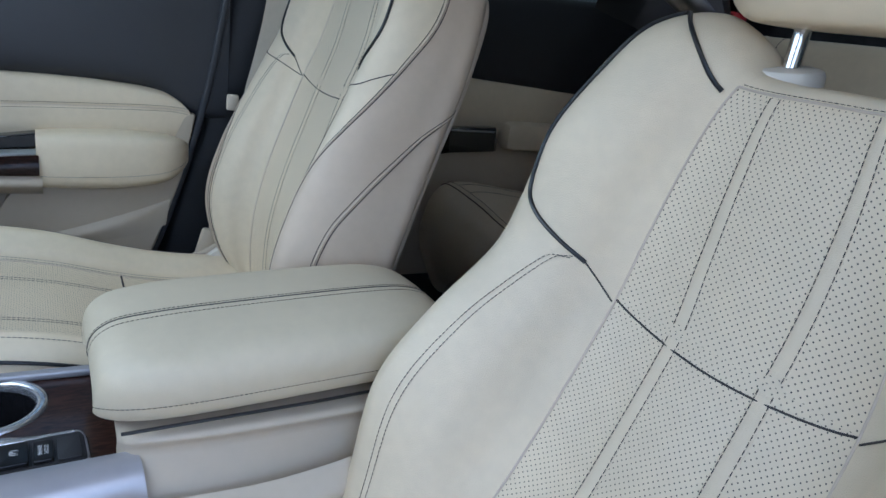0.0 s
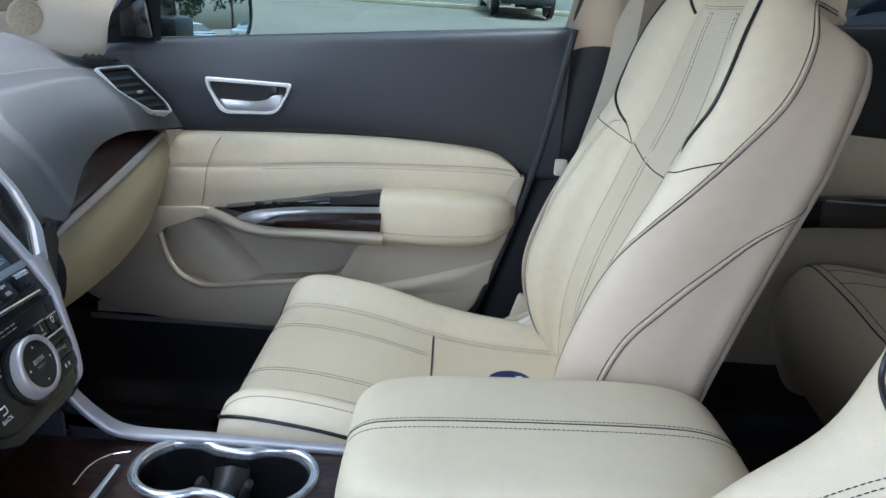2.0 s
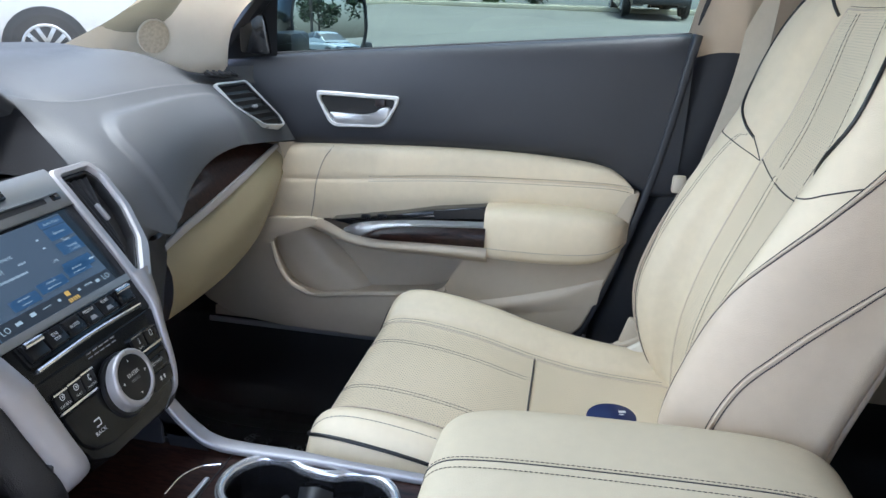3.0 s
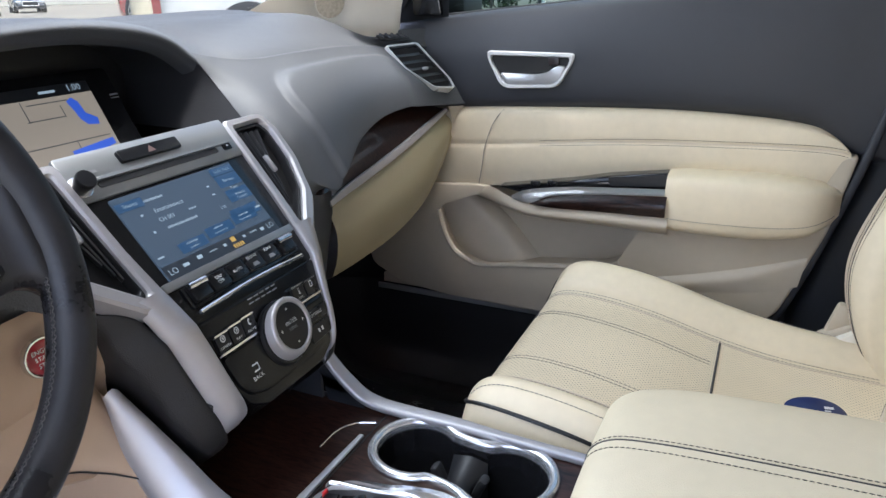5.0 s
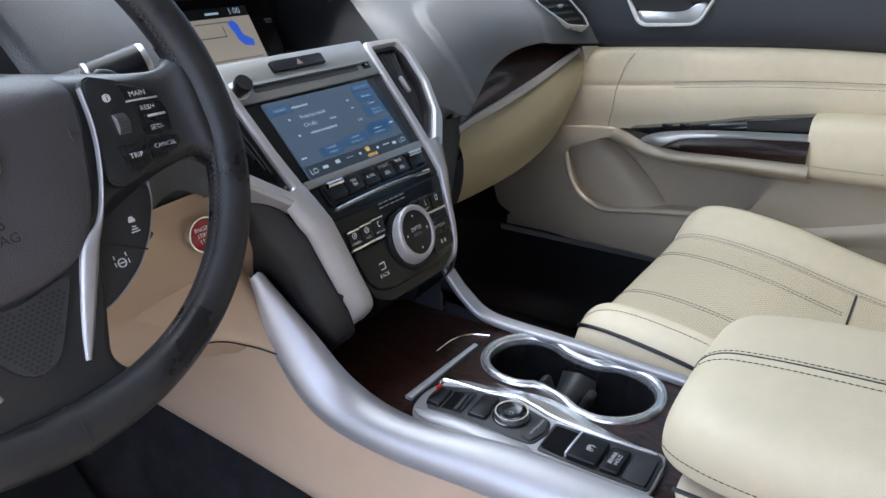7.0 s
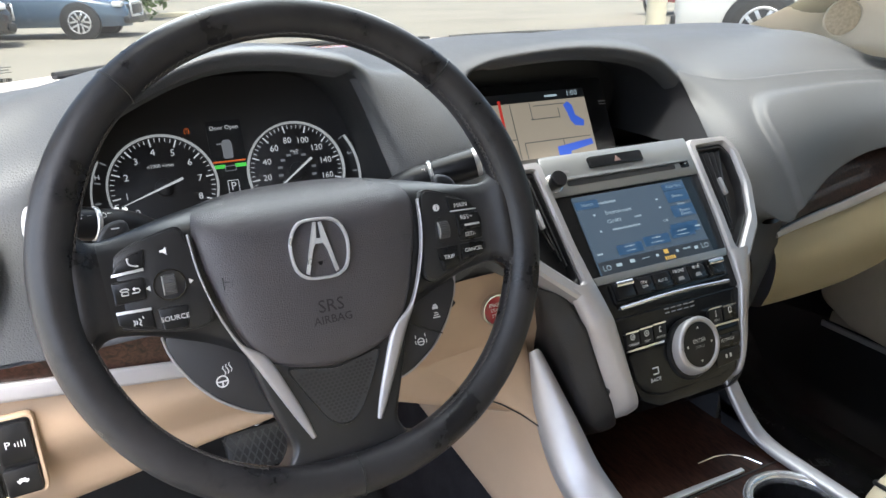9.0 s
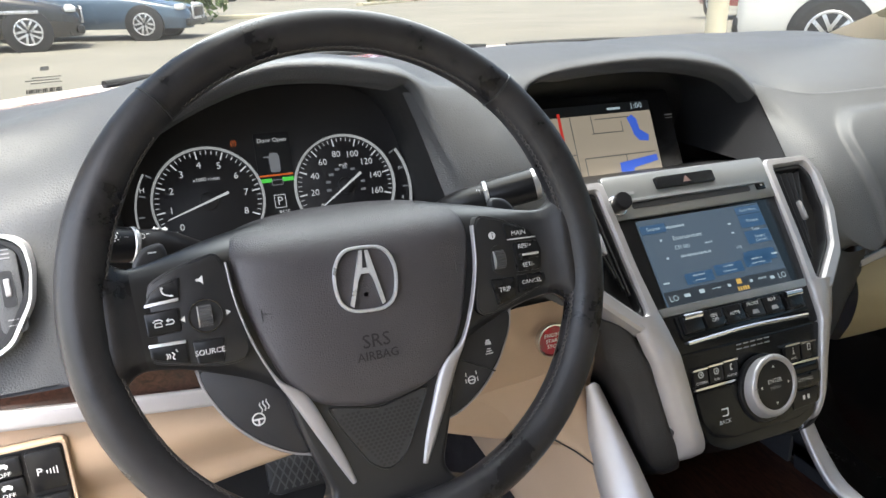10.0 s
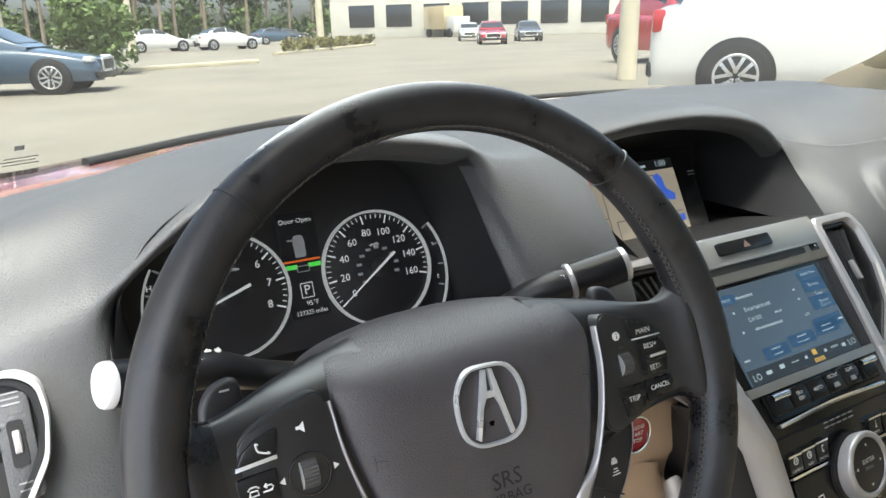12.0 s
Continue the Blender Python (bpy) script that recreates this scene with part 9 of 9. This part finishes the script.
def rear_seat():
    ob = thing("rear_seat", (0, -1.35, 0.35), "beige leather rear bench with stitched panels", "car seat")
    rows = []
    for y, z, s in ((-1.20, 0.43, 0), (-1.10, 0.445, 0), (-1.050, 0.52, 0.2), (-1.022, 0.60, 0.4), (-1.036, 0.668, 0.7), (-1.09, 0.692, 1), (-1.25, 0.672, 1), (-1.44, 0.64, 1)):
        rows.append([V(x, y - 0.03 * (abs(x) / 0.7) ** 4, z + h * s - (0.03 if abs(x) > 0.68 else 0)) for x, h in ((-0.70, 0), (-0.66, 0.02), (-0.5, 0.02), (-0.35, 0.0), (-0.2, 0.02), (0, 0.03), (0.2, 0.02), (0.35, 0.0), (0.5, 0.02), (0.66, 0.02), (0.70, 0))])
    q = loft(rows, 60, 36)
    part("cushion", sheet(q), LEATHER, ob)
    part("cushion_seam", tube([p + V(0, 0.0006, 0.0006) for p in q[23]], 0.0012, 6), THREAD, ob)
    part("stitching", stitches([[q[j][k] + V(0, 0, 0.0008) for j in range(24, 35)] for k in (36, 38, 49, 51)] + [[p + V(0, 0.001, 0.0008) for p in q[24]]], 0.008, 0.006, 0.0008), THREAD, ob)
    rows = []
    for y, z, s in ((-1.40, 0.56, 0.5), (-1.46, 0.72, 1), (-1.55, 0.92, 1), (-1.60, 1.06, 1), (-1.63, 1.12, 0.6), (-1.70, 1.12, 0.3)):
        rows.append([V(x, y + h * s, z) for x, h in ((-0.68, -0.04), (-0.62, 0.03), (-0.5, 0.02), (-0.35, -0.01), (-0.18, 0.03), (0, 0.03), (0.18, 0.03), (0.35, -0.01), (0.5, 0.02), (0.62, 0.03), (0.68, -0.04))])
    g = loft(rows, 60, 30)
    part("backrest", sheet(g), LEATHER, ob)
    part("stitching", stitches([[g[j][k] + V(0, 0.001, 0.0005) for j in range(1, 26)] for k in (15, 20, 39, 44)], 0.008, 0.006, 0.0008), THREAD, ob)
    part("seam", tube([g[j][18] for j in range(1, 26)], 0.002, 6), SEATBACK, ob)
    part("seam", tube([g[j][41] for j in range(1, 26)], 0.002, 6), SEATBACK, ob)


rear_seat()


FADED = mat("faded_print", (0.045, 0.045, 0.05), 0.5)


def mats():
    for x, lab in ((0.43, "black rubber floor mat with clear paper film in the passenger footwell"), (-0.42, "black carpet floor mat in the driver's footwell")):
        ob = thing("floor_mat", (x, 0.1, 0.28), lab, "floor mat", "floor mats")
        rows = [[V(x + a, y, z + 0.012) for a in (-0.22, -0.1, 0, 0.1, 0.22)] for y, z in ((-0.18, 0.275), (0.1, 0.275), (0.30, 0.275), (0.46, 0.335), (0.56, 0.45))]
        part("mat", sheet(loft(rows, 16, 24), 0.008), RUBBER, ob)
        if x < 0:
            rows = [[V(x + a, y, z + 0.02 + 0.010 * math.sin(a * 33 + y * 47) * math.sin(y * 21)) for a in np.linspace(-0.19, 0.19, 13)] for y, z in ((-0.16, 0.275), (-0.06, 0.275), (0.04, 0.275), (0.12, 0.275), (0.2, 0.275), (0.28, 0.277), (0.40, 0.305))]
            part("paper_film", sheet(loft(rows, 40, 30)), FILM, ob, "dark glossy protective film")
        if x > 0:
            rows = [[V(x + a, y, z + 0.018 + 0.006 * math.sin(a * 40 + y * 31)) for a in np.linspace(-0.18, 0.18, 9)] for y, z in ((-0.15, 0.275), (0.0, 0.275), (0.15, 0.275), (0.28, 0.277), (0.40, 0.305))]
            part("paper_film", sheet(loft(rows, 40, 30)), FILM, ob, "dark glossy protective film")
            m = face_frame(V(0.50, 0.12, 0.300), V(0.9, -0.4, 0), V(0.4, 0.9, 0))
            write("DEALER", 0.028, m @ T(0, 0.06, 0.004), FADED, ob)
            write("REMOVE", 0.028, m @ T(-0.06, -0.10, 0.004), FADED, ob)


mats()

# ---- car park outside ----
def rise(x, y):
    k = max(0.0, min(1.0, (20 - y) / 14)) if y > 0 else 1.0
    return 0.0583 * max(0.0, min(x, 60) - 4.0) * k


def ground():
    xs = [-900, -300, -120, -60, -30, -15, -8, -4, -1.5, 0, 1.5, 3, 5, 8, 12, 16, 20, 26, 34, 44, 60, 90, 150, 300, 900]
    ys = [-900, -300, -120, -60, -30, -15, -8, -3, 0, 3, 6, 8, 10, 12, 14, 16, 18, 20, 25, 30, 40, 60, 100, 300, 900]
    bm = bmesh.new()
    vs = [[bm.verts.new((x, y, rise(x, y))) for x in xs] for y in ys]
    for j in range(len(ys) - 1):
        for i in range(len(xs) - 1):
            bm.faces.new((vs[j][i], vs[j][i + 1], vs[j + 1][i + 1], vs[j + 1][i]))
    asphalt = mat("pale_asphalt", (0.195, 0.179, 0.150), 0.9, var=0.10, scale=0.35, bump=0.5, grain=60)
    tagged(part("ground", bm, asphalt), "pale worn asphalt of a car park", "ground", kind="structure")


ground()

TYRE = mat("tyre", (0.015, 0.015, 0.016), 0.8)
ALLOY = mat("alloy_wheel", (0.6, 0.6, 0.61), 0.3, 0.8)
CARGLASS = mat("dark_car_glass", (0.02, 0.025, 0.03), 0.08, coat=0.5)
LAMP = mat("lamp_glass", (0.6, 0.62, 0.64), 0.15, coat=0.8)
TAIL = mat("tail_lamp", (0.4, 0.01, 0.015), 0.2, coat=0.8)


def car(x, y, turn, paint, label, tall=0.0, far=False):
    """A parked car, nose along +y before it is turned."""
    ob = thing("parked_car", (0, 0, 0), label, "car", "parked cars")
    L, W, H = (2.3, 0.91, 1.45 + tall)
    body = [(-2.3, 0.45, 0.55), (-2.28, 0.80, 0.95 + tall * 0.3), (-1.9, 0.88, 1.02 + tall * 0.35), (-1.0, 0.91, 0.98 + tall * 0.3), (0.2, 0.91, 0.95 + tall * 0.3), (0.95, 0.90, 0.92 + tall * 0.3), (1.7, 0.86, 0.80 + tall * 0.3), (2.2, 0.72, 0.66 + tall * 0.2), (2.3, 0.5, 0.5)]
    rows = []
    for py, w, z in body:
        rows.append([V(-w * 0.92, py, 0.24), V(-w, py, 0.42), V(-w, py, z * 0.72), V(-w * 0.95, py, z * 0.94), V(-w * 0.6, py, z), V(0, py, z + 0.02), V(w * 0.6, py, z), V(w * 0.95, py, z * 0.94), V(w, py, z * 0.72), V(w, py, 0.42), V(w * 0.92, py, 0.24)])
    part("body", sheet(loft(rows, 31, 40)), paint, ob)
    zb = 0.95 + tall * 0.3
    back = -1.95 if tall > 0.1 else -1.6
    roof = [(back - 0.1, 0.74, zb, 0.0), (back + 0.15, 0.70, zb, 0.62), (back + 0.75, 0.64, zb, 1.0), (-0.3, 0.64, zb, 1.0), (0.1, 0.66, zb, 0.85), (0.6, 0.72, zb, 0.35), (1.0, 0.76, zb, 0.0)]
    rows = []
    for py, w, z0, k in roof:
        h = (H - zb) * k
        rows.append([V(-0.82, py, z0 - 0.06), V(-0.80 + 0.02 * k, py, z0 + h * 0.3), V(-w - 0.02, py, z0 + h * 0.85), V(-w * 0.8, py, z0 + h), V(0, py, z0 + h * 1.03), V(w * 0.8, py, z0 + h), V(w + 0.02, py, z0 + h * 0.85), V(0.80 - 0.02 * k, py, z0 + h * 0.3), V(0.82, py, z0 - 0.06)])
    g = loft(rows, 33, 37)
    part("cabin", sheet(g), paint, ob)
    for s in (0, 1):
        c0, c1 = (5, 11) if s == 0 else (21, 27)
        for r0, r1 in ((8, 17), (18, 27)):
            pts = [[p + V((-0.006 if s == 0 else 0.006), 0, 0.002) for p in row[c0:c1 + 1]] for row in g[r0:r1 + 1]]
            part("side_window", sheet(pts), CARGLASS, ob)
    part("windscreen", sheet([[p + V(0, 0.008, 0.008) for p in row[10:23]] for row in g[25:34]]), CARGLASS, ob)
    part("rear_window", sheet([[p + V(0, -0.008, 0.008) for p in row[10:23]] for row in g[3:10]]), CARGLASS, ob)
    for sx in (-1, 1):
        if paint == PAINT["black"] and tall > 0.1:
            part("side_strip", box(0.925 * sx, -0.1, 0.62 + tall * 0.3, 0.02, 3.4, 0.06, 0.008), ALLOY, ob, "bright side strip")
        for wy in (-1.38, 1.38):
            c = Matrix.Translation((0.90 * sx, wy, 0.34 + tall * 0.05)) @ Matrix.Rotation(radians(90 * sx), 4, "Y")
            R = 0.34 + tall * 0.05
            part("wheel_arch", disc(c @ T(0, 0, -0.10), R + 0.055, 0.124, 28, 0.008), PIPE, ob)
            w = part("wheel", disc(c @ T(0, 0, -0.2), R, 0.225, 28, 0.03), TYRE, ob)
            part("rim", disc(c @ T(0, 0, 0.02), R * 0.66, 0.01, 24, 0.003), PIPE, w)
            part("rim_edge", frame_plate(ring(24, R * 0.68), ring(24, R * 0.60), 0.03, c @ T(0, 0, 0.012), 0.004), ALLOY, w)
            for i in range(5):
                q = c @ Matrix.Rotation(2 * math.pi * i / 5, 4, "Z")
                for d in (-1, 1):
                    part("spoke", plate([(0.02, 0.03 * d - 0.018), (R * 0.62, 0.055 * d - 0.02), (R * 0.62, 0.055 * d + 0.02), (0.02, 0.03 * d + 0.018)], 0.02, q @ T(0, 0, 0.018), 0.004), ALLOY, w)
        part("headlight", box(0.66 * sx, 2.12, 0.68 + tall * 0.2, 0.34, 0.20, 0.12, 0.04), LAMP, ob)
        part("tail_light", box(0.70 * sx, -2.22, 0.86 + tall * 0.3, 0.30, 0.14, 0.14 + tall * 0.4, 0.03), TAIL, ob)
    part("grille", box(0, 2.24, 0.56 + tall * 0.2, 0.9, 0.14, 0.22, 0.03), PIPE, ob)
    part("grille_frame", frame_plate(slab(0.98, 0.30, 0.06), slab(0.86, 0.20, 0.04), 0.03, face_frame(V(0, 2.30, 0.56 + tall * 0.2), V(-1, 0, 0), V(0, 0, 1)), 0.008), ALLOY, ob, "bright grille frame")
    part("bumper", box(0, 2.26, 0.36, 1.5, 0.12, 0.16, 0.04), PIPE, ob)
    part("rear_bumper", box(0, -2.28, 0.42, 1.6, 0.12, 0.18, 0.04), PIPE, ob)
    ob.matrix_basis = pose(x, y, rise(x, y), 0, 0, turn)
    return ob


PAINT = {k: mat(k + "_car_paint", c, 0.22, 0.1, var=0.02, coat=1.0) for k, c in (("white", (0.62, 0.62, 0.61)), ("black", (0.012, 0.013, 0.015)), ("blue", (0.05, 0.085, 0.13)), ("red", (0.42, 0.02, 0.03)), ("grey", (0.10, 0.11, 0.12)), ("silver", (0.42, 0.44, 0.45)), ("tan", (0.55, 0.45, 0.28)))}
car(-1.55, 17.7, -108, PAINT["blue"], "dark blue saloon car parked across the lane")
car(-3.95, 15.4, -84, PAINT["black"], "black sport utility car parked beside the blue saloon", 0.25)
car(7.56, 4.50, -140, PAINT["white"], "white sport utility car parked in the next row", 0.28)
car(12.1, 11.3, 165, PAINT["red"], "dark red sport utility car seen from behind", 0.25)
for i in range(2):
    car(6.2 + 4.6 * i, 51, -80, PAINT["white"], "white car parked far off", 0.0, True)
car(18.5, 66, -80, PAINT["blue"], "dark car parked far off", 0.0, True)
car(25.8, 40.5, 150, PAINT["red"], "red car parked far off", 0.0, True)
car(32.0, 45.0, 150, PAINT["grey"], "grey car parked far off", 0.0, True)
car(31.0, 52.0, 150, PAINT["white"], "white car parked far off", 0.0, True)
for i in range(5):
    car(28 + 7 * i, 92 - 3 * i, -80, PAINT[("grey", "blue", "silver", "black", "grey")[i]], "car parked in a far row", 0.0, True)
car(22.5, -2.2, 95, PAINT["black"], "black sport utility car parked beyond the hedge", 0.2)
car(9.0, -6.5, -80, PAINT["white"], "white car parked in the next bay", 0.0)
car(1.2, -40.0, -20, PAINT["white"], "white car parked behind", 0.0)
car(5.4, -41.0, -25, PAINT["silver"], "silver car parked behind", 0.1)
car(9.5, -42.0, -20, PAINT["white"], "white car parked behind", 0.1)


def leaf_mat(name, c):
    return mat(name, c, 0.6, var=0.3, scale=1.5)


LEAF = leaf_mat("green_leaves", (0.09, 0.14, 0.035))
LEAF2 = leaf_mat("dark_leaves", (0.045, 0.075, 0.03))
BARK = mat("bark", (0.16, 0.13, 0.10), 0.9, var=0.2, scale=8, bump=1.0, grain=20)


def foliage(blobs, count, size, seed):
    rnd = random.Random(seed)
    verts, faces = [], []
    for i in range(count):
        bx, by, bz, r = blobs[rnd.randrange(len(blobs))]
        u = Vector((rnd.gauss(0, 1), rnd.gauss(0, 1), rnd.gauss(0, 1))).normalized() * (r * rnd.random() ** 0.4)
        c = Vector((bx, by, bz)) + u
        n = Vector((rnd.gauss(0, 1), rnd.gauss(0, 1), rnd.gauss(0, 1) + 0.4)).normalized()
        t = n.orthogonal().normalized()
        t = (Matrix.Rotation(rnd.random() * 6.28, 3, n) @ t)
        w = n.cross(t)
        s = size * (0.6 + 0.8 * rnd.random())
        k = len(verts)
        verts += [c - t * s, c + w * s * 0.45, c + t * s, c - w * s * 0.45 + n * s * 0.15]
        faces.append((k, k + 1, k + 2, k + 3))
    me = bpy.data.meshes.new("leaves")
    me.from_pydata([tuple(v) for v in verts], [], faces)
    return me


def bush(x, y, r, h, seed, label, leaves=LEAF, count=1400, size=0.09):
    ob = thing("bush", (x, y, rise(x, y)), label, "bush", "bushes")
    rnd = random.Random(seed)
    z0 = rise(x, y)
    for i in range(4):
        a = i * 1.7
        part("stem", tube([V(x, y, z0), V(x + 0.3 * r * math.cos(a), y + 0.3 * r * math.sin(a), z0 + h * 0.4), V(x + 0.6 * r * math.cos(a), y + 0.6 * r * math.sin(a), z0 + h * 0.75)], 0.03 * r, 6), BARK, ob)
    blobs = [(x + r * 0.62 * rnd.uniform(-1, 1), y + r * 0.62 * rnd.uniform(-1, 1), z0 + h * rnd.uniform(0.3, 0.82), r * rnd.uniform(0.3, 0.5)) for _ in range(9)]
    part("crown", foliage(blobs, count, size, seed), leaves, ob)


bush(0.9, 24.5, 1.75, 2.3, 3, "round green bush on a kerbed island", count=2600, size=0.13)
for i in range(7):
    bush(11 + 1.5 * i, 37 + 1.9 * i, 0.7, 0.7, 20 + i, "low yellow green shrub on a planted island", leaf_mat("yellow_leaves", (0.16, 0.15, 0.05)), 300, 0.12)
for i in range(6):
    bush(24.5, 5.2 + 1.5 * i - 4.0, 0.55, 0.75, 40 + i, "low clipped hedge shrub along a wall", LEAF if i % 2 else LEAF2, 600, 0.07)


def palm(x, y, h, seed):
    ob = thing("palm_tree", (x, y, rise(x, y)), "tall slender palm tree", "palm tree", "palm trees")
    z0 = rise(x, y)
    part("trunk", sweep(curve([V(x, y, z0), V(x + 0.1, y, z0 + h * 0.5), V(x + 0.05, y, z0 + h)], 12), ring(8, 0.17), up=(0, 1, 0.1), scale=lambda s: 1.2 - 0.5 * s), BARK, ob)
    rnd = random.Random(seed)
    verts, faces = [], []
    for i in range(26):
        a, e = rnd.random() * 6.28, rnd.uniform(-0.5, 1.2)
        d = V(math.cos(a), math.sin(a), 0)
        q = V(-math.sin(a), math.cos(a), 0)
        ln = rnd.uniform(1.5, 2.2)
        prev = None
        for k in range(7):
            s = k / 6
            p = V(x + 0.05, y, z0 + h) + d * (ln * s) + V(0, 0, ln * (math.sin(e) * s - 0.9 * s * s))
            if prev is not None:
                for sg in (-1, 1):
                    b = len(verts)
                    tip = (p + prev) / 2 + q * sg * 0.45 * (1 - 0.5 * s) + d * 0.25 + V(0, 0, -0.18)
                    verts += [prev, p, tip]
                    faces.append((b, b + 1, b + 2))
            prev = p
    me = bpy.data.meshes.new("fronds")
    me.from_pydata([tuple(v) for v in verts], [], faces)
    part("fronds", me, LEAF2, ob)


def tree(x, y, h, r, seed, leaves=LEAF2):
    ob = thing("tree", (x, y, 0), "tall leafy tree at the edge of the car park", "tree", "trees")
    rnd = random.Random(seed)
    part("trunk", sweep(curve([V(x, y, rise(x, y)), V(x + 0.1, y, h * 0.4), V(x, y, h * 0.8)], 10), ring(8, 0.2), up=(0, 1, 0.1), scale=lambda s: 1.3 - 0.8 * s), BARK, ob)
    for i in range(5):
        a = rnd.random() * 6.28
        part("limb", tube([V(x, y, h * 0.45), V(x + r * 0.4 * math.cos(a), y + r * 0.4 * math.sin(a), h * 0.65), V(x + r * 0.8 * math.cos(a), y + r * 0.8 * math.sin(a), h * 0.8)], 0.06, 5), BARK, ob)
    blobs = [(x + r * rnd.uniform(-0.75, 0.75), y + r * rnd.uniform(-0.75, 0.75), h * rnd.uniform(0.5, 0.95), r * rnd.uniform(0.25, 0.45)) for _ in range(12)]
    part("crown", foliage(blobs, 1500, 0.32, seed), leaves, ob)


for i, (x, y, h) in enumerate(((3.5, -85.0, 9.0), (8.5, -88.0, 8.5), (-6.0, -95.0, 10.0))):
    palm(x, y, h, 60 + i)
rnd0 = random.Random(9)
for i in range(16):
    tree(-22 + 7 * i + rnd0.uniform(-2, 2), 118 + rnd0.uniform(-8, 10), rnd0.uniform(9, 14), rnd0.uniform(3.5, 5), 80 + i, LEAF2 if i % 3 else LEAF)
for i in range(6):
    tree(-20 + 8 * i, -112 - 3 * (i % 3), rnd0.uniform(7, 11), 4.0, 120 + i)


def undergrowth():
    """Slender trunks and low scrub along the far edge of the car park."""
    rnd = random.Random(31)
    blobs = []
    for i in range(110):
        x = -34 + 1.0 * i + rnd.uniform(-1, 1)
        y = 104 + rnd.uniform(0, 20)
        blobs.append((x, y, rise(x, y) + rnd.uniform(0.6, 4.5), rnd.uniform(1.2, 2.6)))
    ob = thing("scrub", (0, 110, 0), "green scrub and undergrowth along the far woods", "woods", kind="stuff")
    part("leaves", foliage(blobs, 9000, 0.5, 5), LEAF, ob)
    part("shaded_leaves", foliage(blobs[::2], 4000, 0.6, 6), LEAF2, ob)
    pine = mat("pine_bark", (0.22, 0.18, 0.14), 0.9, var=0.2, scale=4)
    for i in range(34):
        x, y = -32 + 2.3 * i + rnd.uniform(-1, 1), 98 + rnd.uniform(0, 14)
        z = rise(x, y)
        t = thing("pine_tree", (x, y, z), "tall slender pine at the edge of the far woods", "tree", "pines")
        part("trunk", sweep([V(x, y, z), V(x + 0.2, y, z + 7), V(x, y, z + 14)], ring(6, 0.22), up=(0, 1, 0.1), scale=lambda s: 1.2 - 0.7 * s), pine, t)
        part("crown", foliage([(x, y, z + 10.5 + k * 1.3, 1.9 - 0.3 * k) for k in range(4)], 260, 0.5, 200 + i), LEAF2, t)


undergrowth()


def posts():
    conc = mat("pale_concrete", (0.55, 0.50, 0.38), 0.8, var=0.06, scale=2)
    for x, y, h, r in ((19.0, 55.0, 9.0, 0.30), (8.3, 9.1, 8.0, 0.17), (-1.8, 27.0, 9.0, 0.3), (4.0, 45.0, 9.0, 0.25)):
        ob = thing("lamp_post", (x, y, rise(x, y)), "pale round concrete lamp post in the car park", "lamp post", "lamp posts")
        part("shaft", sweep([V(x, y, rise(x, y)), V(x, y, h)], ring(16, r), up=(0, 1, 0), scale=lambda s: 1 - 0.35 * s), conc, ob)
        part("head", box(x, y, h + 0.08, 0.7, 0.3, 0.14, 0.03), DARK, ob)
    kerb = mat("kerb_concrete", (0.5, 0.45, 0.33), 0.85, var=0.08, scale=1)
    for pts, lab in (([(-3, 22.6), (6.5, 27.2)], "kerb"), ([(9.5, 35.0), (20.5, 48.0)], "kerb"), ([(23.4, -12), (23.4, 14)], "kerb")):
        ob = thing("kerb", (pts[0][0], pts[0][1], 0), "pale concrete kerb at the edge of a planted island", "kerb")
        path = [V(x, y, rise(x, y) + 0.06) for x, y in [(pts[0][0] + (pts[1][0] - pts[0][0]) * k / 8, pts[0][1] + (pts[1][1] - pts[0][1]) * k / 8) for k in range(9)]]
        part("stone", sweep(path, slab(0.35, 0.16, 0.03)), kerb, ob)
    # low building far ahead and the wall behind the hedge
    b = thing("building", (52, 75, 0), "low pale building with windows across the car park", "building")
    wl = mat("pale_stucco", (0.6, 0.58, 0.52), 0.8, var=0.05, scale=0.5)
    mm = Matrix.Rotation(radians(-38), 4, "Z")
    part("wall", box(52, 75, 3.0, 46, 8, 6.0, 0.05, turn=mm), wl, b)
    for i in range(9):
        p = mm @ Vector((-19 + 4.7 * i, -4.03, 0)) + Vector((52, 75, 2.6))
        w = part("window", box(p.x, p.y, p.z, 3.2, 0.1, 2.6, 0.03, turn=mm), CARGLASS, b)
        part("frame", box(p.x, p.y - 0.03, p.z + 1.35, 3.4, 0.14, 0.12, turn=mm), wl, w)
    part("roof", box(52, 75, 6.1, 47, 9, 0.3, 0.05, turn=mm), wl, b)
    t = thing("truck", (40, 74, 0), "tan box truck parked far off", "truck")
    part("box", box(41.6, 75.5, 2.2, 2.6, 5, 2.6, 0.05), PAINT["tan"], t)
    part("cab", box(41.6, 72.0, 1.4, 2.2, 1.8, 1.8, 0.15), PAINT["white"], t)
    for sx in (-1, 1):
        for wy in (72.0, 77.0):
            part("wheel", disc(Matrix.Translation((41.6 + 1.0 * sx, wy, 0.5)) @ Matrix.Rotation(radians(90 * sx), 4, "Y"), 0.5, 0.3, 20), TYRE, t)
    w = thing("wall_1", (27, 4, 0), "pale low wall behind the hedge", "wall", kind="structure")
    part("panel", box(27.0, 2.0, 2.2, 0.3, 30, 2.4, 0.03), wl, w)


posts()

flush_writing()
